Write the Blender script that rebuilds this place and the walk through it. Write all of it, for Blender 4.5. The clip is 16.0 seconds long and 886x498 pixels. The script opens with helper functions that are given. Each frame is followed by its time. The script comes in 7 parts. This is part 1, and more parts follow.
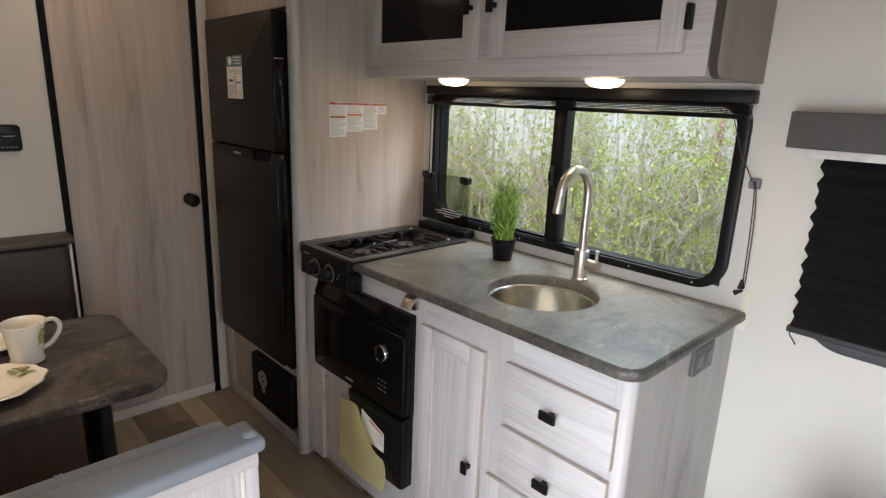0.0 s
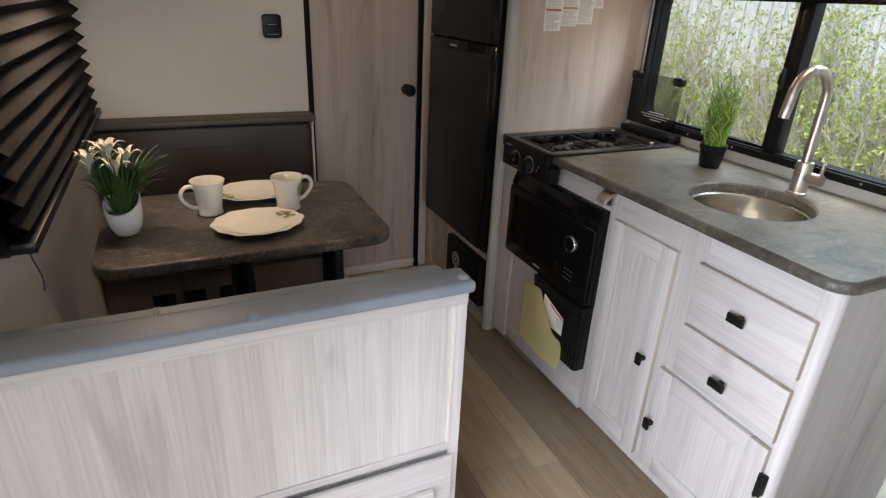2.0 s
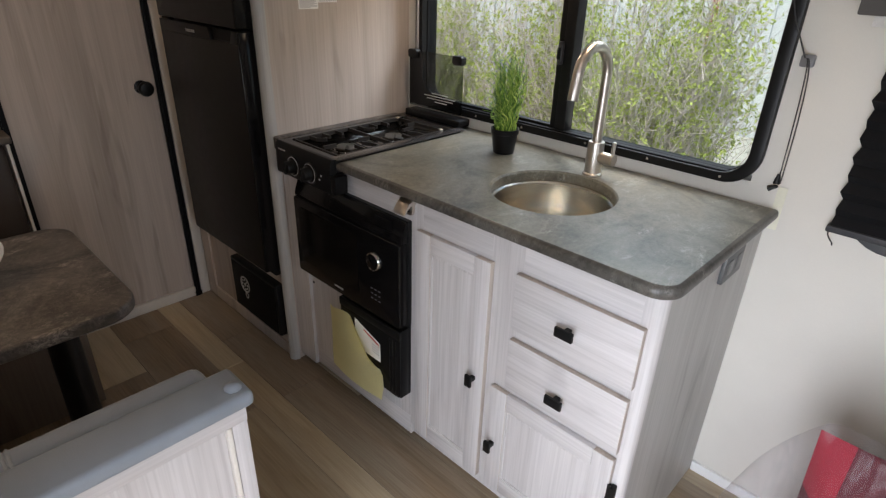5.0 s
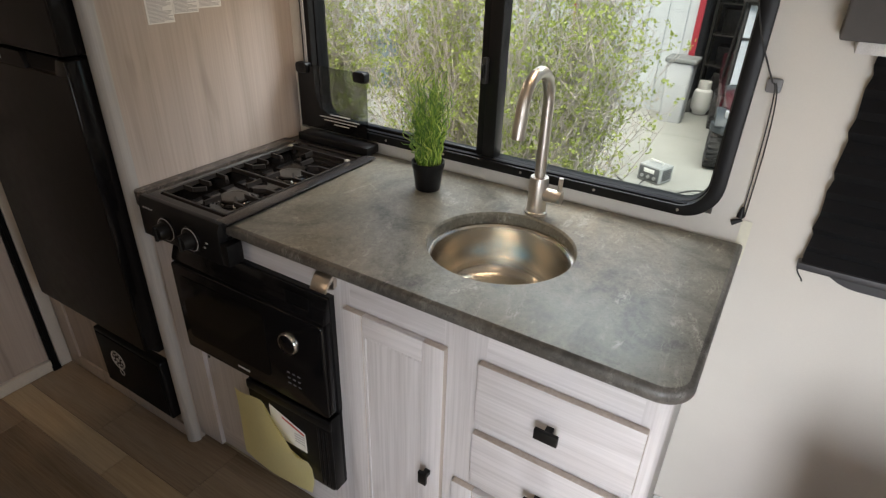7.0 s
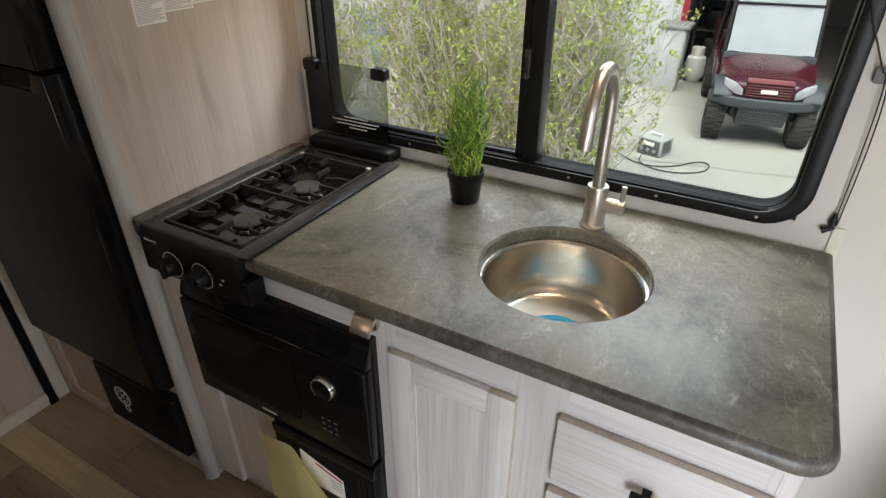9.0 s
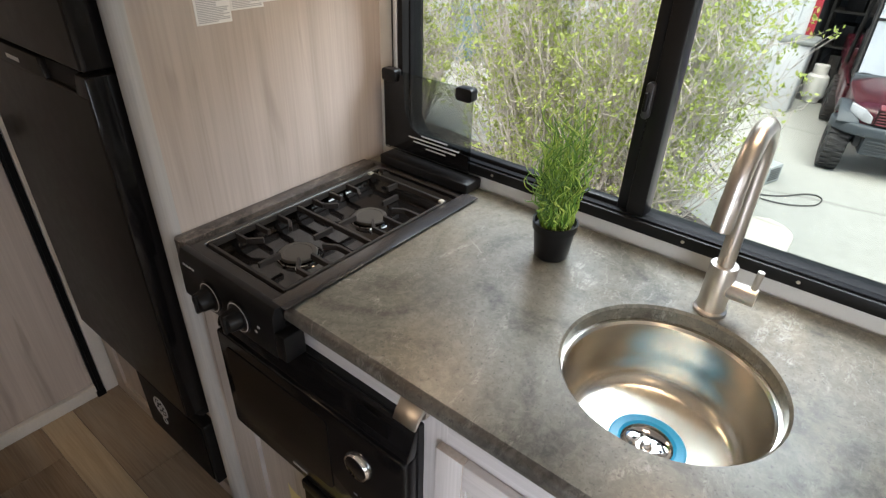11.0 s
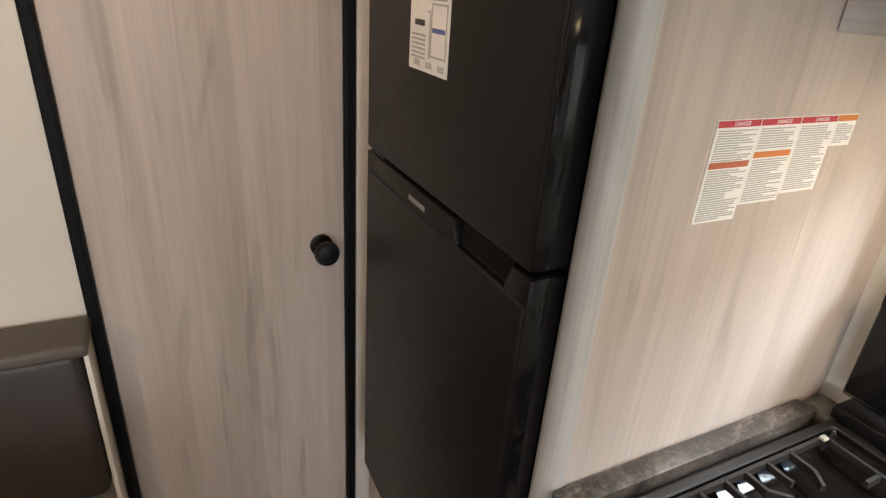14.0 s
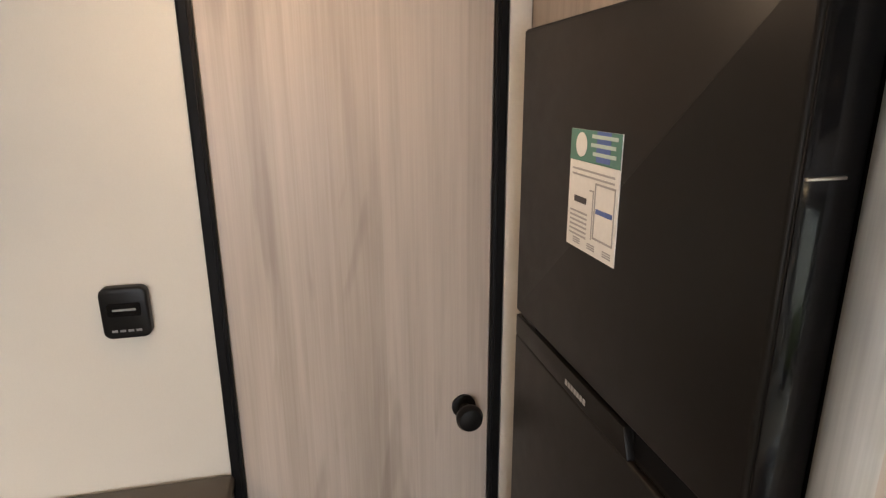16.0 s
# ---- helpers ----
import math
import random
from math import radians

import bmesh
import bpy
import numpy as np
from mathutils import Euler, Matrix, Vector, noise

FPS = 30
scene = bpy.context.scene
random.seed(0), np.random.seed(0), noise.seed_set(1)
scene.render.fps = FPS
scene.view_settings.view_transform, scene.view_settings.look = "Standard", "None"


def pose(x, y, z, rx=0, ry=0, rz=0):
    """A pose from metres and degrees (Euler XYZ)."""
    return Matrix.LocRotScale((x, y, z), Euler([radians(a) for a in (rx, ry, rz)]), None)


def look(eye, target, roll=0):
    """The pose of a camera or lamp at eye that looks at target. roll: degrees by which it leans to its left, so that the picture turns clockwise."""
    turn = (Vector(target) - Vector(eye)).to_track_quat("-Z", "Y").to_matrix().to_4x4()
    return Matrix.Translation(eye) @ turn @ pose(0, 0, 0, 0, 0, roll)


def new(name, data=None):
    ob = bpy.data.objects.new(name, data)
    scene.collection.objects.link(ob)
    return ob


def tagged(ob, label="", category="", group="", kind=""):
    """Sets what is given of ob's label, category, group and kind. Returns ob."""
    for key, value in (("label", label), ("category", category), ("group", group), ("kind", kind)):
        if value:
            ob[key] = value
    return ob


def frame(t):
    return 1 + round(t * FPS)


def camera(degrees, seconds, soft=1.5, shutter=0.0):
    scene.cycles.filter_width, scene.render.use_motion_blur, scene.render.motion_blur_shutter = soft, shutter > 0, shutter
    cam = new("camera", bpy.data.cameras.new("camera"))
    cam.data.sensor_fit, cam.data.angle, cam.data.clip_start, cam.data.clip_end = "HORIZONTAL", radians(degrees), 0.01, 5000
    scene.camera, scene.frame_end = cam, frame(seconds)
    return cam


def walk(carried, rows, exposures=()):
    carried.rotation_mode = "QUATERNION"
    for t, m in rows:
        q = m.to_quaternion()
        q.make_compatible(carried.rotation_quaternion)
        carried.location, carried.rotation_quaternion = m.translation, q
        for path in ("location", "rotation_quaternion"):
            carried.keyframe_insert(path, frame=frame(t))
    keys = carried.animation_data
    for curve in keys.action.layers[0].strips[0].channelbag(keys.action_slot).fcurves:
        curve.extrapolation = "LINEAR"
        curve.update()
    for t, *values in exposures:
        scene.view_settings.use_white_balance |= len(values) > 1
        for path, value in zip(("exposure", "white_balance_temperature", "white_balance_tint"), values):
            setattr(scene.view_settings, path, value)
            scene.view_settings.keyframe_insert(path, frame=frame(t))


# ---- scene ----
cam = camera(75.9, 16.0, soft=1.3)
PATH = [
    (0, (0.428, 0.485, 1.429), (1.767, 1.882, 0.922), 2.3),
    (0.5, (0.388, 0.449, 1.418), (1.502, 2.005, 0.836), 2.2),
    (1, (0.349, 0.425, 1.407), (1.296, 2.057, 0.743), 2.0),
    (1.5, (0.325, 0.413, 1.393), (1.164, 2.065, 0.64), 2.1),
    (2, (0.312, 0.407, 1.389), (1.09, 2.058, 0.572), 2.6),
    (2.5, (0.337, 0.4, 1.389), (1.084, 2.047, 0.534), 2.7),
    (3, (0.39, 0.388, 1.393), (1.134, 2.018, 0.503), 2.4),
    (3.5, (0.435, 0.379, 1.406), (1.25, 1.971, 0.511), 1.8),
    (4, (0.485, 0.41, 1.41), (1.435, 1.927, 0.518), 1.5),
    (4.5, (0.535, 0.521, 1.401), (1.66, 1.913, 0.509), 1.8),
    (5, (0.529, 0.664, 1.416), (1.826, 1.897, 0.523), 1.8),
    (5.2, (0.529, 0.719, 1.412), (1.887, 1.889, 0.526), 1.8),
    (7.3, (0.757, 0.992, 1.496), (2.262, 1.868, 0.513), 1.8),
    (7.5, (0.773, 1.012, 1.490), (2.270, 1.884, 0.489), 1.1),
    (8, (0.784, 1.076, 1.503), (2.276, 1.911, 0.464), -0.0),
    (10.3, (0.95, 1.28, 1.496), (2.406, 2.147, 0.434), 0.2),
    (10.5, (0.974, 1.296, 1.509), (2.403, 2.188, 0.431), 0.7),
    (11, (1.023, 1.311, 1.501), (2.361, 2.346, 0.433), 2.0),
    (11.5, (1.066, 1.391, 1.5), (2.276, 2.553, 0.41), 1.8),
    (12, (1.08, 1.496, 1.499), (2.198, 2.756, 0.421), 2.0),
    (12.5, (1.045, 1.604, 1.487), (2.132, 2.957, 0.494), 3.8),
    (13, (1.019, 1.718, 1.491), (2.041, 3.147, 0.535), 5.1),
    (13.5, (1.019, 1.85, 1.517), (1.946, 3.364, 0.597), 4.2),
    (14, (1.035, 1.894, 1.522), (1.871, 3.503, 0.678), 4.2),
    (14.5, (1.038, 1.906, 1.546), (1.804, 3.591, 0.79), 3.6),
    (15, (1.06, 1.91, 1.562), (1.738, 3.666, 0.885), 2.6),
    (15.5, (1.075, 1.944, 1.582), (1.652, 3.763, 0.981), 1.3),
    (16, (1.055, 2.023, 1.606), (1.473, 3.905, 1.075), -0.3),
]
EXPOSURES = [(0, 1.14, 6450, 13), (1.5, 1.08, 6380, 13.5), (3, 1.0, 6420, 14), (4.5, 0.94, 6420, 14.5), (8, 0.90, 6800, 14), (10.5, 1.31, 6380, 12.5), (11.5, 1.50, 6380, 14), (12.5, 1.79, 6480, 14), (13.5, 2.06, 6560, 13), (14.5, 2.28, 6480, 12), (16, 2.32, 6560, 13.5)]
walk(cam, [(t, look(eye, target, roll)) for t, eye, target, roll in PATH], exposures=EXPOSURES)

# ---- world and light ----
world = bpy.data.worlds.new("world")
scene.world = world
world.use_nodes = True
wn = world.node_tree.nodes
sky = wn.new("ShaderNodeTexSky")
sky.sky_type, sky.sun_disc = "NISHITA", False
sky.sun_elevation, sky.sun_rotation = radians(48), radians(-60)
sky.dust_density, sky.ozone_density = 4.0, 1.0
world.node_tree.links.new(sky.outputs[0], wn["Background"].inputs[0])
wn["Background"].inputs[1].default_value = 0.15


def lamp(name, kind, m, energy, color, **settings):
    data = bpy.data.lights.new(name, kind)
    data.energy, data.color = energy, color
    for key, value in settings.items():
        if key == "size":
            data.size = value
        elif key == "size_y":
            data.shape, data.size_y = "RECTANGLE", value
        elif key == "angle":
            data.angle = value
        elif key == "radius":
            data.shadow_soft_size = value
        elif key == "spread":
            data.spread = value
    ob = new(name, data)
    ob.matrix_world = m
    return ob


lamp("sun", "SUN", look((3, 0.5, 9), (7, 3, 0)), 3.0, (1.0, 0.97, 0.9), angle=radians(40))
# daylight from the unseen open entry door; rear lamp added to brighten the ledge
lamp("entry_daylight", "AREA", look((0.0, 0.50, 0.80), (1.6, 0.56, 0.06)), 8.2, (0.84, 0.92, 1.0), size=0.58, size_y=1.3, spread=radians(112))
lamp("bed_window_daylight", "AREA", look((0.42, -1.52, 1.25), (0.0, 1.29, 0.56)), 3.7, (0.86, 0.93, 1.0), size=0.85, size_y=0.6, spread=radians(84))

# area lamp added outside, above the kitchen window, to boost the sky light
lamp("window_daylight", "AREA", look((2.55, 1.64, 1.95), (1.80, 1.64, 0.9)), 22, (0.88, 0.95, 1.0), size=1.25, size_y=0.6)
# warm ceiling lights that show as reflections in the black cabinet glass
for lx, ly, watts in ((0.98, 2.72, 0.62), (0.95, 0.9, 0.42)):
    lamp("ceiling_light", "AREA", look((lx, ly, 1.955), (lx, ly, 0)), watts, (1.0, 0.72, 0.46), size=0.16)


# ---- materials ----
def base_mat(name, rough=0.5, metal=0.0):
    m = bpy.data.materials.new(name)
    m.use_nodes = True
    b = m.node_tree.nodes["Principled BSDF"]
    b.inputs["Roughness"].default_value, b.inputs["Metallic"].default_value = rough, metal
    return m, m.node_tree.nodes, m.node_tree.links, b


def mapped(n, l, scale, spread=0.0):
    """Object coordinates in metres, scaled, and moved from thing to thing by its random number."""
    tc, mp = n.new("ShaderNodeTexCoord"), n.new("ShaderNodeMapping")
    mp.inputs["Scale"].default_value = scale
    l.new(tc.outputs["Object"], mp.inputs["Vector"])
    if spread:
        info, mul = n.new("ShaderNodeObjectInfo"), n.new("ShaderNodeVectorMath")
        mul.operation = "SCALE"
        mul.inputs[0].default_value = (spread, spread * 0.7, spread * 1.3)
        l.new(info.outputs["Random"], mul.inputs["Scale"])
        l.new(mul.outputs[0], mp.inputs["Location"])
    return mp.outputs[0]


def noise_tex(n, l, vec, scale, detail=4, rough=0.55, distort=0.0):
    t = n.new("ShaderNodeTexNoise")
    t.inputs["Scale"].default_value, t.inputs["Detail"].default_value = scale, detail
    t.inputs["Roughness"].default_value, t.inputs["Distortion"].default_value = rough, distort
    l.new(vec, t.inputs["Vector"])
    return t.outputs["Fac"]


def ramp(n, l, fac, stops):
    r = n.new("ShaderNodeValToRGB")
    while len(r.color_ramp.elements) < len(stops):
        r.color_ramp.elements.new(0.5)
    for e, (p, c) in zip(r.color_ramp.elements, stops):
        e.position, e.color = p, (*c, 1)
    l.new(fac, r.inputs[0])
    return r.outputs["Color"]


def mixed(n, l, fac, a, b, mode="MIX"):
    m = n.new("ShaderNodeMix")
    m.data_type, m.blend_type = "RGBA", mode
    for value, slot in ((fac, m.inputs[0]), (a, m.inputs[6]), (b, m.inputs[7])):
        if isinstance(value, (int, float)):
            slot.default_value = value
        elif isinstance(value, tuple):
            slot.default_value = (*value, 1)
        else:
            l.new(value, slot)
    return m.outputs[2]


def bump(n, l, b, height, strength, dist=0.002):
    t = n.new("ShaderNodeBump")
    t.inputs["Strength"].default_value, t.inputs["Distance"].default_value = strength, dist
    l.new(height, t.inputs["Height"])
    l.new(t.outputs[0], b.inputs["Normal"])


def rough_by(n, l, b, fac, lo, hi):
    mr = n.new("ShaderNodeMapRange")
    mr.inputs[3].default_value, mr.inputs[4].default_value = lo, hi
    l.new(fac, mr.inputs[0])
    l.new(mr.outputs[0], b.inputs["Roughness"])


def plain(name, color, rough=0.5, metal=0.0, vary=0.08, scale=30, relief=0.0, spec=None):
    """A surface of one colour with faint blotches at two scales."""
    m, n, l, b = base_mat(name, rough, metal)
    v = mapped(n, l, (1, 1, 1), 3)
    f1, f2 = noise_tex(n, l, v, scale * 0.15, 3), noise_tex(n, l, v, scale * 4, 3)
    c1 = tuple(c * (1 - vary) for c in color)
    c2 = tuple(min(1, c * (1 + vary)) for c in color)
    col = mixed(n, l, 0.35, ramp(n, l, f1, [(0.3, c1), (0.7, c2)]), ramp(n, l, f2, [(0.3, c1), (0.7, c2)]))
    l.new(col, b.inputs["Base Color"])
    rough_by(n, l, b, f1, max(0.02, rough - 0.06), min(1, rough + 0.06))
    if relief:
        bump(n, l, b, f2, relief, 0.001)
    if spec is not None:
        b.inputs["Specular IOR Level"].default_value = spec
    return m


def wood(name, dark, mid, light, grain="z", rough=0.42, spread=7.0, streak=1.0, fine_share=0.42):
    """Printed wood laminate: long grain, cathedral figure, fine pores."""
    m, n, l, b = base_mat(name, rough)
    k = {"x": 0, "y": 1, "z": 2}[grain]
    def sc(a, c):
        s = [a, a, a]
        s[k] = c
        return tuple(s)
    v1 = mapped(n, l, sc(6.5, 0.42), spread)
    v2 = mapped(n, l, sc(34, 1.0), spread)
    v3 = mapped(n, l, sc(150, 3.0), spread)
    broad = noise_tex(n, l, v1, 1.0, 3, 0.5, 1.6 * streak)
    fine = noise_tex(n, l, v2, 1.0, 4, 0.55, 1.4)
    pore = noise_tex(n, l, v3, 1.0, 3, 0.6)
    col = ramp(n, l, broad, [(0.25, dark), (0.45, mid), (0.70, light)])
    col = mixed(n, l, fine_share, col, ramp(n, l, fine, [(0.28, dark), (0.5, mid), (0.72, light)]))
    col = mixed(n, l, 0.70 * fine_share, col, ramp(n, l, pore, [(0.35, tuple(c * 0.7 for c in dark)), (0.6, light)]))
    # printed boards: soft steps of tone across the grain
    vw = mapped(n, l, sc(8.5, 0.0), spread)
    wn_ = n.new("ShaderNodeTexVoronoi")
    wn_.inputs["Scale"].default_value = 1.0
    l.new(vw, wn_.inputs["Vector"])
    bw = n.new("ShaderNodeRGBToBW")
    l.new(wn_.outputs["Color"], bw.inputs[0])
    col = mixed(n, l, 0.22, col, ramp(n, l, bw.outputs[0], [(0.2, tuple(0.5 * (a + c) for a, c in zip(dark, mid))), (0.8, light)]))
    # a few darker knots and heart streaks
    v4 = mapped(n, l, sc(5.5, 0.9), spread)
    knot = noise_tex(n, l, v4, 1.3, 2, 0.5, 2.2)
    col = mixed(n, l, ramp(n, l, knot, [(0.62, (0, 0, 0)), (0.72, (0.55, 0.55, 0.55))]), col, mixed(n, l, 0.5, col, dark, "MULTIPLY"))
    l.new(col, b.inputs["Base Color"])
    rough_by(n, l, b, fine, rough - 0.07, rough + 0.1)
    bump(n, l, b, pore, 0.18, 0.0008)
    return m


def stone(name, dark, mid, light, rough=0.34):
    """Stone-look laminate: smoky clouds, rusty tint, crumbling pale scuffs, dark pits, hairline scratches."""
    m, n, l, b = base_mat(name, rough)
    v = mapped(n, l, (1, 1, 1))
    vs = mapped(n, l, (1.0, 2.2, 1.0))
    cloud = noise_tex(n, l, v, 3.6, 9, 0.66, 1.6)
    grit = noise_tex(n, l, v, 70, 8, 0.80, 0.6)
    smear = noise_tex(n, l, vs, 4.2, 5, 0.62, 2.0)
    broken = noise_tex(n, l, vs, 38, 9, 0.82, 1.6)
    rust = noise_tex(n, l, v, 2.3, 4, 0.6, 0.6)
    pits = noise_tex(n, l, v, 150, 4, 0.7)
    pale = tuple(min(1, c * 1.2) for c in light)
    half = tuple(0.72 * a + 0.28 * c for a, c in zip(mid, light))
    col = ramp(n, l, cloud, [(0.34, dark), (0.47, mid), (0.58, half), (0.70, mid)])
    col = mixed(n, l, 0.20, col, ramp(n, l, grit, [(0.42, dark), (0.50, mid), (0.58, light)]))
    col = mixed(n, l, ramp(n, l, rust, [(0.46, (0, 0, 0)), (0.66, (0.55, 0.55, 0.55))]), col, mixed(n, l, 1.0, col, (1.18, 0.98, 0.76), "MULTIPLY"))
    # pale scuffs, solid in the middle and crumbling at their edges
    patch = mixed(n, l, 1.0, ramp(n, l, smear, [(0.56, (0, 0, 0)), (0.67, (0.9, 0.9, 0.9))]), ramp(n, l, broken, [(0.47, (0.0, 0.0, 0.0)), (0.56, (0.95, 0.95, 0.95))]), "MULTIPLY")
    col = mixed(n, l, patch, col, pale)
    # hairline scratches, broken into short runs
    wv = n.new("ShaderNodeTexVoronoi")
    wv.feature = "DISTANCE_TO_EDGE"
    wv.inputs["Scale"].default_value = 9.0
    l.new(mixed(n, l, 0.30, vs, noise_tex(n, l, v, 7, 5, 0.7)), wv.inputs["Vector"])
    hair = mixed(n, l, 1.0, ramp(n, l, wv.outputs["Distance"], [(0.0, (0.6, 0.6, 0.6)), (0.012, (0, 0, 0))]), ramp(n, l, noise_tex(n, l, v, 6, 3), [(0.52, (0, 0, 0)), (0.62, (1, 1, 1))]), "MULTIPLY")
    col = mixed(n, l, hair, col, pale)
    col = mixed(n, l, ramp(n, l, pits, [(0.59, (0, 0, 0)), (0.65, (0.6, 0.6, 0.6))]), col, dark)
    l.new(col, b.inputs["Base Color"])
    rough_by(n, l, b, broken, rough - 0.05, rough + 0.18)
    bump(n, l, b, grit, 0.05, 0.0008)
    return m


def brushed(name, color, rough, axis_scale):
    m, n, l, b = base_mat(name, rough, 1.0)
    f = noise_tex(n, l, mapped(n, l, axis_scale), 1.0, 3, 0.6)
    c1 = tuple(c * 0.94 for c in color)
    l.new(ramp(n, l, f, [(0.3, c1), (0.7, color)]), b.inputs["Base Color"])
    rough_by(n, l, b, f, rough - 0.02, rough + 0.04)
    return m


def glassy(name, color=(1, 1, 1), rough=0.0, keep=0.9, gloss=1.0):
    """Thin sheet: mostly clear, with a mirror-like skin that grows at a slant."""
    m = bpy.data.materials.new(name)
    m.use_nodes = True
    n, l = m.node_tree.nodes, m.node_tree.links
    n.remove(n["Principled BSDF"])
    clear, shine, mix, fres = n.new("ShaderNodeBsdfTransparent"), n.new("ShaderNodeBsdfGlossy"), n.new("ShaderNodeMixShader"), n.new("ShaderNodeLayerWeight")
    clear.inputs[0].default_value = (*[c * keep for c in color], 1)
    shine.inputs["Roughness"].default_value = rough
    power, scaled = n.new("ShaderNodeMath"), n.new("ShaderNodeMath")
    power.operation, scaled.operation = "POWER", "MULTIPLY_ADD"
    power.inputs[1].default_value = 4.5
    scaled.inputs[1].default_value, scaled.inputs[2].default_value = 0.6 * gloss, 0.022 * gloss
    l.new(fres.outputs["Facing"], power.inputs[0])
    l.new(power.outputs[0], scaled.inputs[0])
    l.new(scaled.outputs[0], mix.inputs[0])
    l.new(clear.outputs[0], mix.inputs[1])
    l.new(shine.outputs[0], mix.inputs[2])
    l.new(mix.outputs[0], n["Material Output"].inputs[0])
    return m


def glow(name, color, strength):
    m, n, l, b = base_mat(name, 0.3)
    b.inputs["Base Color"].default_value = (0.9, 0.87, 0.8, 1)
    b.inputs["Emission Color"].default_value, b.inputs["Emission Strength"].default_value = (*color, 1), strength
    return m


def wall_vinyl(name, color):
    """Papered wall panel with a fine linen weave."""
    m, n, l, b = base_mat(name, 0.62)
    v = mapped(n, l, (1, 1, 1), 2)
    f1 = noise_tex(n, l, v, 2.2, 3)
    f2 = noise_tex(n, l, mapped(n, l, (240, 240, 900)), 1.0, 2)
    f3 = noise_tex(n, l, mapped(n, l, (900, 900, 240)), 1.0, 2)
    c1, c2 = tuple(c * 0.93 for c in color), tuple(min(1, c * 1.04) for c in color)
    col = ramp(n, l, f1, [(0.3, c1), (0.7, c2)])
    weave = mixed(n, l, 0.5, f2, f3)
    col = mixed(n, l, 0.14, col, ramp(n, l, weave, [(0.3, tuple(c * 0.7 for c in color)), (0.7, c2)]))
    l.new(col, b.inputs["Base Color"])
    bump(n, l, b, weave, 0.25, 0.0006)
    return m


def vinyl(name, color, rough=0.45):
    """Soft upholstery vinyl with a leather pebble and creases."""
    m, n, l, b = base_mat(name, rough)
    v = mapped(n, l, (1, 1, 1), 2)
    f1, f2 = noise_tex(n, l, v, 4, 4, 0.6, 0.5), n.new("ShaderNodeTexVoronoi")
    f2.inputs["Scale"].default_value = 520
    l.new(v, f2.inputs["Vector"])
    c1, c2 = tuple(c * 0.86 for c in color), tuple(min(1, c * 1.1) for c in color)
    l.new(ramp(n, l, f1, [(0.3, c1), (0.7, c2)]), b.inputs["Base Color"])
    rough_by(n, l, b, f1, rough - 0.05, rough + 0.08)
    bump(n, l, b, f2.outputs["Distance"], 0.25, 0.0006)
    return m


WOOD = wood("whitewashed_laminate", (0.415, 0.388, 0.382), (0.55, 0.523, 0.518), (0.65, 0.625, 0.622))
WOOD_Y = wood("whitewashed_laminate_across", (0.415, 0.388, 0.382), (0.55, 0.523, 0.518), (0.65, 0.625, 0.622), "y")
WOOD_X = wood("whitewashed_laminate_along", (0.415, 0.388, 0.382), (0.55, 0.523, 0.518), (0.65, 0.625, 0.622), "x")
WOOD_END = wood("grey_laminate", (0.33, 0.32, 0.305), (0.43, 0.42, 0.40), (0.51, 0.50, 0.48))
WOOD_TAUPE = wood("taupe_laminate", (0.18, 0.16, 0.142), (0.245, 0.22, 0.198), (0.30, 0.272, 0.248))
# shade below the table is put into this bench laminate's colour
WOOD_SHADE = wood("shaded_bench_laminate", (0.07, 0.055, 0.045), (0.105, 0.083, 0.068), (0.14, 0.115, 0.095))
# warm lamplight is put into the tone of this whitewashed laminate copy
WOOD_LAMPLIT = wood("lamplit_laminate", (0.295, 0.243, 0.203), (0.445, 0.38, 0.328), (0.545, 0.475, 0.42), streak=1.5, fine_share=0.24)
WOOD_EDGE = wood("laminate_edge", (0.36, 0.30, 0.25), (0.44, 0.38, 0.33), (0.5, 0.44, 0.38))
WALL = wall_vinyl("cream_wall_panel", (0.66, 0.63, 0.57))
CEIL = wall_vinyl("white_ceiling_panel", (0.80, 0.79, 0.77))
STONE = stone("grey_stone_laminate", (0.038, 0.036, 0.028), (0.126, 0.121, 0.096), (0.27, 0.265, 0.224), 0.27)
# the front edge's shade is put into a darker copy of the counter laminate
STONE_SHADE = stone("shaded_edge_laminate", (0.022, 0.021, 0.019), (0.066, 0.062, 0.055), (0.20, 0.19, 0.175), 0.3)
STONE_D = stone("dark_stone_laminate", (0.014, 0.012, 0.011), (0.046, 0.040, 0.036), (0.30, 0.265, 0.235), 0.30)
BLACK = plain("black_plastic", (0.0075, 0.0073, 0.0075), 0.36, scale=60, relief=0.05, spec=0.2)
BLACK_G = plain("gloss_black", (0.0055, 0.0052, 0.0055), 0.12, scale=20, spec=0.25)
BLACK_M = plain("matt_black_trim", (0.004, 0.004, 0.0045), 0.55, scale=60, spec=0.14)
FRIDGE = plain("fridge_black_brown", (0.0085, 0.0072, 0.0064), 0.40, scale=200, relief=0.08, spec=0.28)
IRON = plain("black_iron", (0.020, 0.018, 0.016), 0.6, scale=120, relief=0.4, spec=0.3)
ENAMEL = plain("black_enamel", (0.006, 0.005, 0.0045), 0.085, scale=25, spec=0.5)
STEEL = brushed("brushed_steel", (0.73, 0.69, 0.61), 0.23, (3, 3, 300))
NICKEL = brushed("brushed_nickel", (0.58, 0.53, 0.47), 0.34, (300, 300, 12))
CHROME = plain("chrome", (0.75, 0.75, 0.76), 0.08, 1.0, vary=0.02)
WHITE = plain("white_plastic", (0.74, 0.73, 0.70), 0.4)
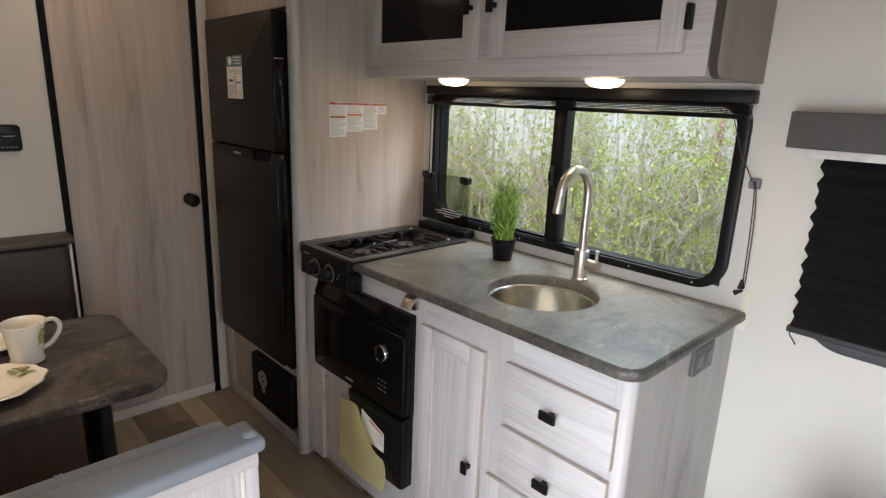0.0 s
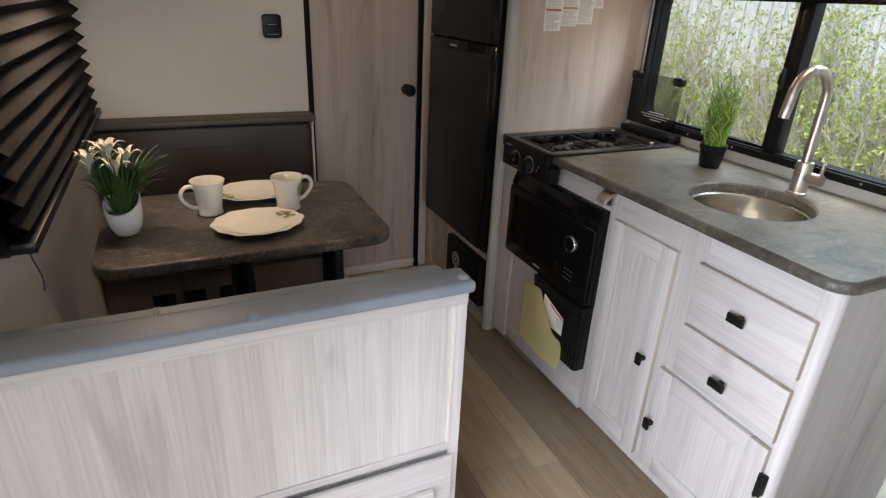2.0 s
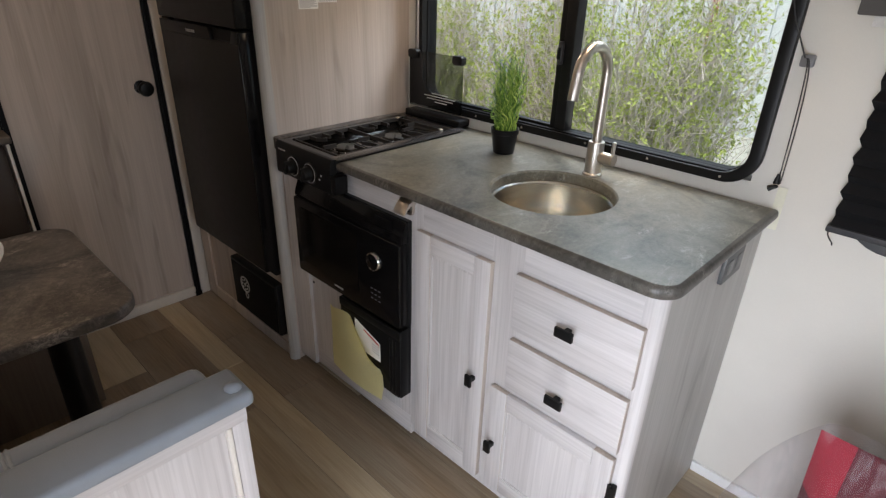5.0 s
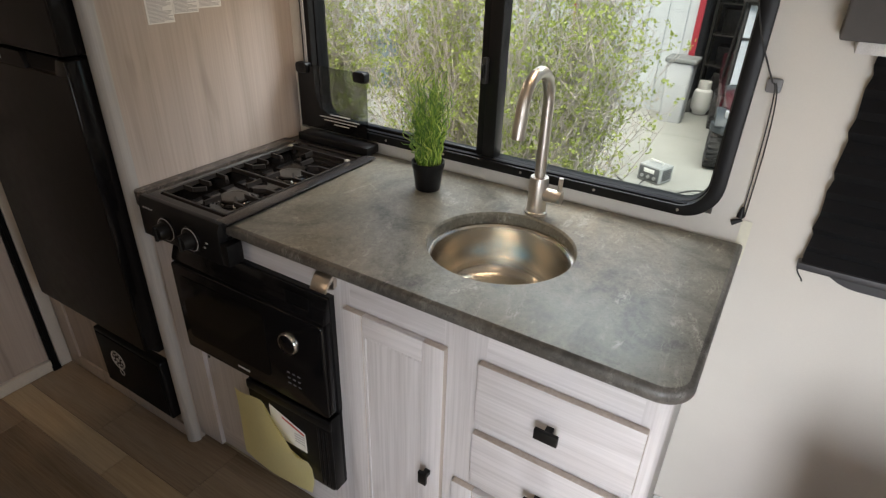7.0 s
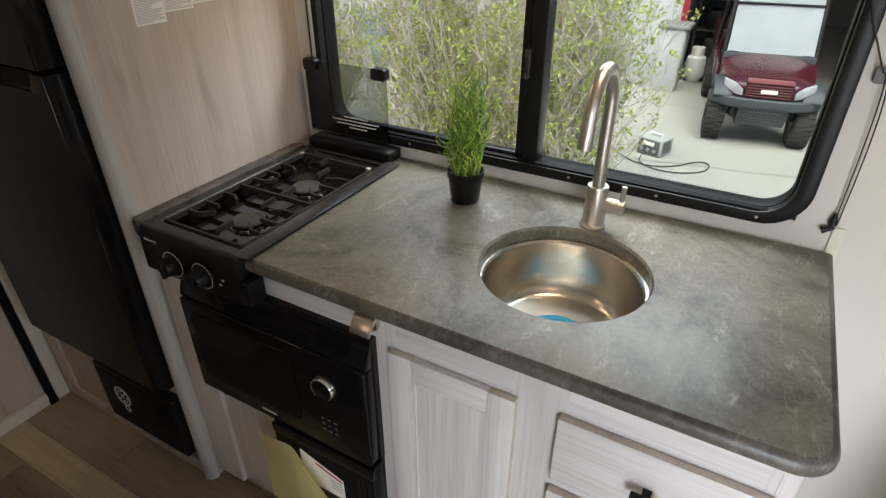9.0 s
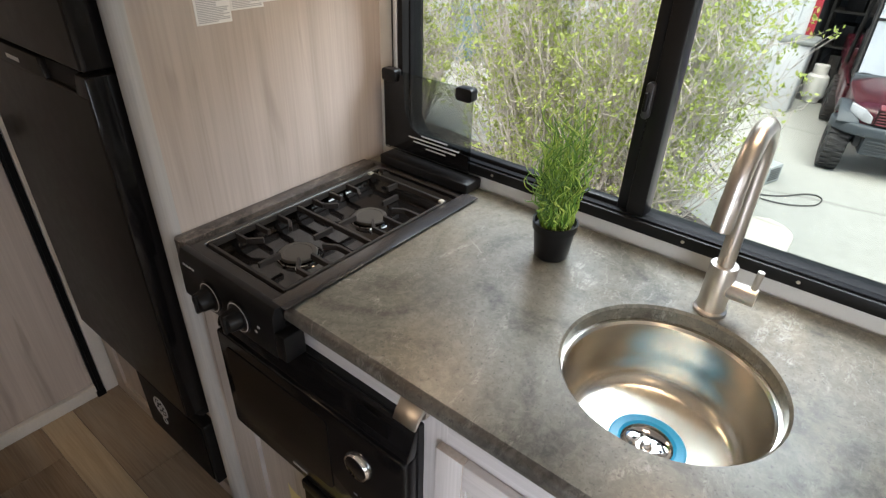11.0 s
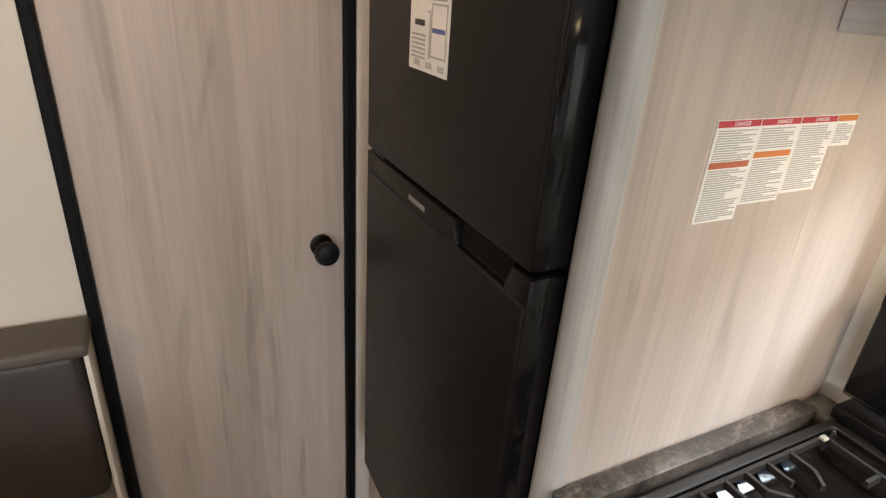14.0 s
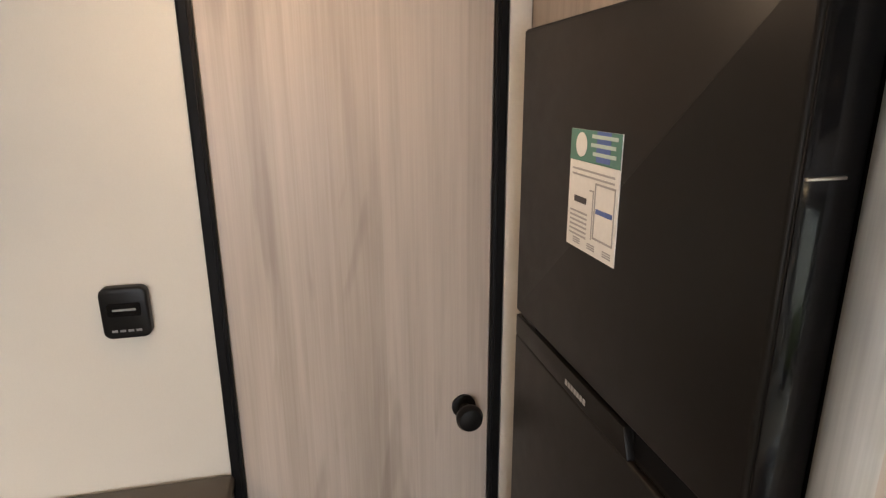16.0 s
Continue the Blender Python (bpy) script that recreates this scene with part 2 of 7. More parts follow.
TRIM_W = plain("cream_trim", (0.66, 0.62, 0.56), 0.45)
# bluish daylight is put into this paler copy of the bench vinyl
PAD = vinyl("daylit_vinyl", (0.225, 0.252, 0.288), 0.44)
PAD_D = vinyl("brown_grey_vinyl", (0.044, 0.035, 0.030), 0.5)
PAD_CAP = vinyl("taupe_vinyl", (0.085, 0.072, 0.060), 0.5)
GREY = plain("charcoal_fabric", (0.085, 0.08, 0.078), 0.8, scale=150, relief=0.3)
CERAMIC = plain("cream_glazed_ceramic", (0.82, 0.77, 0.68), 0.07, vary=0.04, scale=40)
SCREEN = glassy("screened_glass", (0.88, 0.91, 0.88), 0.0, 0.94)
PANE = glassy("window_glass", (0.935, 0.985, 0.955), 0.0, 0.93)
SMOKE = glassy("smoked_glass", (0.72, 0.74, 0.73), 0.02, 0.88)
LAMPGLOW = glow("lit_lens", (1.0, 0.74, 0.42), 6.0)


SATIN = plain("satin_dark_strip", (0.018, 0.016, 0.015), 0.30, vary=0.15, scale=80, spec=0.4)


# ---- mesh helpers ----
def banded(bm):
    """Give every face that does not look to the aisle the second material: the raw edge band."""
    bmesh.ops.recalc_face_normals(bm, faces=bm.faces)
    for f in bm.faces:
        if abs(f.normal.x) < 0.6:
            f.material_index = 1
    return bm


ORIGIN = {}


def thing(name, at, label, category, group="", kind=""):
    ob = new(name)
    ob.empty_display_size = 0.05
    ob.location = at
    ORIGIN[ob.name] = Vector(at)
    return tagged(ob, label, category, group, kind)


def part(name, bm, material, parent=None, label="", smooth=35):
    """One mesh object from world-space bmesh geometry, under a thing or a part."""
    at = ORIGIN[parent.name] if parent else Vector((0, 0, 0))
    bmesh.ops.recalc_face_normals(bm, faces=bm.faces)
    bmesh.ops.translate(bm, verts=bm.verts, vec=-at)
    me = bpy.data.meshes.new(name)
    bm.to_mesh(me)
    bm.free()
    if smooth:
        me.polygons.foreach_set("use_smooth", [True] * len(me.polygons))
        me.set_sharp_from_angle(angle=radians(smooth))
    for m in material if isinstance(material, (list, tuple)) else (material,):
        me.materials.append(m)
    ob = new(name, me)
    if parent:
        ob.parent = parent
    ORIGIN[ob.name] = at
    if label:
        ob["label"] = label
    return ob


def solid(name, bm, material, label, category="", kind="", group="", smooth=35):
    """A top-level thing of a single mesh, its origin at its base."""
    bm.verts.ensure_lookup_table()
    lo = [min(v.co[i] for v in bm.verts) for i in range(3)]
    hi = [max(v.co[i] for v in bm.verts) for i in range(3)]
    at = Vector(((lo[0] + hi[0]) / 2, (lo[1] + hi[1]) / 2, lo[2]))
    bmesh.ops.translate(bm, verts=bm.verts, vec=-at)
    ob = part(name, bm, material, None, "", smooth)
    ob.location = at
    ORIGIN[ob.name] = at
    return tagged(ob, label, category, group, kind)


def box(x0, x1, y0, y1, z0, z1, bevel=0.0, seg=2, bm=None):
    own = bmesh.new()
    vs = [own.verts.new(p) for p in ((x0, y0, z0), (x1, y0, z0), (x1, y1, z0), (x0, y1, z0), (x0, y0, z1), (x1, y0, z1), (x1, y1, z1), (x0, y1, z1))]
    for f in ((3, 2, 1, 0), (4, 5, 6, 7), (0, 1, 5, 4), (1, 2, 6, 5), (2, 3, 7, 6), (3, 0, 4, 7)):
        own.faces.new([vs[i] for i in f])
    if bevel:
        bmesh.ops.bevel(own, geom=own.edges, offset=bevel, segments=seg, affect="EDGES", profile=0.5)
    return merged(bm, own)


def merged(bm, own):
    if bm is None:
        return own
    me = bpy.data.meshes.new("tmp")
    own.to_mesh(me)
    own.free()
    bm.from_mesh(me)
    bpy.data.meshes.remove(me)
    return bm


def rrect(u0, u1, v0, v1, r, n=6):
    """Outline of a rounded rectangle; r: one radius or four (u0v0, u1v0, u1v1, u0v1)."""
    rs = r if isinstance(r, (list, tuple)) else (r,) * 4
    out = []
    for (cu, cv, su, sv, a0), q in zip(((u0, v0, 1, 1, 180), (u1, v0, -1, 1, 270), (u1, v1, -1, -1, 0), (u0, v1, 1, -1, 90)), rs):
        if q <= 0:
            out.append((cu, cv))
            continue
        for i in range(n + 1):
            a = radians(a0 + 90 * i / n)
            out.append((cu + su * q + q * math.cos(a), cv + sv * q + q * math.sin(a)))
    return out


def on_axis(axis, a, u, v):
    return {"x": (a, u, v), "y": (u, a, v), "z": (u, v, a)}[axis]


def slab(axis, a0, a1, outline, bevel=0.0, seg=2, hole=None, bm=None):
    """A plate: an outline in the other two axes, drawn out along one axis; optionally with a hole."""
    own = bmesh.new()
    def ring(pts, a):
        return [own.verts.new(on_axis(axis, a, *p)) for p in pts]
    lo, hi = ring(outline, a0), ring(outline, a1)
    k = len(outline)
    for i in range(k):
        own.faces.new((lo[i], lo[(i + 1) % k], hi[(i + 1) % k], hi[i]))
    if hole:
        h0, h1 = ring(hole, a0), ring(hole, a1)
        q = len(hole)
        for i in range(q):
            own.faces.new((h0[i], h1[i], h1[(i + 1) % q], h0[(i + 1) % q]))
        own.verts.ensure_lookup_table()
        own.edges.ensure_lookup_table()
        for outer, inner in ((lo, h0), (hi, h1)):
            es = [own.edges.get((r[i], r[(i + 1) % len(r)])) for r in (outer, inner) for i in range(len(r))]
            bmesh.ops.triangle_fill(own, use_beauty=True, use_dissolve=False, edges=es)
    else:
        own.faces.new(lo[::-1])
        own.faces.new(hi)
    if bevel:
        own.normal_update()
        bmesh.ops.recalc_face_normals(own, faces=own.faces)
        es = [e for e in own.edges if len(e.link_faces) == 2 and e.calc_face_angle(0) > radians(50)]
        bmesh.ops.bevel(own, geom=es, offset=bevel, segments=seg, affect="EDGES", profile=0.5)
    return merged(bm, own)


def circle(cu, cv, r, n=32, ru=None):
    return [(cu + (ru or r) * math.cos(2 * math.pi * i / n), cv + r * math.sin(2 * math.pi * i / n)) for i in range(n)]


def lathe(profile, centre, n=32, axis="z", bm=None, wobble=None, caps=False):
    """A turned body from (radius, height) pairs round an axis through centre."""
    own = bmesh.new()
    rings = []
    for r, h in profile:
        ring = []
        for i in range(n):
            a = 2 * math.pi * i / n
            q = r * (1 + (wobble(a, r) if wobble else 0))
            p = {"z": (q * math.cos(a), q * math.sin(a), h), "x": (h, q * math.cos(a), q * math.sin(a)), "y": (q * math.cos(a), h, q * math.sin(a))}[axis]
            ring.append(own.verts.new(Vector(p) + Vector(centre)))
        rings.append(ring)
    for r0, r1 in zip(rings, rings[1:]):
        for i in range(n):
            own.faces.new((r0[i], r0[(i + 1) % n], r1[(i + 1) % n], r1[i]))
    for ring, (r, h) in ((rings[0], profile[0]), (rings[-1], profile[-1])):
        if caps and r > 1e-5:
            own.faces.new(ring)
    bmesh.ops.remove_doubles(own, verts=own.verts, dist=1e-6)
    return merged(bm, own)


def tube(points, radius, n=10, bm=None, caps=True):
    """A round bar swept along points; radius: one, or one per point."""
    own = bmesh.new()
    pts = [Vector(p) for p in points]
    rad = radius if isinstance(radius, (list, tuple)) else [radius] * len(pts)
    up, rings = None, []
    for i, p in enumerate(pts):
        d = (pts[min(i + 1, len(pts) - 1)] - pts[max(i - 1, 0)]).normalized()
        if up is None:
            up = d.orthogonal().normalized()
        up = (up - d * up.dot(d)).normalized()
        side = d.cross(up)
        rings.append([own.verts.new(p + rad[i] * (math.cos(2 * math.pi * k / n) * up + math.sin(2 * math.pi * k / n) * side)) for k in range(n)])
    for r0, r1 in zip(rings, rings[1:]):
        for k in range(n):
            own.faces.new((r0[k], r0[(k + 1) % n], r1[(k + 1) % n], r1[k]))
    if caps:
        own.faces.new(rings[0][::-1])
        own.faces.new(rings[-1])
    return merged(bm, own)


def bezier(p0, p1, p2, p3, n=10):
    p0, p1, p2, p3 = map(Vector, (p0, p1, p2, p3))
    return [(1 - s) ** 3 * p0 + 3 * s * (1 - s) ** 2 * p1 + 3 * s * s * (1 - s) * p2 + s ** 3 * p3 for s in (i / n for i in range(n + 1))]

# ---- the room: plan in metres ----
XW, YP, YD, XL, YR, ZC = 2.055, 2.325, 3.07, -0.04, -1.60, 1.98   # window wall, stove partition, bathroom wall, entry wall, bed end, ceiling
FACE = 1.472        # front of the base cabinet's doors
GROUND = -1.0      # yard level


def wall_with_holes(name, axis, a0, a1, u0, u1, v0, v1, holes, material, label):
    """A wall of real thickness with rectangular openings cut through it."""
    bm = bmesh.new()
    us = sorted({u0, u1, *[h[0] for h in holes], *[h[1] for h in holes]})
    for ua, ub in zip(us, us[1:]):
        cuts = sorted((h[2], h[3]) for h in holes if h[0] <= ua and h[1] >= ub)
        v = v0
        for c0, c1 in cuts + [(v1, v1)]:
            if c0 > v:
                p, q = on_axis(axis, a0, ua, v), on_axis(axis, a1, ub, c0)
                box(min(p[0], q[0]), max(p[0], q[0]), min(p[1], q[1]), max(p[1], q[1]), min(p[2], q[2]), max(p[2], q[2]), bm=bm)
            v = c1
    bmesh.ops.remove_doubles(bm, verts=bm.verts, dist=1e-5)
    return solid(name, bm, material, label, "wall", "structure")


WIN = (1.050, 2.242, 0.950, 1.444)        # kitchen window opening: y, y, z, z
WIN_B = (-0.10, 0.79, 0.90, 1.36)         # window behind the black blind
wall_with_holes("wall_east", "x", XW, XW + 0.055, YR, YD + 0.1, -0.06, ZC, [WIN, WIN_B], WALL, "cream papered outer wall with the kitchen window")
wall_with_holes("wall_west", "x", XL - 0.055, XL, YR, YD + 0.1, -0.06, ZC, [(0.18, 0.82, 0.0, 1.86), (1.50, 2.70, 0.97, 1.42)], WALL, "cream papered outer wall with the entry opening")
wall_with_holes("wall_north", "y", YD, YD + 0.05, XL, XW, -0.06, ZC, [(0.872, 1.39, 0.03, 1.88)], WALL, "cream papered wall round the bathroom door")
# unseen rear wall, its opening cut to suit the added rear lamp
wall_with_holes("wall_south", "y", YR - 0.05, YR, XL, XW, -0.06, ZC, [(0.03, 1.45, 0.95, 1.55)], WALL, "cream papered wall at the bed end")
solid("ceiling", box(XL - 0.055, XW + 0.055, YR - 0.05, YD + 0.1, ZC, ZC + 0.06), CEIL, "white panelled ceiling", "ceiling", "structure")
skirt = bmesh.new()
for x0, x1, y0, y1 in ((XL - 0.055, XL, YR - 0.05, YD + 0.1), (XW, XW + 0.055, YR - 0.05, YD + 0.1), (XL, XW, YR - 0.05, YR), (XL, XW, YD + 0.05, YD + 0.1)):
    box(x0, x1, y0, y1, GROUND, -0.062, bm=skirt)
solid("wall_skirt", skirt, WALL, "plain pale skirt wall under the floor", "wall", "structure")
bath = bmesh.new()
box(0.80, 1.46, YD + 0.05, YD + 0.06, -0.06, ZC, bm=bath)
solid("wall_bathroom", bath, WALL, "plain panel behind the bathroom door", "wall", "structure")


# ---- floor planks are laid at the end; sub-floor first ----
floor = solid("floor", box(XL - 0.05, XW + 0.05, YR - 0.05, YD + 0.05, -0.06, -0.006), plain("sub_floor", (0.10, 0.085, 0.07), 0.8), "grey-brown vinyl plank floor", "floor", "structure")


solid("baseboard", box(XW - 0.012, XW - 0.0005, YR + 0.002, 0.988, 0.0, 0.034, 0.002), plain("white_baseboard", (0.78, 0.78, 0.77), 0.45), "thin white baseboard along the outer wall", "baseboard", "structure")

# ---- bathroom door and its trims ----
door_1 = thing("door_1", (1.13, YD, 0.03), "closed laminate bathroom door in a lamplit tone with a black knob", "door", kind="structure")
part("door_panel", box(0.876, 1.386, YD + 0.003, YD + 0.035, 0.048, 1.875, 0.002, 1), WOOD_LAMPLIT, door_1)
part("door_knob", lathe([(0.026, 0.0), (0.026, -0.006), (0.011, -0.010), (0.010, -0.028), (0.020, -0.034), (0.0275, -0.045), (0.0285, -0.055), (0.024, -0.064), (0.010, -0.068), (0.0, -0.068)], (1.331, YD + 0.003, 0.960), 28, "y"), BLACK, door_1, "round matt black knob")
part("latch_plate", box(1.3865, 1.3885, YD + 0.002, YD + 0.02, 0.93, 0.99), CHROME, door_1)
for i, (xa, xb) in enumerate(((0.853, 0.876), (1.386, 1.409))):
    bm = box(xa, xb, YD - 0.012, YD + 0.004, 0.012, 1.90, 0.003, 2)
    box(xa + 0.006, xb - 0.006, YD - 0.016, YD - 0.012, 0.012, 1.90, bm=bm)
    box(xa - 0.004, xb + 0.001, YD - 0.019, YD + 0.004, 0.0, 0.022, 0.002, 1, bm)
    solid("trim_door_side", bm, BLACK_M, "black plastic edge trim beside the bathroom door", "trim", "structure")
solid("trim_door_top", box(0.853, 1.409, YD - 0.012, YD + 0.004, 1.90, 1.923, 0.003), BLACK_M, "black plastic trim over the bathroom door", "trim", "structure")
solid("door_sill", box(0.876, 1.386, YD - 0.010, YD + 0.04, 0.0, 0.046, 0.003), TRIM_W, "cream threshold strip under the bathroom door", "trim", "structure")
solid("trim_corner", box(1.411, 1.452, YD - 0.010, YD - 0.001, 0.0, ZC, 0.002), TRIM_W, "cream corner strip beside the bathroom door", "trim", "structure")

# ---- fridge niche: partition, post, filler panels ----
solid("wall_partition", box(1.468, XW, YP, YP + 0.032, 0.0, ZC), WOOD_LAMPLIT, "laminate partition in a lamplit tone beside the stove", "wall", "structure")
bm = slab("z", 0.0, ZC, rrect(1.441, 1.470, YP - 0.004, YP + 0.036, (0.026, 0.0, 0.0, 0.013), 10))
solid("trim_partition_post", bm, WOOD_END, "whitewashed rounded post at the end of the partition", "trim", "structure")
low = thing("fridge_base_panel", (1.46, 2.7, 0), "whitewashed panel under the fridge", "panel", kind="structure")
part("panel", box(1.460, 1.478, YP + 0.034, YD - 0.002, 0.0, 0.372, 0.0015), WOOD_LAMPLIT, low)
part("rail", box(1.452, 1.462, YP + 0.034, YD - 0.012, 0.0, 0.052, 0.002), WOOD_LAMPLIT, low)
part("stile", box(1.452, 1.462, 2.985, YD - 0.012, 0.052, 0.372, 0.002), WOOD_LAMPLIT, low)
solid("fridge_top_panel", box(1.455, 1.475, YP + 0.034, YD - 0.002, 1.718, ZC, 0.0015), WOOD_LAMPLIT, "laminate panel in a lamplit tone above the fridge", "panel", "structure")
solid("fridge_side_filler", box(1.456, 1.475, 2.945, YD - 0.002, 0.372, 1.718, 0.0015), TRIM_W, "cream filler strip beside the fridge", "panel", "structure")

# ---- fridge ----
fridge = thing("refrigerator", (1.68, 2.65, 0.372), "tall black two-door refrigerator built into a laminate niche", "refrigerator")
FY0, FY1 = 2.366, 2.934
part("case", box(1.448, 1.99, FY0 - 0.004, FY1 + 0.004, 0.374, 1.708, 0.004), BLACK_G, fridge)
up = slab("x", 1.392, 1.444, rrect(FY0, FY1, 1.227, 1.702, 0.006, 3), 0.006, 3)
upper_door = part("freezer_door", up, FRIDGE, fridge)
grip = rrect(FY0, FY1, 0.398, 1.219, 0.006, 3)
lowd = slab("x", 1.404, 1.444, [(FY0, 0.398), (FY1, 0.398), (FY1, 1.219), (2.560, 1.219), (2.545, 1.188), (2.415, 1.188), (2.400, 1.219), (FY0, 1.219)], 0.003, 2)
lower_door = part("fridge_door", lowd, FRIDGE, fridge)
fr = bmesh.new()
box(1.392, 1.405, FY0, FY1, 0.398, 1.182, 0.005, 3, fr)
part("door_skin", fr, FRIDGE, lower_door)
part("top_rail", slab("x", 1.393, 1.405, [(FY1, 1.181), (FY1, 1.219), (2.560, 1.219), (2.545, 1.185), (2.545, 1.181)], 0.002), FRIDGE, lower_door)
part("top_rail", slab("x", 1.393, 1.405, [(FY0, 1.181), (FY0, 1.219), (2.400, 1.219), (2.415, 1.185), (2.415, 1.181)], 0.002), FRIDGE, lower_door)
part("grip_recess", box(1.4045, 1.4065, 2.41, 2.55, 1.180, 1.219), BLACK_M, lower_door)
part("hinge_cover", box(1.396, 1.412, FY1 - 0.085, FY1 - 0.02, 1.2205, 1.2265, 0.001), BLACK_G, fridge)
part("gloss_edge", box(1.3935, 1.446, FY0 - 0.0045, FY0 - 0.0005, 0.40, 1.218, 0.0015), BLACK_G, lower_door, "gloss black edge")
part("gloss_edge", box(1.3935, 1.446, FY0 - 0.0045, FY0 - 0.0005, 1.229, 1.70, 0.0015), BLACK_G, upper_door, "gloss black edge")
# highlight on the black edge notch, drawn as a thin metal line
part("edge_grip", box(1.395, 1.43, FY0 - 0.007, FY0 - 0.004, 1.5435, 1.5462, 0.0008), NICKEL, upper_door, "thin bright line drawn as the grip's highlight")
part("kick_plate", slab("y", FY0, FY1 + 0.03, [(1.41, 0.396), (1.45, 0.396), (1.45, 0.372), (1.43, 0.372)], 0.001), BLACK, fridge)
bars = bmesh.new()
for i in range(7):
    box(1.3912, 1.392, 2.654 + i * 0.0095, 2.6605 + i * 0.0095, 1.193, 1.2015, bm=bars)
part("name_badge", bars, plain("badge_silver", (0.55, 0.55, 0.54), 0.35, 0.6), lower_door, "small pale badge in plain bars")

# information sheet on the freezer door
SHEET_W = plain("printed_paper", (0.80, 0.80, 0.78), 0.6)
SHEET_T = plain("sheet_teal", (0.10, 0.24, 0.20), 0.6)
INK = plain("grey_ink", (0.42, 0.42, 0.43), 0.7)
INK_D = plain("dark_ink", (0.06, 0.06, 0.07), 0.7)
BLUE_INK = plain("blue_ink", (0.10, 0.16, 0.42), 0.6)
sheet = part("info_sheet", box(1.3905, 1.3918, 2.606, 2.737, 1.404, 1.560), SHEET_W, upper_door, "white printed sheet with a teal head")
SX = 1.3899
part("sheet_head", box(SX, 1.3904, 2.606, 2.737, 1.520, 1.560), SHEET_T, sheet)
part("head_panel", box(SX - 0.0005, SX - 0.0001, 2.630, 2.664, 1.523, 1.560), BLUE_INK, sheet)
part("sheet_mark", slab("x", SX - 0.0006, SX - 0.0001, circle(2.705, 1.541, 0.0155, 20)), SHEET_W, sheet)
bm = bmesh.new()
for k, (a, b) in enumerate(((0.613, 0.676), (0.617, 0.678), (0.615, 0.672))):
    box(SX - 0.0011, SX - 0.0006, 2 + a, 2 + b, 1.551 - k * 0.0105, 1.5555 - k * 0.0105, bm=bm)
part("head_lines", bm, plain("pale_teal_ink", (0.5, 0.62, 0.58), 0.6), sheet)
bm = bmesh.new()
for k in range(2):
    box(SX - 0.0002, SX + 0.0004, 2.616, 2.727, 1.508 - k * 0.007, 1.5105 - k * 0.007, bm=bm)
for k in range(6):
    box(SX - 0.0002, SX + 0.0004, 2.680, 2.728, 1.452 - k * 0.0062, 1.4545 - k * 0.0062, bm=bm)
for k in range(3):
    for q in range(3):
        box(SX - 0.0002, SX + 0.0004, 2.614 + k * 0.041, 2.634 + k * 0.041, 1.4105 + q * 0.003, 1.4122 + q * 0.003, bm=bm)
part("small_print", bm, INK, sheet)["kind"] = "stuff"
part("dark_band", box(SX - 0.0002, SX + 0.0004, 2.684, 2.718, 1.466, 1.474), INK_D, sheet)
ph = bmesh.new()
for (a, b, c, d) in ((2.612, 2.662, 1.495, 1.4975), (2.612, 2.662, 1.4265, 1.429), (2.612, 2.614, 1.4265, 1.4975), (2.660, 2.662, 1.4265, 1.4975), (2.665, 2.676, 1.485, 1.487), (2.665, 2.667, 1.424, 1.487)):
    box(SX - 0.0002, SX + 0.0004, a, b, c, d, bm=ph)
part("phone_outline", ph, INK, sheet)
part("blue_bar", box(SX - 0.0002, SX + 0.0004, 2.617, 2.657, 1.460, 1.466), BLUE_INK, sheet)

# ---- black vent grille under the fridge ----
vent = thing("floor_vent", (1.44, 2.54, 0.095), "black gas-furnace vent cover with a round printed dial", "vent")
part("cover", box(1.424, 1.459, 2.372, 2.725, 0.098, 0.325, 0.006, 3), BLACK, vent)
part("front_plate", box(1.4205, 1.4245, 2.384, 2.713, 0.110, 0.313, 0.002), BLACK_M, vent)
dial = slab("x", 1.4190, 1.4204, circle(2.612, 0.235, 0.036, 32), hole=circle(2.612, 0.235, 0.030, 32))
for a in range(0, 360, 45):
    slab("x", 1.4190, 1.4204, circle(2.612 + 0.021 * math.cos(radians(a)), 0.235 + 0.021 * math.sin(radians(a)), 0.0045, 10), bm=dial)
slab("x", 1.4190, 1.4204, circle(2.612, 0.235, 0.008, 14), bm=dial)
slab("x", 1.4190, 1.4204, circle(2.606, 0.186, 0.013, 20), hole=circle(2.606, 0.186, 0.009, 20), bm=dial)
part("dial_print", dial, plain("pale_print", (0.45, 0.45, 0.44), 0.6), vent, "pale round dial print")

# ---- base cabinet ----
cab = thing("base_cabinet", (1.76, 1.65, 0), "whitewashed laminate kitchen base cabinet with shaker doors and drawers", "cabinet")
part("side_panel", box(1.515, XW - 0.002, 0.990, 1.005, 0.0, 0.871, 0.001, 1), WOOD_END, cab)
part("corner_post", slab("z", 0.0, 0.871, rrect(1.4880, 1.5155, 0.9885, 1.016, (0.024, 0, 0, 0), 7)), WOOD, cab)
part("stile", box(1.4890, 1.502, 1.016, 1.030, 0.075, 0.871), WOOD, cab)
part("stile", box(1.4890, 1.502, 1.318, 1.412, 0.075, 0.871), WOOD, cab)
part("stile", box(1.4890, 1.502, 1.650, 1.696, 0.075, 0.871), WOOD, cab)
part("stile", box(1.4765, 1.5, 2.219, YP - 0.003, 0.03, 0.80), WOOD, cab)
part("top_rail", box(1.4893, 1.5015, 1.030, 1.318, 0.775, 0.871), WOOD_Y, cab)
part("top_rail", box(1.4893, 1.5015, 1.412, 1.650, 0.775, 0.871), WOOD_Y, cab)
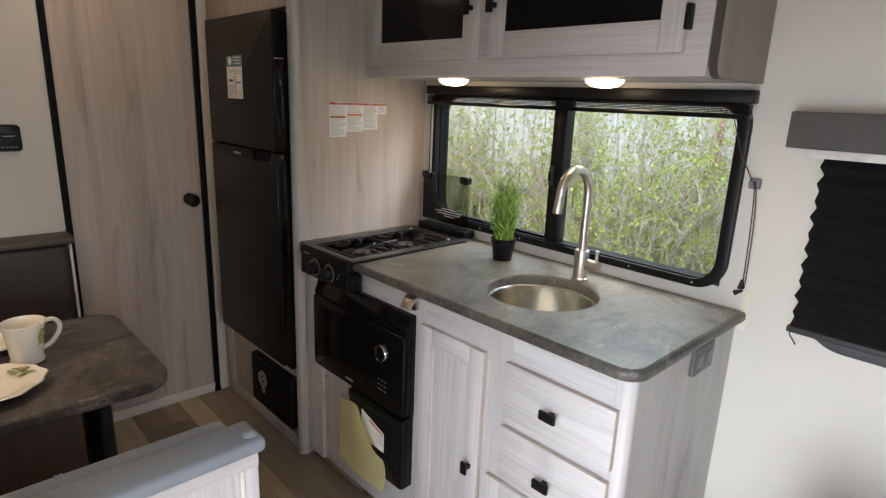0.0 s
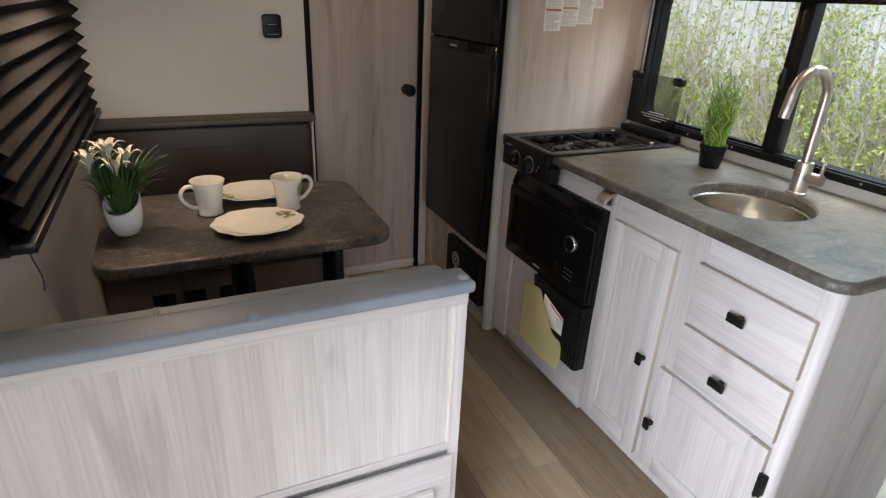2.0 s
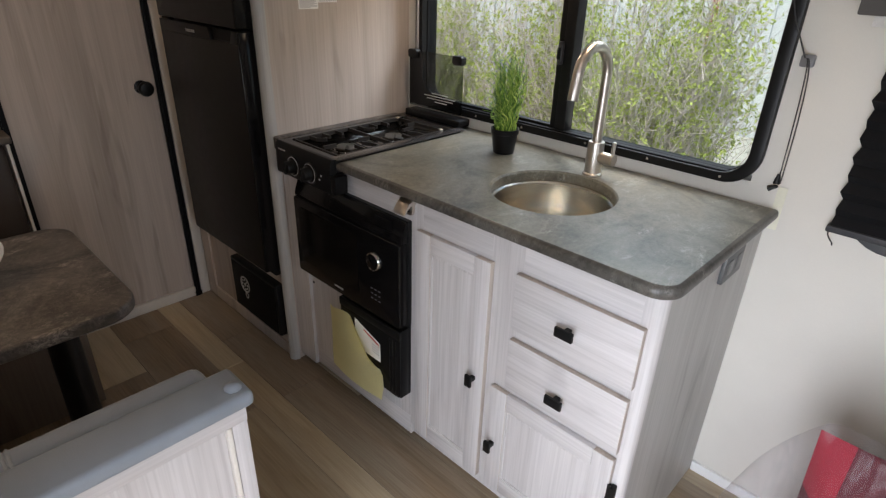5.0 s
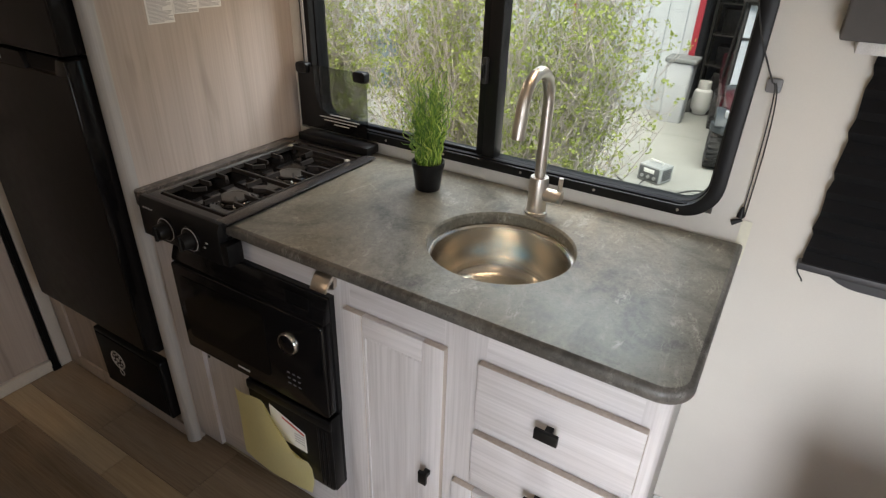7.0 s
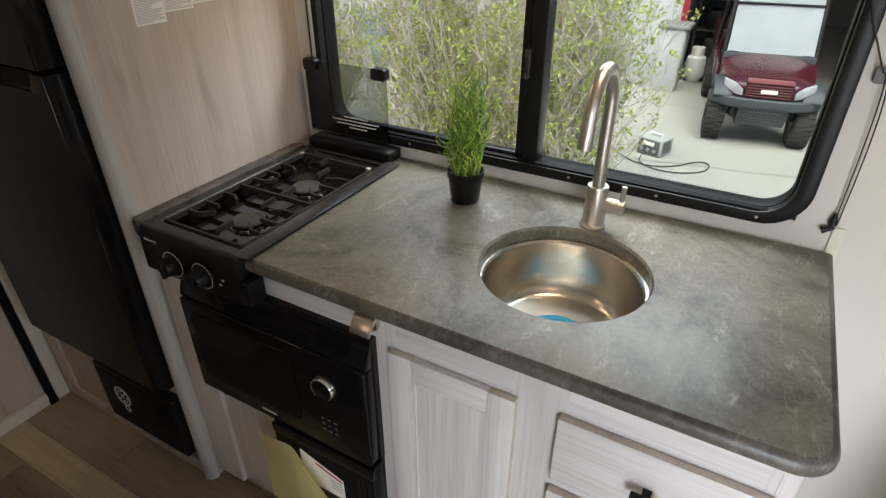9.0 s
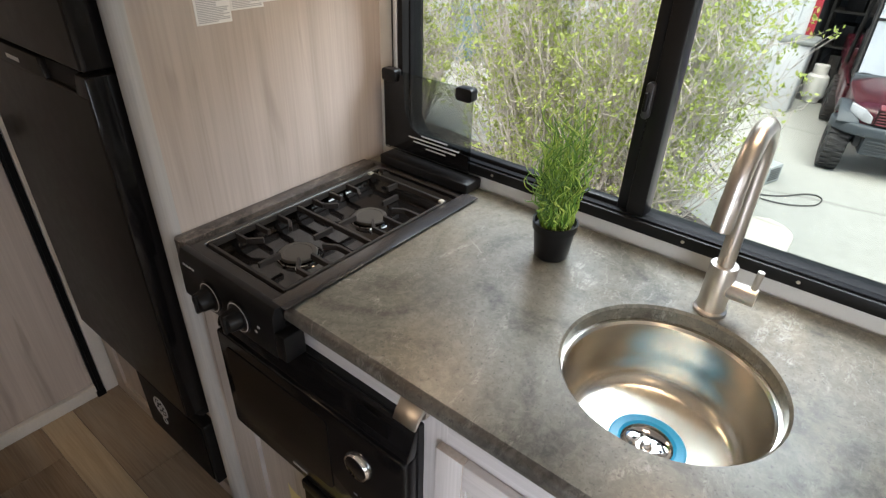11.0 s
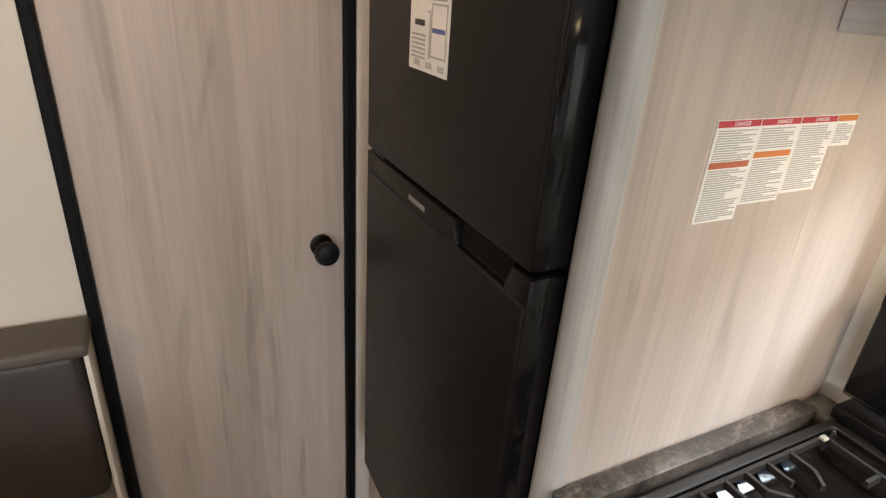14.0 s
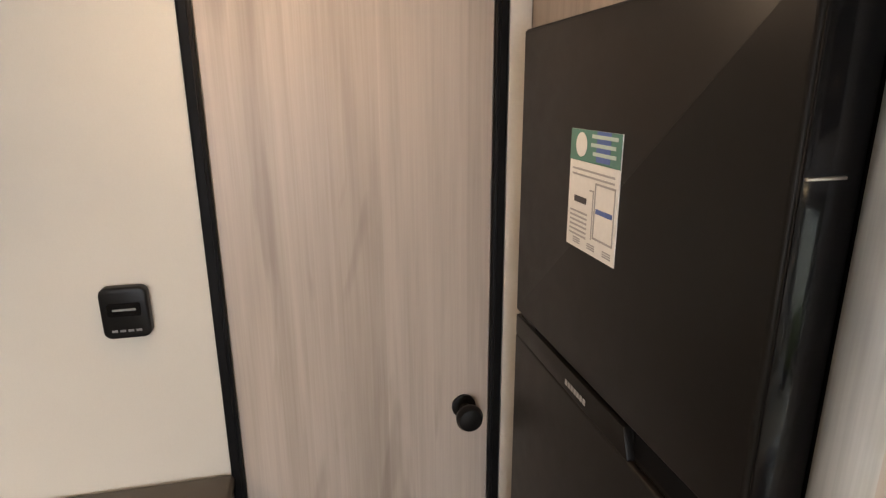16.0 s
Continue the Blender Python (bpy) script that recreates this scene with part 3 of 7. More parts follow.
part("top_rail", box(1.4893, 1.5015, 1.696, 1.992, 0.796, 0.871), WOOD_Y, cab)
part("rail", box(1.4893, 1.5015, 1.030, 1.318, 0.600, 0.648), WOOD_Y, cab)
part("rail", box(1.4893, 1.5015, 1.030, 1.318, 0.430, 0.470), WOOD_Y, cab)
part("bottom_rail", box(1.4893, 1.5015, 1.030, 1.318, 0.075, 0.100), WOOD_Y, cab)
part("bottom_rail", box(1.4893, 1.5015, 1.412, 1.650, 0.075, 0.100), WOOD_Y, cab)
part("lower_panel", box(1.4885, 1.4995, 1.696, 2.219, 0.105, 0.452), WOOD, cab)
part("bottom_rail", box(1.4893, 1.5015, 1.696, 2.219, 0.03, 0.105, 0.001), WOOD_Y, cab)
part("toe_kick", box(1.530, 1.540, 1.005, 1.696, 0.0, 0.075), WOOD_Y, cab)
part("carcass", box(1.5025, XW - 0.002, 1.006, 1.714, 0.03, 0.60), WOOD, cab)
part("screw_cap", lathe([(0.005, -0.002), (0.004, -0.004), (0, -0.0045)], (1.489, 2.205, 0.392), 10, "x"), BLACK, cab)


def pull(y, z, upright=False):
    """Small square black pull on a stem."""
    w, h = (0.021, 0.036) if upright else (0.046, 0.024)
    bm = box(1.4440, 1.4525, y - w / 2, y + w / 2, z - h / 2, z + h / 2, 0.0018, 2)
    box(1.4525, 1.4715, y - 0.007, y + 0.007, z - 0.006, z + 0.006, 0.001, 1, bm)
    return bm


def slab_front(name, y0, y1, z0, z1, material, hy, hz, upright=False):
    p = part(name, banded(box(FACE, 1.4886, y0, y1, z0, z1, 0.003, 2)), (material, WOOD_EDGE), cab)
    part("handle", pull(hy, hz, upright), BLACK, p, "square black pull")
    return p


def shaker(name, y0, y1, z0, z1, rail, hy, hz):
    """Framed door: two stiles, two rails, a sunk panel with a bead."""
    p = part(name, box(1.4785, 1.4886, y0 + rail - 0.01, y1 - rail + 0.01, z0 + rail - 0.01, z1 - rail + 0.01), WOOD, cab)
    part("door_stile", banded(box(FACE, 1.4884, y0, y0 + rail, z0, z1, 0.0025, 2)), (WOOD, WOOD_EDGE), p)
    part("door_stile", banded(box(FACE, 1.4884, y1 - rail, y1, z0, z1, 0.0025, 2)), (WOOD, WOOD_EDGE), p)
    part("door_rail", box(FACE + 0.0003, 1.4884, y0 + rail, y1 - rail, z0, z0 + rail, 0.0025, 2), WOOD_Y, p)
    part("door_rail", box(FACE + 0.0003, 1.4884, y0 + rail, y1 - rail, z1 - rail, z1, 0.0025, 2), WOOD_Y, p)
    b = 0.006
    bead = slab("x", 1.4745, 1.4785, rrect(y0 + rail, y1 - rail, z0 + rail, z1 - rail, 0), hole=rrect(y0 + rail + b, y1 - rail - b, z0 + rail + b, z1 - rail - b, 0))
    part("bead", bead, WOOD, p)
    part("handle", pull(hy, hz, True), BLACK, p, "square black pull")
    return p


slab_front("drawer", 1.012, 1.328, 0.638, 0.789, WOOD_Y, 1.172, 0.711)
slab_front("drawer", 1.014, 1.330, 0.456, 0.607, WOOD_Y, 1.174, 0.520)
shaker("tall_door", 1.402, 1.660, 0.083, 0.786, 0.052, 1.432, 0.430)
low_door = shaker("low_door", 1.016, 1.372, 0.085, 0.437, 0.052, 1.352, 0.252)
hinge = box(1.468, 1.4885, 1.0, 1.0135, 0.300, 0.362, 0.003, 2)
tube([(1.474, 1.0145, 0.295), (1.474, 1.0145, 0.367)], 0.005, 8, hinge)
part("hinge", hinge, BLACK, low_door, "black butt hinge")

# ---- countertop with a round cut-out ----
SINK = (1.733, 1.421)
edge = [(1.452, 1.978), (1.984, 1.978), (1.984, YP - 0.002), (XW - 0.001, YP - 0.002), (XW - 0.001, 0.966)]
r = 0.055
edge += [(1.452 + r - r * math.sin(radians(a)), 0.966 + r - r * math.cos(radians(a))) for a in range(0, 91, 10)]


def inset(pts, d):
    """The outline moved inwards by d (counter-clockwise or clockwise, corners mitred)."""
    area = sum(a[0] * b[1] - b[0] * a[1] for a, b in zip(pts, pts[1:] + pts[:1]))
    s = 1 if area > 0 else -1
    out = []
    for p, c, q in zip(pts[-1:] + pts[:-1], pts, pts[1:] + pts[:1]):
        u, v = (Vector(c) - Vector(p)).normalized(), (Vector(q) - Vector(c)).normalized()
        n1, n2 = Vector((-u.y, u.x)) * s, Vector((-v.y, v.x)) * s
        h = n1 + n2
        out.append(tuple(Vector(c) + h * (d / max(0.35, 1 + n1.dot(n2)))))
    return out


counter = thing("countertop", (1.75, 1.65, 0.866), "grey stone-look laminate countertop with a rounded corner", "countertop")
top, band = bmesh.new(), bmesh.new()
rings = []
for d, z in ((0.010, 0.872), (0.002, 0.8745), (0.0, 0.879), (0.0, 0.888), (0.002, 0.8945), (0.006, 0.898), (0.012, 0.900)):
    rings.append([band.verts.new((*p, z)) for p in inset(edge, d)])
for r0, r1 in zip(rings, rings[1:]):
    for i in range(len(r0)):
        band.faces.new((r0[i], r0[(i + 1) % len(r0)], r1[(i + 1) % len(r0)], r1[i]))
part("front_edge", band, STONE_SHADE, counter, "rolled laminate edge with shade in its colour")
flat = [[top.verts.new((*p, z)) for p in inset(edge, d)] for d, z in ((0.010, 0.872), (0.012, 0.900))]
hole0, hole1, hole2 = [[top.verts.new((*p, z)) for p in circle(*SINK, rr, 64)] for rr, z in ((0.162, 0.872), (0.162, 0.895), (0.166, 0.900))]
for r0, r1 in ((hole0, hole1), (hole1, hole2)):
    for i in range(64):
        top.faces.new((r0[i], r0[(i + 1) % 64], r1[(i + 1) % 64], r1[i]))
for outer, inner in ((flat[0], hole0), (flat[1], hole2)):
    for q in (outer, inner):
        for i in range(len(q)):
            if top.edges.get((q[i], q[(i + 1) % len(q)])) is None:
                top.edges.new((q[i], q[(i + 1) % len(q)]))
    es = [top.edges.get((q[i], q[(i + 1) % len(q)])) for q in (outer, inner) for i in range(len(q))]
    bmesh.ops.triangle_fill(top, use_beauty=True, use_dissolve=False, edges=es)
part("surface", top, STONE, counter)
strip = slab("z", 0.862, 0.9035, rrect(1.448, 1.982, 2.286, YP - 0.002, (0.014, 0.0, 0.0, 0.014), 5), 0.004, 2)
part("wall_strip", strip, STONE_D, counter, "narrow dark strip along the partition")

# ---- sink ----
sink = thing("sink", (*SINK, 0.72), "round stainless steel sink under the counter", "sink")
prof = [(0.176, 0.8718), (0.164, 0.8715), (0.1565, 0.8705), (0.1525, 0.866), (0.151, 0.850), (0.150, 0.80), (0.147, 0.768), (0.136, 0.750), (0.120, 0.742), (0.070, 0.738), (0.046, 0.736), (0.042, 0.728), (0.042, 0.724), (0.046, 0.722), (0.130, 0.730), (0.152, 0.750), (0.158, 0.80), (0.176, 0.862)]
bowl = part("bowl", lathe([(r, h) for r, h in prof], (*SINK, 0), 64), STEEL, sink)
part("seal_ring", lathe([(0.0425, 0.737), (0.047, 0.7405), (0.060, 0.7405), (0.063, 0.738)], (*SINK, 0), 48), plain("blue_film", (0.02, 0.36, 0.62), 0.3), sink, "bright blue protective film ring")
strain = part("strainer", lathe([(0.0415, 0.7265), (0.040, 0.732), (0.034, 0.7285), (0.010, 0.7285), (0.009, 0.738), (0.005, 0.742), (0, 0.742)], (*SINK, 0), 32), CHROME, sink, "chrome basket strainer")
holes = bmesh.new()
for k in range(10):
    a = 2 * math.pi * k / 10
    lathe([(0.0035, 0.7287), (0, 0.7290)], (SINK[0] + 0.024 * math.cos(a), SINK[1] + 0.024 * math.sin(a), 0), 8, bm=holes)
part("strainer_holes", holes, BLACK, strain)

# ---- tap ----
FX, FY = 1.930, 1.424
tap = thing("faucet", (FX, FY, 0.9), "brushed nickel gooseneck faucet with a side lever", "faucet")
part("base", lathe([(0.0, 0.9005), (0.0275, 0.9005), (0.0275, 0.905), (0.0235, 0.908), (0.0225, 0.99), (0.0215, 0.994), (0.0, 0.995)], (FX, FY, 0), 32), NICKEL, tap)
neck = [(FX, FY, 0.99), (FX, FY, 1.06), (FX, FY, 1.13), (FX, FY, 1.175)]
for a in range(12, 169, 12):
    neck.append((FX - 0.072 + 0.072 * math.cos(radians(a)), FY, 1.175 + 0.072 * math.sin(radians(a))))
neck += [(FX - 0.1445, FY, 1.173)]
part("spout", tube(neck, 0.0132, 20), NICKEL, tap)
part("spray_head", tube([(FX - 0.1445, FY, 1.1725), (FX - 0.1455, FY, 1.168), (FX - 0.1525, FY, 1.128), (FX - 0.153, FY, 1.125)], [0.0131, 0.0137, 0.0137, 0.0130], 20), NICKEL, tap)
lev = tube([(FX, FY - 0.015, 0.953), (FX, FY - 0.060, 0.953)], 0.0165, 20)
part("lever_body", lev, NICKEL, tap)
part("lever", tube([(FX, FY - 0.052, 0.962), (FX, FY - 0.054, 1.002)], 0.0055, 12), NICKEL, tap)

# ---- bottle opener under the counter's edge ----
opener = thing("bottle_opener", (1.465, 1.70, 0.83), "brushed metal bottle opener screwed to the cabinet rail", "bottle opener")
prof = [(1.4890, 0.862), (1.476, 0.862), (1.464, 0.856), (1.452, 0.842), (1.4445, 0.827), (1.449, 0.826), (1.458, 0.838), (1.468, 0.846), (1.4890, 0.850)]
part("hood", slab("y", 1.678, 1.724, prof, 0.0025, 2), NICKEL, opener)
part("back_plate", slab("x", 1.478, 1.4892, rrect(1.684, 1.718, 0.815, 0.855, 0.012, 5), 0.0015), NICKEL, opener)
part("tooth", slab("y", 1.692, 1.710, [(1.478, 0.838), (1.466, 0.834), (1.464, 0.828), (1.478, 0.826)], 0.001), BLACK, opener)

# ---- socket on the cabinet's end ----
socket = thing("power_outlet", (1.835, 0.985, 0.80), "grey double power outlet on the cabinet end", "outlet")
part("plate", slab("y", 0.9795, 0.9898, rrect(1.775, 1.893, 0.785, 0.858, 0.006, 4), 0.002), plain("outlet_grey", (0.085, 0.087, 0.09), 0.4), socket)
for zc in (1.806, 1.862):
    o = part("receptacle", slab("y", 0.9775, 0.9795, rrect(zc - 0.019, zc + 0.019, 0.803, 0.840, 0.012, 6), 0.0006), plain("outlet_face", (0.11, 0.112, 0.115), 0.35), socket)
    sl = bmesh.new()
    for dz in (-0.007, 0.007):
        box(zc - 0.006, zc + 0.004, 0.9770, 0.9774, 0.8215 + dz - 0.001, 0.8215 + dz + 0.001, bm=sl)
    part("slots", sl, plain("slot_pale", (0.30, 0.30, 0.30), 0.5), o)

# ---- upper cabinet ----
UX = 1.726
upcab = thing("upper_cabinet", (1.89, 1.68, 1.5), "whitewashed wall cabinet with black glass doors", "cabinet")
part("body", box(1.744, XW - 0.002, 1.045, YP - 0.002, 1.502, ZC - 0.002, 0.001, 1), WOOD_Y, upcab)
part("end_panel", slab("y", 1.026, 1.046, rrect(1.760, XW - 0.002, 1.500, ZC - 0.002, (0.035, 0, 0, 0), 8), 0.002), WOOD_TAUPE, upcab)
part("edge_trim", slab("y", 1.028, 1.0445, rrect(1.748, 1.80, 1.4985, ZC - 0.002, (0.045, 0, 0, 0), 8), hole=rrect(1.7605, 1.799, 1.5005, ZC - 0.003, (0.035, 0, 0, 0), 8)), plain("brown_edge", (0.06, 0.05, 0.045), 0.5), upcab)
for name, y0, y1, hy, foot in (("glass_door", 1.735, 2.262, 1.758, 0.062), ("glass_door", 1.100, 1.685, 1.664, 0.072)):
    zb, zt, st = 1.553, 1.93, 0.058
    d = part(name, box(1.732, 1.738, y0 + st - 0.006, y1 - st + 0.006, zb + foot - 0.006, zt - st + 0.006), BLACK_G, upcab, "black glass in a laminate frame")
    part("door_stile", box(UX, 1.7435, y0, y0 + st, zb, zt, 0.002), WOOD, d)
    part("door_stile", box(UX, 1.7435, y1 - st, y1, zb, zt, 0.002), WOOD, d)
    part("door_rail", box(UX + 0.0003, 1.7435, y0 + st, y1 - st, zb, zb + foot, 0.002), WOOD_Y, d)
    part("door_rail", box(UX + 0.0003, 1.7435, y0 + st, y1 - st, zt - st, zt, 0.002), WOOD_Y, d)
    part("handle", box(1.696, 1.704, hy - 0.012, hy + 0.012, 1.675, 1.72, 0.002), BLACK, d, "square black pull")
    part("handle_stem", box(1.704, 1.7262, hy - 0.006, hy + 0.006, 1.69, 1.703), BLACK, d)
    if y0 < 1.5:
        part("hinge", box(1.720, 1.7435, y0 - 0.013, y0, 1.60, 1.655, 0.003), BLACK, d, "black butt hinge")


def puck(x, y, z, watts, label):
    """Round ceiling lamp: white ring and a lit shallow dome."""
    lampo = thing("puck_light", (x, y, z), label, "lamp", "lit puck lights")
    part("ring", lathe([(0.0, 0.0), (0.062, 0.0), (0.062, -0.003), (0.056, -0.006), (0.052, -0.006)], (x, y, z), 36), WHITE, lampo)
    part("lens", lathe([(0.054, -0.004), (0.050, -0.014), (0.038, -0.022), (0.020, -0.0265), (0.0, -0.0275)], (x, y, z), 36), LAMPGLOW, lampo, "lit frosted dome")
    lamp("puck_bulb", "AREA", look((x, y, z - 0.032), (x, y, z - 1)), watts, (1.0, 0.76, 0.52), size=0.09)
    return lampo


puck(1.885, 1.985, 1.506, 0.30, "lit round puck light under the wall cabinet")
puck(1.885, 1.382, 1.506, 0.30, "lit round puck light under the wall cabinet")

# ---- cooktop ----
CAP = plain("burner_grey", (0.050, 0.045, 0.038), 0.55, scale=120, relief=0.2, spec=0.3)
GRATE = plain("grate_grey", (0.022, 0.019, 0.017), 0.58, scale=120, relief=0.4, spec=0.25)
stove = thing("cooktop", (1.72, 2.12, 0.86), "black two-burner gas cooktop with a raised smoked-glass lid", "stove")
SY0, SY1 = 1.981, 2.266
pan, ring_a = bmesh.new(), None
for d, z in ((0.0, 0.9030), (0.001, 0.8985), (0.004, 0.8920), (0.010, 0.8855), (0.018, 0.8808), (0.028, 0.8785), (0.040, 0.8780)):
    ring_b = [pan.verts.new((*p, z)) for p in rrect(1.4745 + d, 1.9675 - d, SY0 + 0.0225 + d, SY1 - 0.0165 - d, 0.012, 4)]
    if ring_a:
        for q in range(len(ring_b)):
            pan.faces.new((ring_a[q], ring_a[(q + 1) % len(ring_b)], ring_b[(q + 1) % len(ring_b)], ring_b[q]))
    ring_a = ring_b
pan.faces.new(ring_a)
part("pan", pan, ENAMEL, stove, "glossy black burner well")
part("pan_base", box(1.455, 1.980, SY0 + 0.004, SY1 - 0.004, 0.862, 0.8655), BLACK, stove)
rim = slab("z", 0.866, 0.905, rrect(1.436, 1.984, SY0 + 0.0005, SY1 - 0.0005, 0.004, 2), 0.002, 1, hole=rrect(1.474, 1.968, SY0 + 0.022, SY1 - 0.016, 0.01, 3))
part("rim", rim, SATIN, stove)
part("side_flange", box(1.447, 1.990, SY0 - 0.018, SY0 + 0.020, 0.9052, 0.9082, 0.001), plain("satin_flange", (0.030, 0.028, 0.027), 0.24, vary=0.15, scale=80, spec=0.8), stove, "dark satin edge strip")
part("side_flange", box(1.447, 1.984, SY1, SY1 + 0.0195, 0.868, 0.878, 0.001), BLACK, stove)
front = part("control_panel", slab("y", SY0 - 0.004, SY1 + 0.002, [(1.436, 0.908), (1.428, 0.892), (1.426, 0.806), (1.440, 0.802), (1.474, 0.802), (1.474, 0.8655), (1.4515, 0.8655), (1.4515, 0.908)], 0.002), BLACK, stove)
part("bracket", box(1.427, 1.470, SY0 - 0.030, SY0 - 0.0045, 0.808, 0.863, 0.003), BLACK, front)
for yk in (2.166, 2.077):
    k = part("knob", lathe([(0.0325, 0.0), (0.0325, -0.004), (0.0245, -0.0055), (0.022, -0.007), (0.019, -0.026), (0.017, -0.030), (0.0, -0.031)], (1.427, yk, 0.846), 28, "x"), BLACK, front, "black gas knob with a pale ring")
    part("dial_ring", slab("x", 1.4222, 1.4228, circle(yk, 0.846, 0.0300, 36), hole=circle(yk, 0.846, 0.0262, 36)), plain("pale_ring", (0.5, 0.5, 0.5), 0.5), k)
    part("grip", box(1.392, 1.424, yk - 0.0045, yk + 0.0045, 0.826, 0.866, 0.002), BLACK, k)
PANEL_INK = plain("panel_print", (0.42, 0.42, 0.42), 0.5)
for yy, zz in ((2.02, 0.852), (2.03, 0.838), (2.125, 0.828), (2.215, 0.885), (2.225, 0.885), (2.235, 0.885), (2.245, 0.885)):
    part("control_mark", box(1.4252, 1.4264, yy - 0.003, yy + 0.003, zz - 0.002, zz + 0.002), PANEL_INK, front)
for xb in (1.592, 1.790):
    b = part("burner", lathe([(0.050, 0.8775), (0.046, 0.880), (0.036, 0.881), (0.036, 0.884), (0.0, 0.884)], (xb, 2.112, 0), 32), ENAMEL, stove)
    part("burner_cap", lathe([(0.037, 0.8842), (0.038, 0.888), (0.036, 0.8905), (0.028, 0.8912), (0.027, 0.8902), (0.0, 0.8902)], (xb, 2.112, 0), 36), CAP, b, "flat grey burner cap")
    part("burner_ring", lathe([(0.0385, 0.8812), (0.0400, 0.8830), (0.0425, 0.8830), (0.0440, 0.8808)], (xb, 2.112, 0), 36), plain("dark_chrome", (0.20, 0.19, 0.18), 0.16, 1.0), b, "dark polished flame ring")
    part("spark_pin", tube([(xb - 0.034, 2.075, 0.866), (xb - 0.034, 2.075, 0.884)], 0.003, 8), WHITE, b)


def bar(p, q, w=0.0042, h=0.0055, bm=None):
    """Square-section grate bar between two points."""
    p, q = Vector(p), Vector(q)
    d = (q - p).normalized()
    s = Vector((-d.y, d.x, 0)).normalized() * w
    up = Vector((0, 0, h))
    own = bmesh.new()
    vs = [own.verts.new(c) for c in (p - s - up, p + s - up, p + s * 0.7 + up, p - s * 0.7 + up, q - s - up, q + s - up, q + s * 0.7 + up, q - s * 0.7 + up)]
    for f in ((0, 1, 2, 3), (7, 6, 5, 4), (0, 4, 5, 1), (1, 5, 6, 2), (2, 6, 7, 3), (3, 7, 4, 0)):
        own.faces.new([vs[i] for i in f])
    return merged(bm, own)


grate = bmesh.new()
GX0, GX1, GY0, GY1, GZ = 1.482, 1.928, SY0 + 0.028, SY1 - 0.026, 0.902
for y in (GY0, GY1):
    bar((GX0, y, GZ), (GX1, y, GZ), bm=grate)
for x in (GX0, GX1, 1.671 + 0.024):
    bar((x, GY0, GZ), (x, GY1, GZ), bm=grate)
# fingers from both long sides: a straight one at each cap, bent ones beside it
for xb in (1.592, 1.790):
    for off, reach, bend in ((-0.052, 0.062, 0.022), (-0.004, 0.044, 0.0), (0.050, 0.066, -0.018)):
        for y, s in ((GY0, 1), (GY1, -1)):
            long_ = reach * (1.25 if s > 0 and not bend else 1.0)
            elbow = (xb + off, y + s * long_ * 0.62, GZ)
            bar((xb + off, y, GZ), elbow, bm=grate)
            bar(elbow, (xb + off + bend, y + s * long_, GZ + 0.001), bm=grate)
bar((GX1 - 0.036, (GY0 + GY1) / 2 + 0.03, GZ), (GX1, (GY0 + GY1) / 2 + 0.03, GZ), bm=grate)
for xb in (1.592, 1.790):
    bar((xb - 0.090, 2.112, GZ), (xb - 0.042, 2.112, GZ), bm=grate)
    bar((xb + 0.090, 2.112, GZ), (xb + 0.042, 2.112, GZ), bm=grate)
for x in (GX0, GX1):
    for y in (GY0, GY1):
        box(x - 0.006, x + 0.006, y - 0.006, y + 0.006, 0.866, 0.900, bm=grate)
CLIP = plain("cream_clip", (0.42, 0.38, 0.30), 0.5)
part("grate", grate, GRATE, stove, "black cast-iron grate")
for x, y in ((1.918, GY1 - 0.004), (1.918, GY0 + 0.004)):
    part("grate_clip", box(x - 0.006, x + 0.006, y - 0.005, y + 0.005, 0.907, 0.912, 0.001), CLIP, stove, "pale grate clip")

# raised lid: smoked glass in corner clips on a hinge box
lid = part("lid_hinge_box", box(1.986, 2.044, SY0 + 0.012, SY1 + 0.004, 0.9045, 0.930, 0.004), BLACK, stove)
glass = part("lid_glass", slab("x", 2.016, 2.021, rrect(SY0 + 0.032, SY1 + 0.012, 0.940, 1.138, (0.004, 0.004, 0.014, 0.014), 4)), SMOKE, lid, "smoked glass lid")
part("lid_print", slab("x", 2.0150, 2.0158, [(SY0 + 0.034, 0.946), (SY1 + 0.010, 0.946), (SY1 + 0.010, 1.132), (SY1 - 0.052, 1.132), (SY1 - 0.058, 1.05), (SY1 - 0.075, 1.012), (SY1 - 0.10, 1.0), (SY0 + 0.034, 0.984)]), BLACK_G, glass, "black printed border")
for yy in (SY0 + 0.050, SY1 - 0.012):
    part("lid_clip", slab("x", 2.006, 2.030, rrect(yy - 0.022, yy + 0.022, 1.112, 1.142, 0.008, 4), 0.002), BLACK, glass)
txt = bmesh.new()
for k, (a, b) in enumerate(((0.095, 0.175), (0.06, 0.215), (0.07, 0.20), (0.10, 0.16))):
    z = 0.998 - k * 0.0095
    box(2.0140, 2.0148, SY0 + a, SY0 + b, z - 0.0016, z + 0.0016, bm=txt)
part("lid_text", txt, plain("lid_lettering", (0.5, 0.5, 0.5), 0.5), glass, "pale warning lines")

# ---- microwave ----
mw = thing("microwave", (1.6, 1.975, 0.455), "black built-in microwave oven with a chrome dial", "microwave")
MY0, MY1 = 1.697, 2.218
part("case", box(1.4765, 1.86, MY0, MY1, 0.456, 0.796), BLACK, mw)
hood = part("trim_hood", slab("y", MY0 + 0.001, MY1 - 0.001, [(1.4762, 0.794), (1.470, 0.794), (1.450, 0.742), (1.450, 0.732), (1.4762, 0.732)], 0.001), BLACK_G, mw)
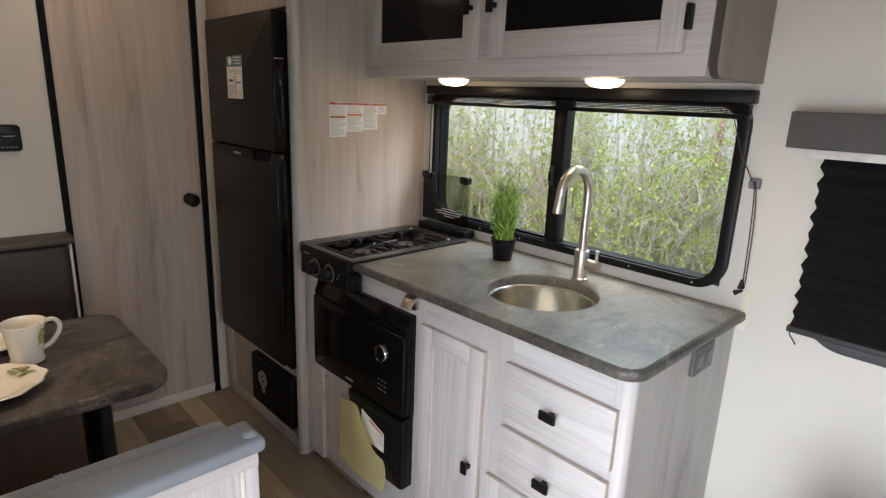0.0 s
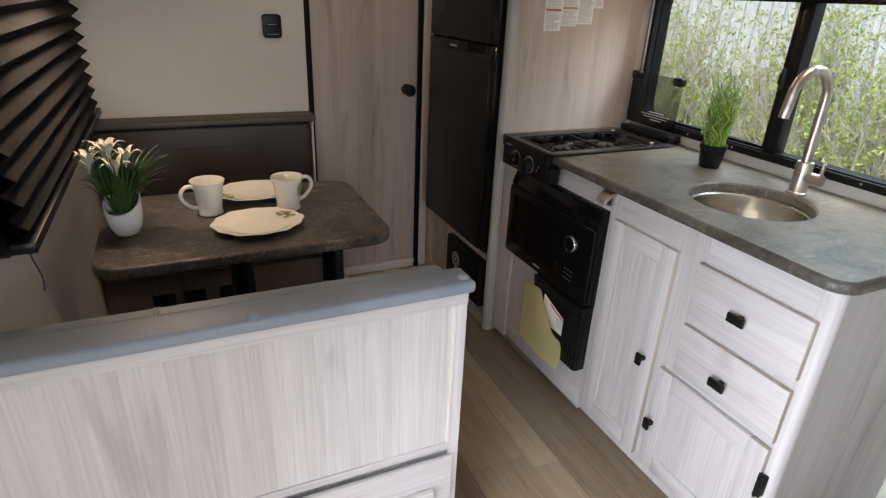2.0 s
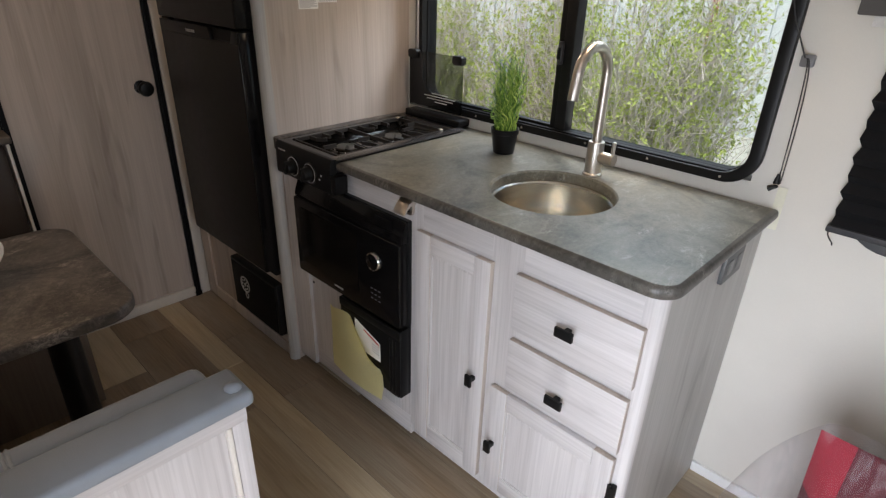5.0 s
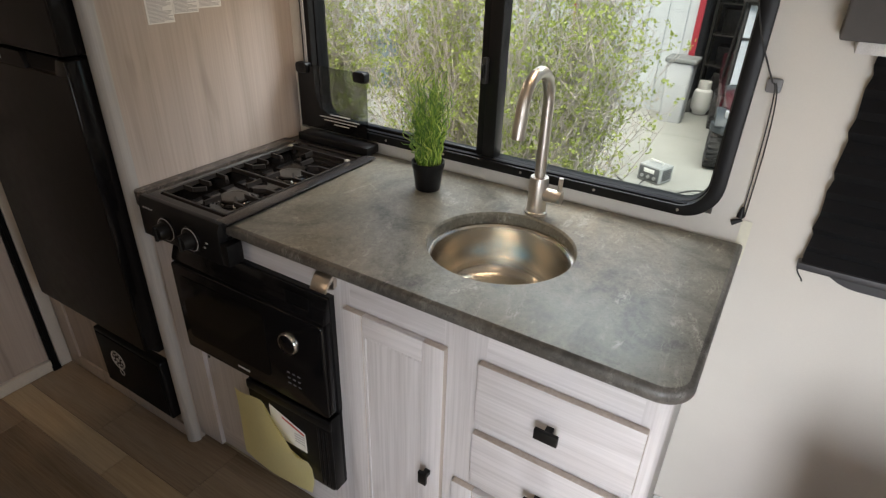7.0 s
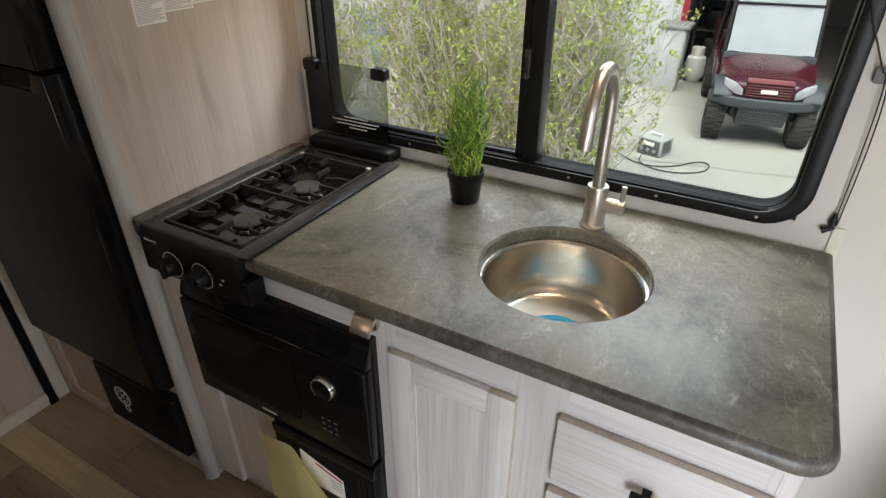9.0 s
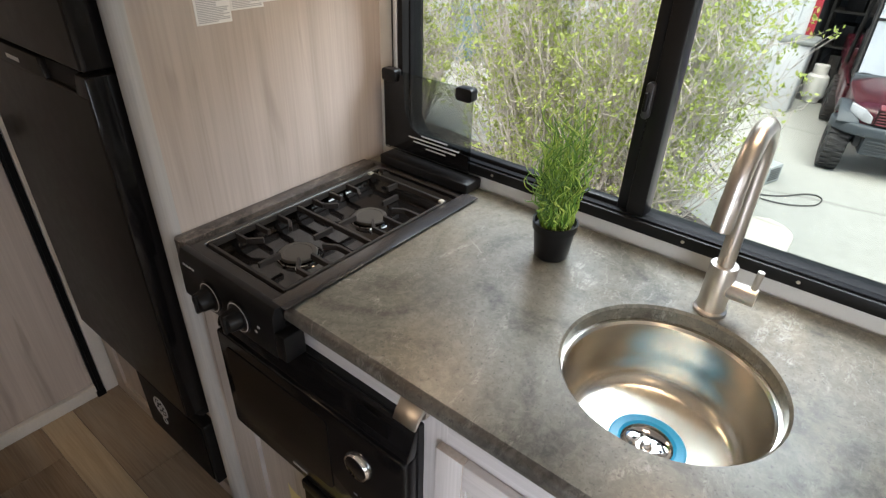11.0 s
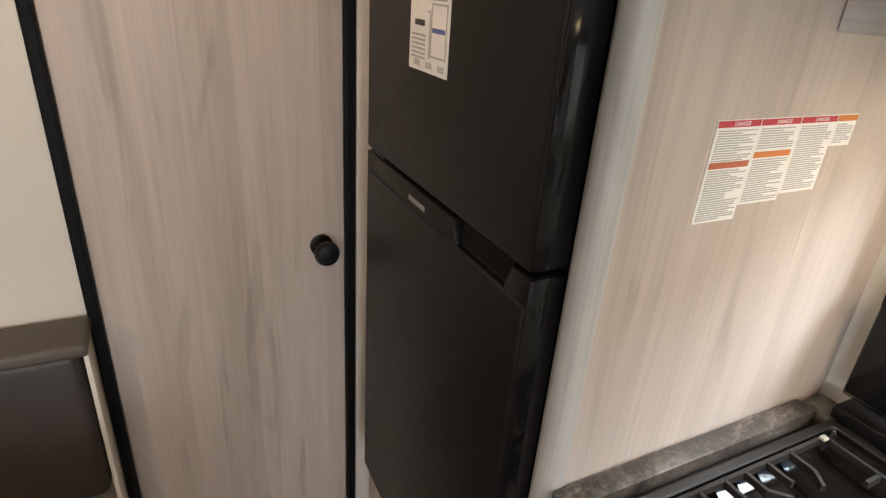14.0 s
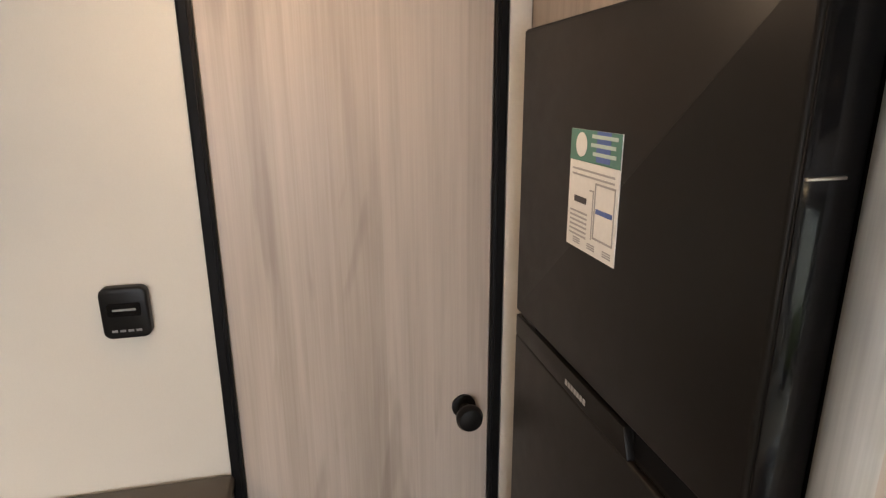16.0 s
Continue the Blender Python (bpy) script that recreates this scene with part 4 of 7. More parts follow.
for i in range(7):
    part("vent_slot", box(1.4535, 1.4575, MY0 + 0.045, MY0 + 0.115, 0.7535 + i * 0.0052, 0.7555 + i * 0.0052), BLACK_M, hood)
door = part("front", slab("x", 1.444, 1.4762, rrect(MY0 + 0.002, MY1, 0.458, 0.7315, 0.010, 4), 0.004, 3), BLACK_G, mw)
part("window", slab("x", 1.4424, 1.4438, rrect(1.885, 2.190, 0.505, 0.700, 0.012, 4)), plain("mw_window", (0.006, 0.0055, 0.005), 0.09, scale=8, spec=0.22), door)
part("dial", lathe([(0.027, 0.0), (0.026, -0.008), (0.022, -0.010), (0.0, -0.010)], (1.444, 1.806, 0.646), 32, "x"), BLACK_G, door)
part("dial_rim", lathe([(0.0245, -0.009), (0.0275, -0.010), (0.0300, -0.006), (0.0300, 0.0)], (1.444, 1.806, 0.646), 36, "x"), CHROME, door, "chrome dial ring")
bt = bmesh.new()
for i in range(3):
    for j in range(3):
        box(1.4430, 1.4438, 1.782 + i * 0.017, 1.791 + i * 0.017, 0.515 + j * 0.017, 0.519 + j * 0.017, bm=bt)
part("button_marks", bt, plain("mw_print", (0.10, 0.10, 0.11), 0.5), door)
part("badge", box(1.4430, 1.4438, 1.968, 2.012, 0.478, 0.484), plain("mw_badge", (0.4, 0.4, 0.4), 0.4), door)

# ---- magazine holder with papers ----
holder = thing("magazine_holder", (1.46, 1.84, 0.20), "black plastic magazine holder on the cabinet face", "holder")
HY0, HY1, HZ0, HZ1 = 1.696, 1.985, 0.203, 0.452
part("front_panel", slab("x", 1.4415, 1.4465, rrect(HY0, HY1, HZ0, HZ1 - 0.012, (0.012, 0.012, 0.004, 0.004), 4), 0.002), BLACK, holder)
part("back_panel", box(1.4785, 1.4882, HY0, HY1, HZ0, HZ1 + 0.010, 0.002), BLACK, holder)
part("side_panel", box(1.4465, 1.4785, HY0, HY0 + 0.005, HZ0, HZ1, 0.001), BLACK, holder)
part("side_panel", box(1.4465, 1.4785, HY1 - 0.005, HY1, HZ0, HZ1, 0.001), BLACK, holder)
part("bottom_panel", box(1.4465, 1.4785, HY0 + 0.005, HY1 - 0.005, HZ0, HZ0 + 0.005), BLACK, holder)
part("top_lip", box(1.4385, 1.4480, HY0 - 0.002, HY1 + 0.002, HZ1 - 0.030, HZ1 - 0.002, 0.003), BLACK, holder)
for q in (0.014, 0.028, 0.042):
    part("rib", tube([(1.4415, HY0 + q, HZ0 + 0.012), (1.4415, HY0 + q, HZ1 - 0.04)], 0.003, 8), BLACK, holder)


def sheet_mesh(y0, y1, z0, z1, x, curl, n=14):
    """A thin paper hanging down, its upper corner curling forward."""
    bm = bmesh.new()
    rows = []
    for i in range(n + 1):
        row = []
        for j in range(n + 1):
            u, v = i / n, j / n
            bow = 0.010 * math.sin(math.pi * u) + 0.005 * math.sin(3.1 * v + 2 * u)
            cut = max(0.0, v - 0.45) * 0.85 + max(0.0, 0.25 - v) * 0.3
            c = max(0.0, 0.16 - u) / 0.16 * (1 if v > 0.5 else 0)
            y = y0 + (y1 - y0) * (cut + (1 - cut) * u) + 0.012 * (v - 0.5)
            row.append(bm.verts.new((x - bow - curl * math.sin(c * 1.5), y + 0.3 * curl * c * c, z0 + (z1 - z0) * v - 0.012 * (1 - u) * (1 - v) + 0.010 * math.sin(u * 5) * v)))
        rows.append(row)
    for i in range(n):
        for j in range(n):
            bm.faces.new((rows[i][j], rows[i + 1][j], rows[i + 1][j + 1], rows[i][j + 1]))
    bmesh.ops.solidify(bm, geom=bm.faces[:], thickness=0.0008)
    return bm


solid("yellow_paper", sheet_mesh(1.758, 2.028, 0.172, 0.412, 1.430, 0.016), plain("yellow_paper", (0.86, 0.79, 0.42), 0.7, vary=0.06), "curled yellow paper tucked over the magazine holder", "paper")
form = thing("printed_form", (1.4375, 1.84, 0.27), "white printed form with a red head behind the yellow paper", "paper")
part("sheet", slab("x", 1.4370, 1.4382, [(1.782, 0.300), (1.905, 0.300), (1.905, 0.408), (1.782, 0.368)]), SHEET_W, form)
part("red_head", slab("x", 1.4362, 1.4368, [(1.786, 0.358), (1.860, 0.382), (1.860, 0.388), (1.786, 0.364)]), plain("red_ink", (0.55, 0.05, 0.05), 0.6), form)
bm = bmesh.new()
for k in range(4):
    box(1.4362, 1.4368, 1.786, 1.820, 0.350 - k * 0.009, 0.353 - k * 0.009, bm=bm)
part("small_print", bm, INK, form)

# ---- dinette table ----
table = thing("dinette_table", (0.45, 2.12, 0), "dark stone-look dinette table on two black posts", "table")
tt = slab("z", 0.720, 0.750, rrect(0.060, 0.838, 1.842, 2.402, 0.075, 8), 0.007, 3)
part("tabletop", tt, STONE_D, table)
for lx in (0.715, 0.425):
    leg = part("leg", lathe([(0.0, 0.0005), (0.085, 0.0005), (0.083, 0.010), (0.045, 0.018), (0.040, 0.060), (0.034, 0.70), (0.050, 0.710), (0.085, 0.716), (0.085, 0.7197), (0.0, 0.7197)], (lx, 2.13, 0), 28), BLACK, table, "black tapered post")

# ---- far bench ----
bench = thing("dinette_bench", (0.44, 2.8, 0), "brown vinyl dinette bench against the bathroom wall", "bench")
part("base", box(XL + 0.008, 0.842, 2.59, 3.062, 0.0, 0.36, 0.002), WOOD_SHADE, bench)
part("seat", box(XL + 0.008, 0.842, 2.555, 2.965, 0.361, 0.475, 0.028, 4), PAD_D, bench)
back = bmesh.new()
box(XL + 0.010, 0.838, 2.972, 3.050, 0.478, 0.846, 0.020, 4, back)
backrest = part("backrest", back, PAD_D, bench)
for i in range(9):
    for s in (-1, 1):
        x0, x1 = 0.30 + i * 0.036, 0.30 + i * 0.036 + s * 0.075
        a, b = max(0.26, min(0.62, x0)), max(0.26, min(0.62, x1))
        if abs(a - b) > 0.01:
            za, zb = 0.655 + 0.10 * abs(a - x0) / 0.075, 0.655 + 0.10 * (1 - abs(b - x1) / 0.075)
            part("quilt_seam", tube([(a, 2.9715, za), (b, 2.9715, zb)], 0.0016, 6), PAD_D, backrest)
part("quilt_seam", tube([(0.26, 2.9712, 0.756), (0.62, 2.9712, 0.756)], 0.0022, 6), PAD_D, backrest)
part("top_cap", box(XL + 0.006, 0.858, 2.950, 3.066, 0.848, 0.876, 0.008, 3), PAD_CAP, bench, "taupe padded top cap")
part("end_panel", box(0.843, 0.852, 2.985, 3.066, 0.0, 0.846, 0.001), TRIM_W, bench, "cream end strip")
for xv in (0.16, 0.27, 0.40):
    part("vent", box(xv - 0.04, xv + 0.04, 2.582, 2.591, 0.20, 0.29, 0.003), BLACK, bench, "black vent cover")

# ---- near bench: ledge with padded cap, panel to the aisle, seat behind ----
seat = thing("booth_bench", (0.40, 1.5, 0), "whitewashed dinette seat box with a daylight-tinted padded ledge", "bench")
LY = 1.292
part("carcass", box(XL + 0.004, 0.786, LY + 0.016, 1.352, 0.0, 0.846), WOOD, seat)
part("panel", box(XL + 0.004, 0.757, LY + 0.006, LY + 0.0155, 0.466, 0.822), WOOD, seat)
part("top_rail", box(XL + 0.004, 0.790, LY - 0.003, LY + 0.0155, 0.822, 0.848, 0.002), WOOD_X, seat)
part("stile", box(0.766, 0.790, LY, LY + 0.0155, 0.0, 0.822, 0.0015), WOOD, seat)
# the lit gap beside the stile, built as a pale strip
part("bead", box(0.7575, 0.7655, LY - 0.002, LY + 0.0155, 0.468, 0.821, 0.002), TRIM_W, seat, "pale bead in place of a lit gap")
part("middle_rail", box(XL + 0.004, 0.766, LY + 0.001, LY + 0.0155, 0.446, 0.466, 0.002), WOOD_X, seat)
drawer = part("drawer_face", box(0.010, 0.772, LY - 0.012, LY + 0.0005, 0.06, 0.436, 0.004), WOOD_X, seat)
part("drawer_front", box(0.045, 0.722, LY - 0.030, LY - 0.0125, 0.10, 0.360, 0.004), WOOD_X, drawer)
part("seat_base", box(XL + 0.008, 0.770, 1.3525, 1.80, 0.0, 0.36), WOOD_LAMPLIT, seat)
part("seat_cushion", box(XL + 0.008, 0.772, 1.413, 1.83, 0.361, 0.475, 0.025, 4), PAD_D, seat)
cap = bmesh.new()
box(XL + 0.004, 0.801, 1.278, 1.356, 0.850, 0.876, 0.009, 3, cap)
cap_ob = part("ledge_cap", cap, PAD, seat, "vinyl cap with daylight blue in its colour")
for bx, by in ((0.380, 1.292), (0.782, 1.304)):
    part("button", lathe([(0.0125, 0.0), (0.0125, 0.002), (0.010, 0.005), (0.005, 0.0072), (0.0, 0.0078)], (bx, by, 0.8755), 20), PAD, cap_ob, "covered button")
part("back_cushion", box(XL + 0.006, 0.776, 1.358, 1.410, 0.474, 0.866, 0.018, 4), PAD, seat)
SEAM = plain("seam_thread", (0.30, 0.32, 0.34), 0.7)
for sx in (0.228, 0.528):
    for dx in (-0.003, 0.003):
        part("seam", tube([(sx + dx, 1.364, 0.8622), (sx + dx, 1.376, 0.8662), (sx + dx, 1.392, 0.8664), (sx + dx, 1.404, 0.8622), (sx + dx, 1.4102, 0.849), (sx + dx, 1.4105, 0.83)], 0.0021, 6), SEAM, seat, "pale double stitching")


# ---- mugs ----
GREEN_P, PINK_P = plain("painted_green", (0.34, 0.36, 0.12), 0.2), plain("painted_pink", (0.66, 0.36, 0.22), 0.2)


def leaf_decal(centre, u, v, size, bm):
    """A small flat pointed petal, a hair above the glaze."""
    c, u, v = Vector(centre), Vector(u), Vector(v)
    pts = [(-1, 0), (-0.4, 0.32), (0.3, 0.30), (1, 0), (0.3, -0.3), (-0.4, -0.32)]
    vs = [bm.verts.new(c + size * (a * u + b * v)) for a, b in pts]
    bm.faces.new(vs)


def mug(x, y, turn):
    z = 0.7503
    ob = thing("mug", (x, y, z), "cream ceramic mug with a painted sprig and looped handle", "mug", "mugs on the dinette table")
    part("cup", lathe([(0.0, 0.001), (0.033, 0.001), (0.037, 0.004), (0.0375, 0.010), (0.0350, 0.015), (0.0375, 0.045), (0.0425, 0.085), (0.0495, 0.1055), (0.0485, 0.107), (0.0465, 0.1055), (0.0395, 0.080), (0.0340, 0.03), (0.029, 0.012), (0.0, 0.010)], (x, y, z), 40), CERAMIC, ob)
    d = Vector((math.cos(turn), math.sin(turn), 0))
    c = Vector((x, y, z))
    pts = [c + d * r + Vector((0, 0, h)) for r, h in ((0.038, 0.088), (0.053, 0.096), (0.070, 0.093), (0.081, 0.078), (0.079, 0.060), (0.067, 0.043), (0.052, 0.031), (0.035, 0.026))]
    fine = []
    for k in range(len(pts) - 1):
        a0, a1, a2, a3 = pts[max(0, k - 1)], pts[k], pts[k + 1], pts[min(len(pts) - 1, k + 2)]
        for q in (0.0, 0.25, 0.5, 0.75):
            fine.append(0.5 * (2 * a1 + (a2 - a0) * q + (2 * a0 - 5 * a1 + 4 * a2 - a3) * q * q + (3 * a1 - a0 - 3 * a2 + a3) * q ** 3))
    fine.append(pts[-1])
    part("handle", tube(fine, 0.0060, 12), CERAMIC, ob)
    bm = bmesh.new()
    for k in range(5):
        a = turn - 1.1 + 0.14 * math.sin(k * 2.1)
        h = 0.058 + 0.007 * k
        rr = 0.0405 + 0.0012 * k
        nrm, tan = Vector((math.cos(a), math.sin(a), 0)), Vector((-math.sin(a), math.cos(a), 0))
        w = 0.4 + 0.5 * k
        u = (tan * math.cos(w) + Vector((0, 0, 1)) * math.sin(w))
        leaf_decal(c + nrm * (rr + 0.0022) + Vector((0, 0, h)), u, nrm.cross(u), 0.0125, bm)
    part("painted_sprig", bm, GREEN_P, ob, "painted green sprig", smooth=0)
    return ob


mug(0.356, 2.170, radians(200))
mug(0.584, 2.142, radians(15))


def plate(x, y, r, z, turn):
    ob = thing("plate", (x, y, z), "cream scalloped ceramic plate with a painted flower on its rim", "plate", "plates on the dinette table")
    wob = lambda a, q: (0.022 * math.cos(12 * a) + 0.012 * math.cos(6 * a)) * max(0, (q / r - 0.62) / 0.38)
    part("dish", lathe([(0.0, 0.0015), (r * 0.55, 0.0015), (r * 0.60, 0.004), (r * 0.72, 0.010), (r * 0.98, 0.0185), (r, 0.0205), (r * 0.985, 0.0225), (r * 0.72, 0.0135), (r * 0.60, 0.0075), (r * 0.55, 0.006), (0.0, 0.006)], (x, y, z), 96, wobble=wob), CERAMIC, ob)
    oval = 0.84
    def spot(a, q):
        return Vector((x + q * math.cos(a), y + q * math.sin(a), z + 0.0145 + 0.010 * (q / r - 0.72) / 0.28))
    gm, pm = bmesh.new(), bmesh.new()
    for k in range(8):
        a, q = turn + 0.30 * math.sin(k * 1.7), r * (0.80 + 0.07 * math.cos(k * 2.3))
        u = Vector((math.cos(k * 0.9 + turn), math.sin(k * 0.9 + turn), 0.05))
        leaf_decal(spot(a, q), u, Vector((-u.y, u.x, 0)), r * 0.17, gm)
    for k in range(6):
        u = Vector((math.cos(k * 1.05), math.sin(k * 1.05), 0.0))
        leaf_decal(spot(turn + 0.1, r * 0.85) + u * r * 0.05 + Vector((0, 0, 0.0012)), u, Vector((-u.y, u.x, 0)), r * 0.055, pm)
    part("painted_leaves", gm, GREEN_P, ob, "painted green leaves", smooth=0)
    part("painted_flower", pm, PINK_P, ob, "painted pink flower", smooth=0)
    for piece in ob.children:
        for v in piece.data.vertices:
            v.co.y *= oval
    return ob


plate(0.475, 2.012, 0.128, 0.7503, radians(30))
plate(0.500, 2.300, 0.124, 0.7503, radians(200))

# ---- potted lily on the table ----
LEAF = plain("leaf_green", (0.038, 0.085, 0.016), 0.45, vary=0.4, scale=80)
PETAL = plain("white_petal", (0.60, 0.57, 0.46), 0.5, vary=0.08)
rng = random.Random(5)
lily = thing("potted_lily", (0.115, 2.085, 0.757), "white egg-shaped pot with artificial lilies and grass", "potted plant")
pot = lathe([(0.0, 0.0005), (0.020, 0.0005), (0.029, 0.006), (0.040, 0.026), (0.0455, 0.052), (0.0470, 0.080), (0.0460, 0.100), (0.0430, 0.099), (0.0435, 0.080), (0.0415, 0.052), (0.036, 0.028), (0.0, 0.02)], (0.115, 2.085, 0.757), 40)
for v in pot.verts:
    if v.co.z > 0.82:
        v.co.z += (0.22 * (v.co.x - 0.115) + 0.62 * (v.co.y - 2.085)) * min(1, (v.co.z - 0.82) / 0.03)
part("pot", pot, plain("white_glaze", (0.78, 0.77, 0.74), 0.15), lily)


def blade(root, tip, width, sag, bm, n=6, twist=0.0):
    """A folded leaf blade that arches from root to tip."""
    root, tip = Vector(root), Vector(tip)
    d = tip - root
    side = Vector((-d.y, d.x, 0))
    side = side.normalized() if side.length > 1e-6 else Vector((1, 0, 0))
    prev = None
    for i in range(n + 1):
        s = i / n
        p = root + d * s + Vector((0, 0, sag * math.sin(math.pi * s)))
        w = width * (0.55 + 0.45 * math.sin(math.pi * min(1, s * 1.3 + 0.1))) * (1 - s ** 3) + 0.0003
        sd = side * math.cos(twist * s) + Vector((0, 0, 1)) * math.sin(twist * s)
        row = [bm.verts.new(p - sd * w), bm.verts.new(p + Vector((0, 0, -w * 0.5))), bm.verts.new(p + sd * w)]
        if prev:
            bm.faces.new((prev[0], prev[1], row[1], row[0]))
            bm.faces.new((prev[1], prev[2], row[2], row[1]))
        prev = row


bl = bmesh.new()
for i in range(190):
    a, q, h = rng.uniform(0, 6.283), abs(rng.gauss(0, 0.045)), rng.uniform(0.05, 0.17)
    r0 = (0.115 + 0.025 * math.cos(a), 2.085 + 0.025 * math.sin(a), 0.83)
    q = min(q + 0.03, 0.115)
    xt = max(0.018, 0.115 + q * math.cos(a))
    blade(r0, (xt, 2.085 + q * math.sin(a), 0.845 + h * (1 - 2.5 * q * q / 0.03 * 0.2)), rng.uniform(0.0016, 0.0034), 0.03, bl, 6, rng.uniform(-1, 1))
for i in range(26):
    a, q = rng.uniform(-1.2, 1.6), rng.uniform(0.10, 0.155)
    blade((0.125, 2.085, 0.84), (0.115 + q * math.cos(a), 2.085 + q * math.sin(a), rng.uniform(0.90, 0.98)), 0.0032, 0.03, bl, 6, rng.uniform(-1, 1))
part("leaves", bl, LEAF, lily, smooth=0)
for i, (dx, dy, dz) in enumerate(((0.0, 0.0, 0.178), (-0.045, -0.02, 0.160), (0.035, 0.02, 0.150), (-0.015, 0.045, 0.166), (0.012, -0.04, 0.140), (-0.055, 0.03, 0.135))):
    c = Vector((0.105 + dx, 2.085 + dy, 0.80 + dz))
    bloom = part("lily_bloom", lathe([(0.0, -0.012), (0.003, -0.010), (0.005, 0.0), (0.0035, 0.008), (0.0, 0.010)], tuple(c), 10), PETAL, lily, "pale lily bloom")
    for k in range(6):
        a = k * 1.047 + i
        f = bmesh.new()
        blade(c, c + Vector((0.046 * math.cos(a), 0.046 * math.sin(a), 0.034 + 0.016 * math.sin(3 * a))), 0.0075, 0.020, f, 6)
        part("petal", f, PETAL, bloom)
    part("stem", tube([(0.115 + dx * 0.3, 2.085 + dy * 0.3, 0.83), tuple(c - Vector((dx * 0.2, dy * 0.2, 0.05))), tuple(c)], 0.0018, 6), LEAF, lily)
lily.location = (0.136, 2.072, 0.750)

# ---- things on the bathroom wall ----
th = thing("thermostat", (0.713, YD, 1.19), "black square wall thermostat", "thermostat")
part("housing", slab("y", YD - 0.022, YD, rrect(0.674, 0.752, 1.190, 1.284, 0.014, 5), 0.004, 3), BLACK, th)
part("display", slab("y", YD - 0.0236, YD - 0.0222, rrect(0.686, 0.740, 1.232, 1.256, 0.004, 3)), BLACK_G, th)
bm = bmesh.new()
for k in range(4):
    box(0.689 + k * 0.013, 0.698 + k * 0.013, YD - 0.0232, YD - 0.0222, 1.203, 1.207, bm=bm)
box(0.695, 0.732, YD - 0.0242, YD - 0.0237, 1.242, 1.246, bm=bm)
part("marks", bm, plain("thermo_print", (0.22, 0.22, 0.22), 0.5), th)
for xa, xb in ((0.358, 0.436), (0.456, 0.524)):
    sw = thing("switch_plate", ((xa + xb) / 2, YD, 1.56), "black wall switch plate above the dinette", "switch", "switch plates")
    part("plate", slab("y", YD - 0.012, YD, rrect(xa, xb, 1.562, 1.672, 0.004, 3), 0.002), BLACK_G, sw)
    part("rocker", box((xa + xb) / 2 - 0.018, (xa + xb) / 2 + 0.018, YD - 0.0155, YD - 0.0122, 1.59, 1.64, 0.001), BLACK, sw)
solid("wall_hook", box(0.470, 0.482, YD - 0.006, YD, 1.412, 1.416, 0.001), BLACK, "tiny dark hook on the cream wall", "hook")

# ---- cabinet over the dinette with its lamp ----
oc = thing("overhead_cabinet", (0.17, 2.2, 1.48), "whitewashed overhead cabinet above the dinette window", "cabinet")
part("body", box(XL + 0.002, 0.318, 1.34, YD - 0.002, 1.482, ZC - 0.002, 0.002), WOOD_Y, oc)
for da, db in ((1.36, 1.92), (1.935, 2.49), (2.505, 3.05)):
    part("door", box(0.3185, 0.336, da, db, 1.515, 1.95, 0.003), WOOD, oc)
puck(0.175, 2.11, 1.4815, 1.5, "lit round puck light over the dinette")

# ---- kitchen window ----
def window_ring(x0, x1, y0, y1, z0, z1, r, w, bm=None):
    return slab("x", x0, x1, rrect(y0, y1, z0, z1, r, 8), 0.003, 2, hole=rrect(y0 + w, y1 - w, z0 + w, z1 - w, max(0.01, r - w), 8), bm=bm)


win = thing("window_1", (XW, 1.64, 0.94), "black-framed sliding kitchen window with rounded corners", "window", kind="structure")
part("window_frame", slab("x", XW - 0.018, XW + 0.058, rrect(1.034, 2.271, 0.935, 1.478, 0.085, 8), 0.003, 2, hole=rrect(1.066, 2.236, 0.960, 1.443, 0.062, 8)), BLACK, win)
part("inner_frame", window_ring(XW + 0.006, XW + 0.046, 1.064, 2.238, 0.958, 1.445, 0.06, 0.006), BLACK_M, win)
part("mullion", box(XW - 0.006, XW + 0.040, 1.608, 1.644, 0.958, 1.440, 0.003), BLACK, win)
part("sash_stile", box(XW + 0.004, XW + 0.034, 1.644, 1.668, 0.958, 1.440, 0.003), BLACK, win)
part("sash_rail", box(XW + 0.006, XW + 0.030, 1.668, 2.236, 0.9605, 0.974, 0.003), BLACK, win)
part("track", box(XW - 0.012, XW + 0.004, 1.10, 2.18, 0.9602, 0.965, 0.001), BLACK_M, win)
for ya, yb, xo in ((1.060, 1.604, 0.026), (1.674, 2.236, 0.016)):
    p = part("pane", box(XW + xo, XW + xo + 0.003, ya, yb, 0.957, 1.440), PANE if ya < 1.5 else SCREEN, win, "clear glass pane" if ya < 1.5 else "glass pane with a fine insect screen")
    p.visible_shadow = False
latch = part("latch", slab("x", XW - 0.020, XW - 0.006, rrect(1.638, 1.652, 1.160, 1.226, 0.006, 5), 0.002), plain("latch_grey", (0.025, 0.025, 0.027), 0.4), win, "dark sliding latch")
part("latch_thumb", box(XW - 0.030, XW - 0.020, 1.641, 1.649, 1.175, 1.21, 0.003), BLACK, latch)
scr = bmesh.new()
for yy in (1.12, 1.32, 1.52, 1.76, 1.96, 2.16):
    lathe([(0.0035, 0.0), (0.003, -0.0015), (0, -0.002)], (XW - 0.018, yy, 0.9485), 10, "x", bm=scr)
part("frame_screws", scr, NICKEL, win)

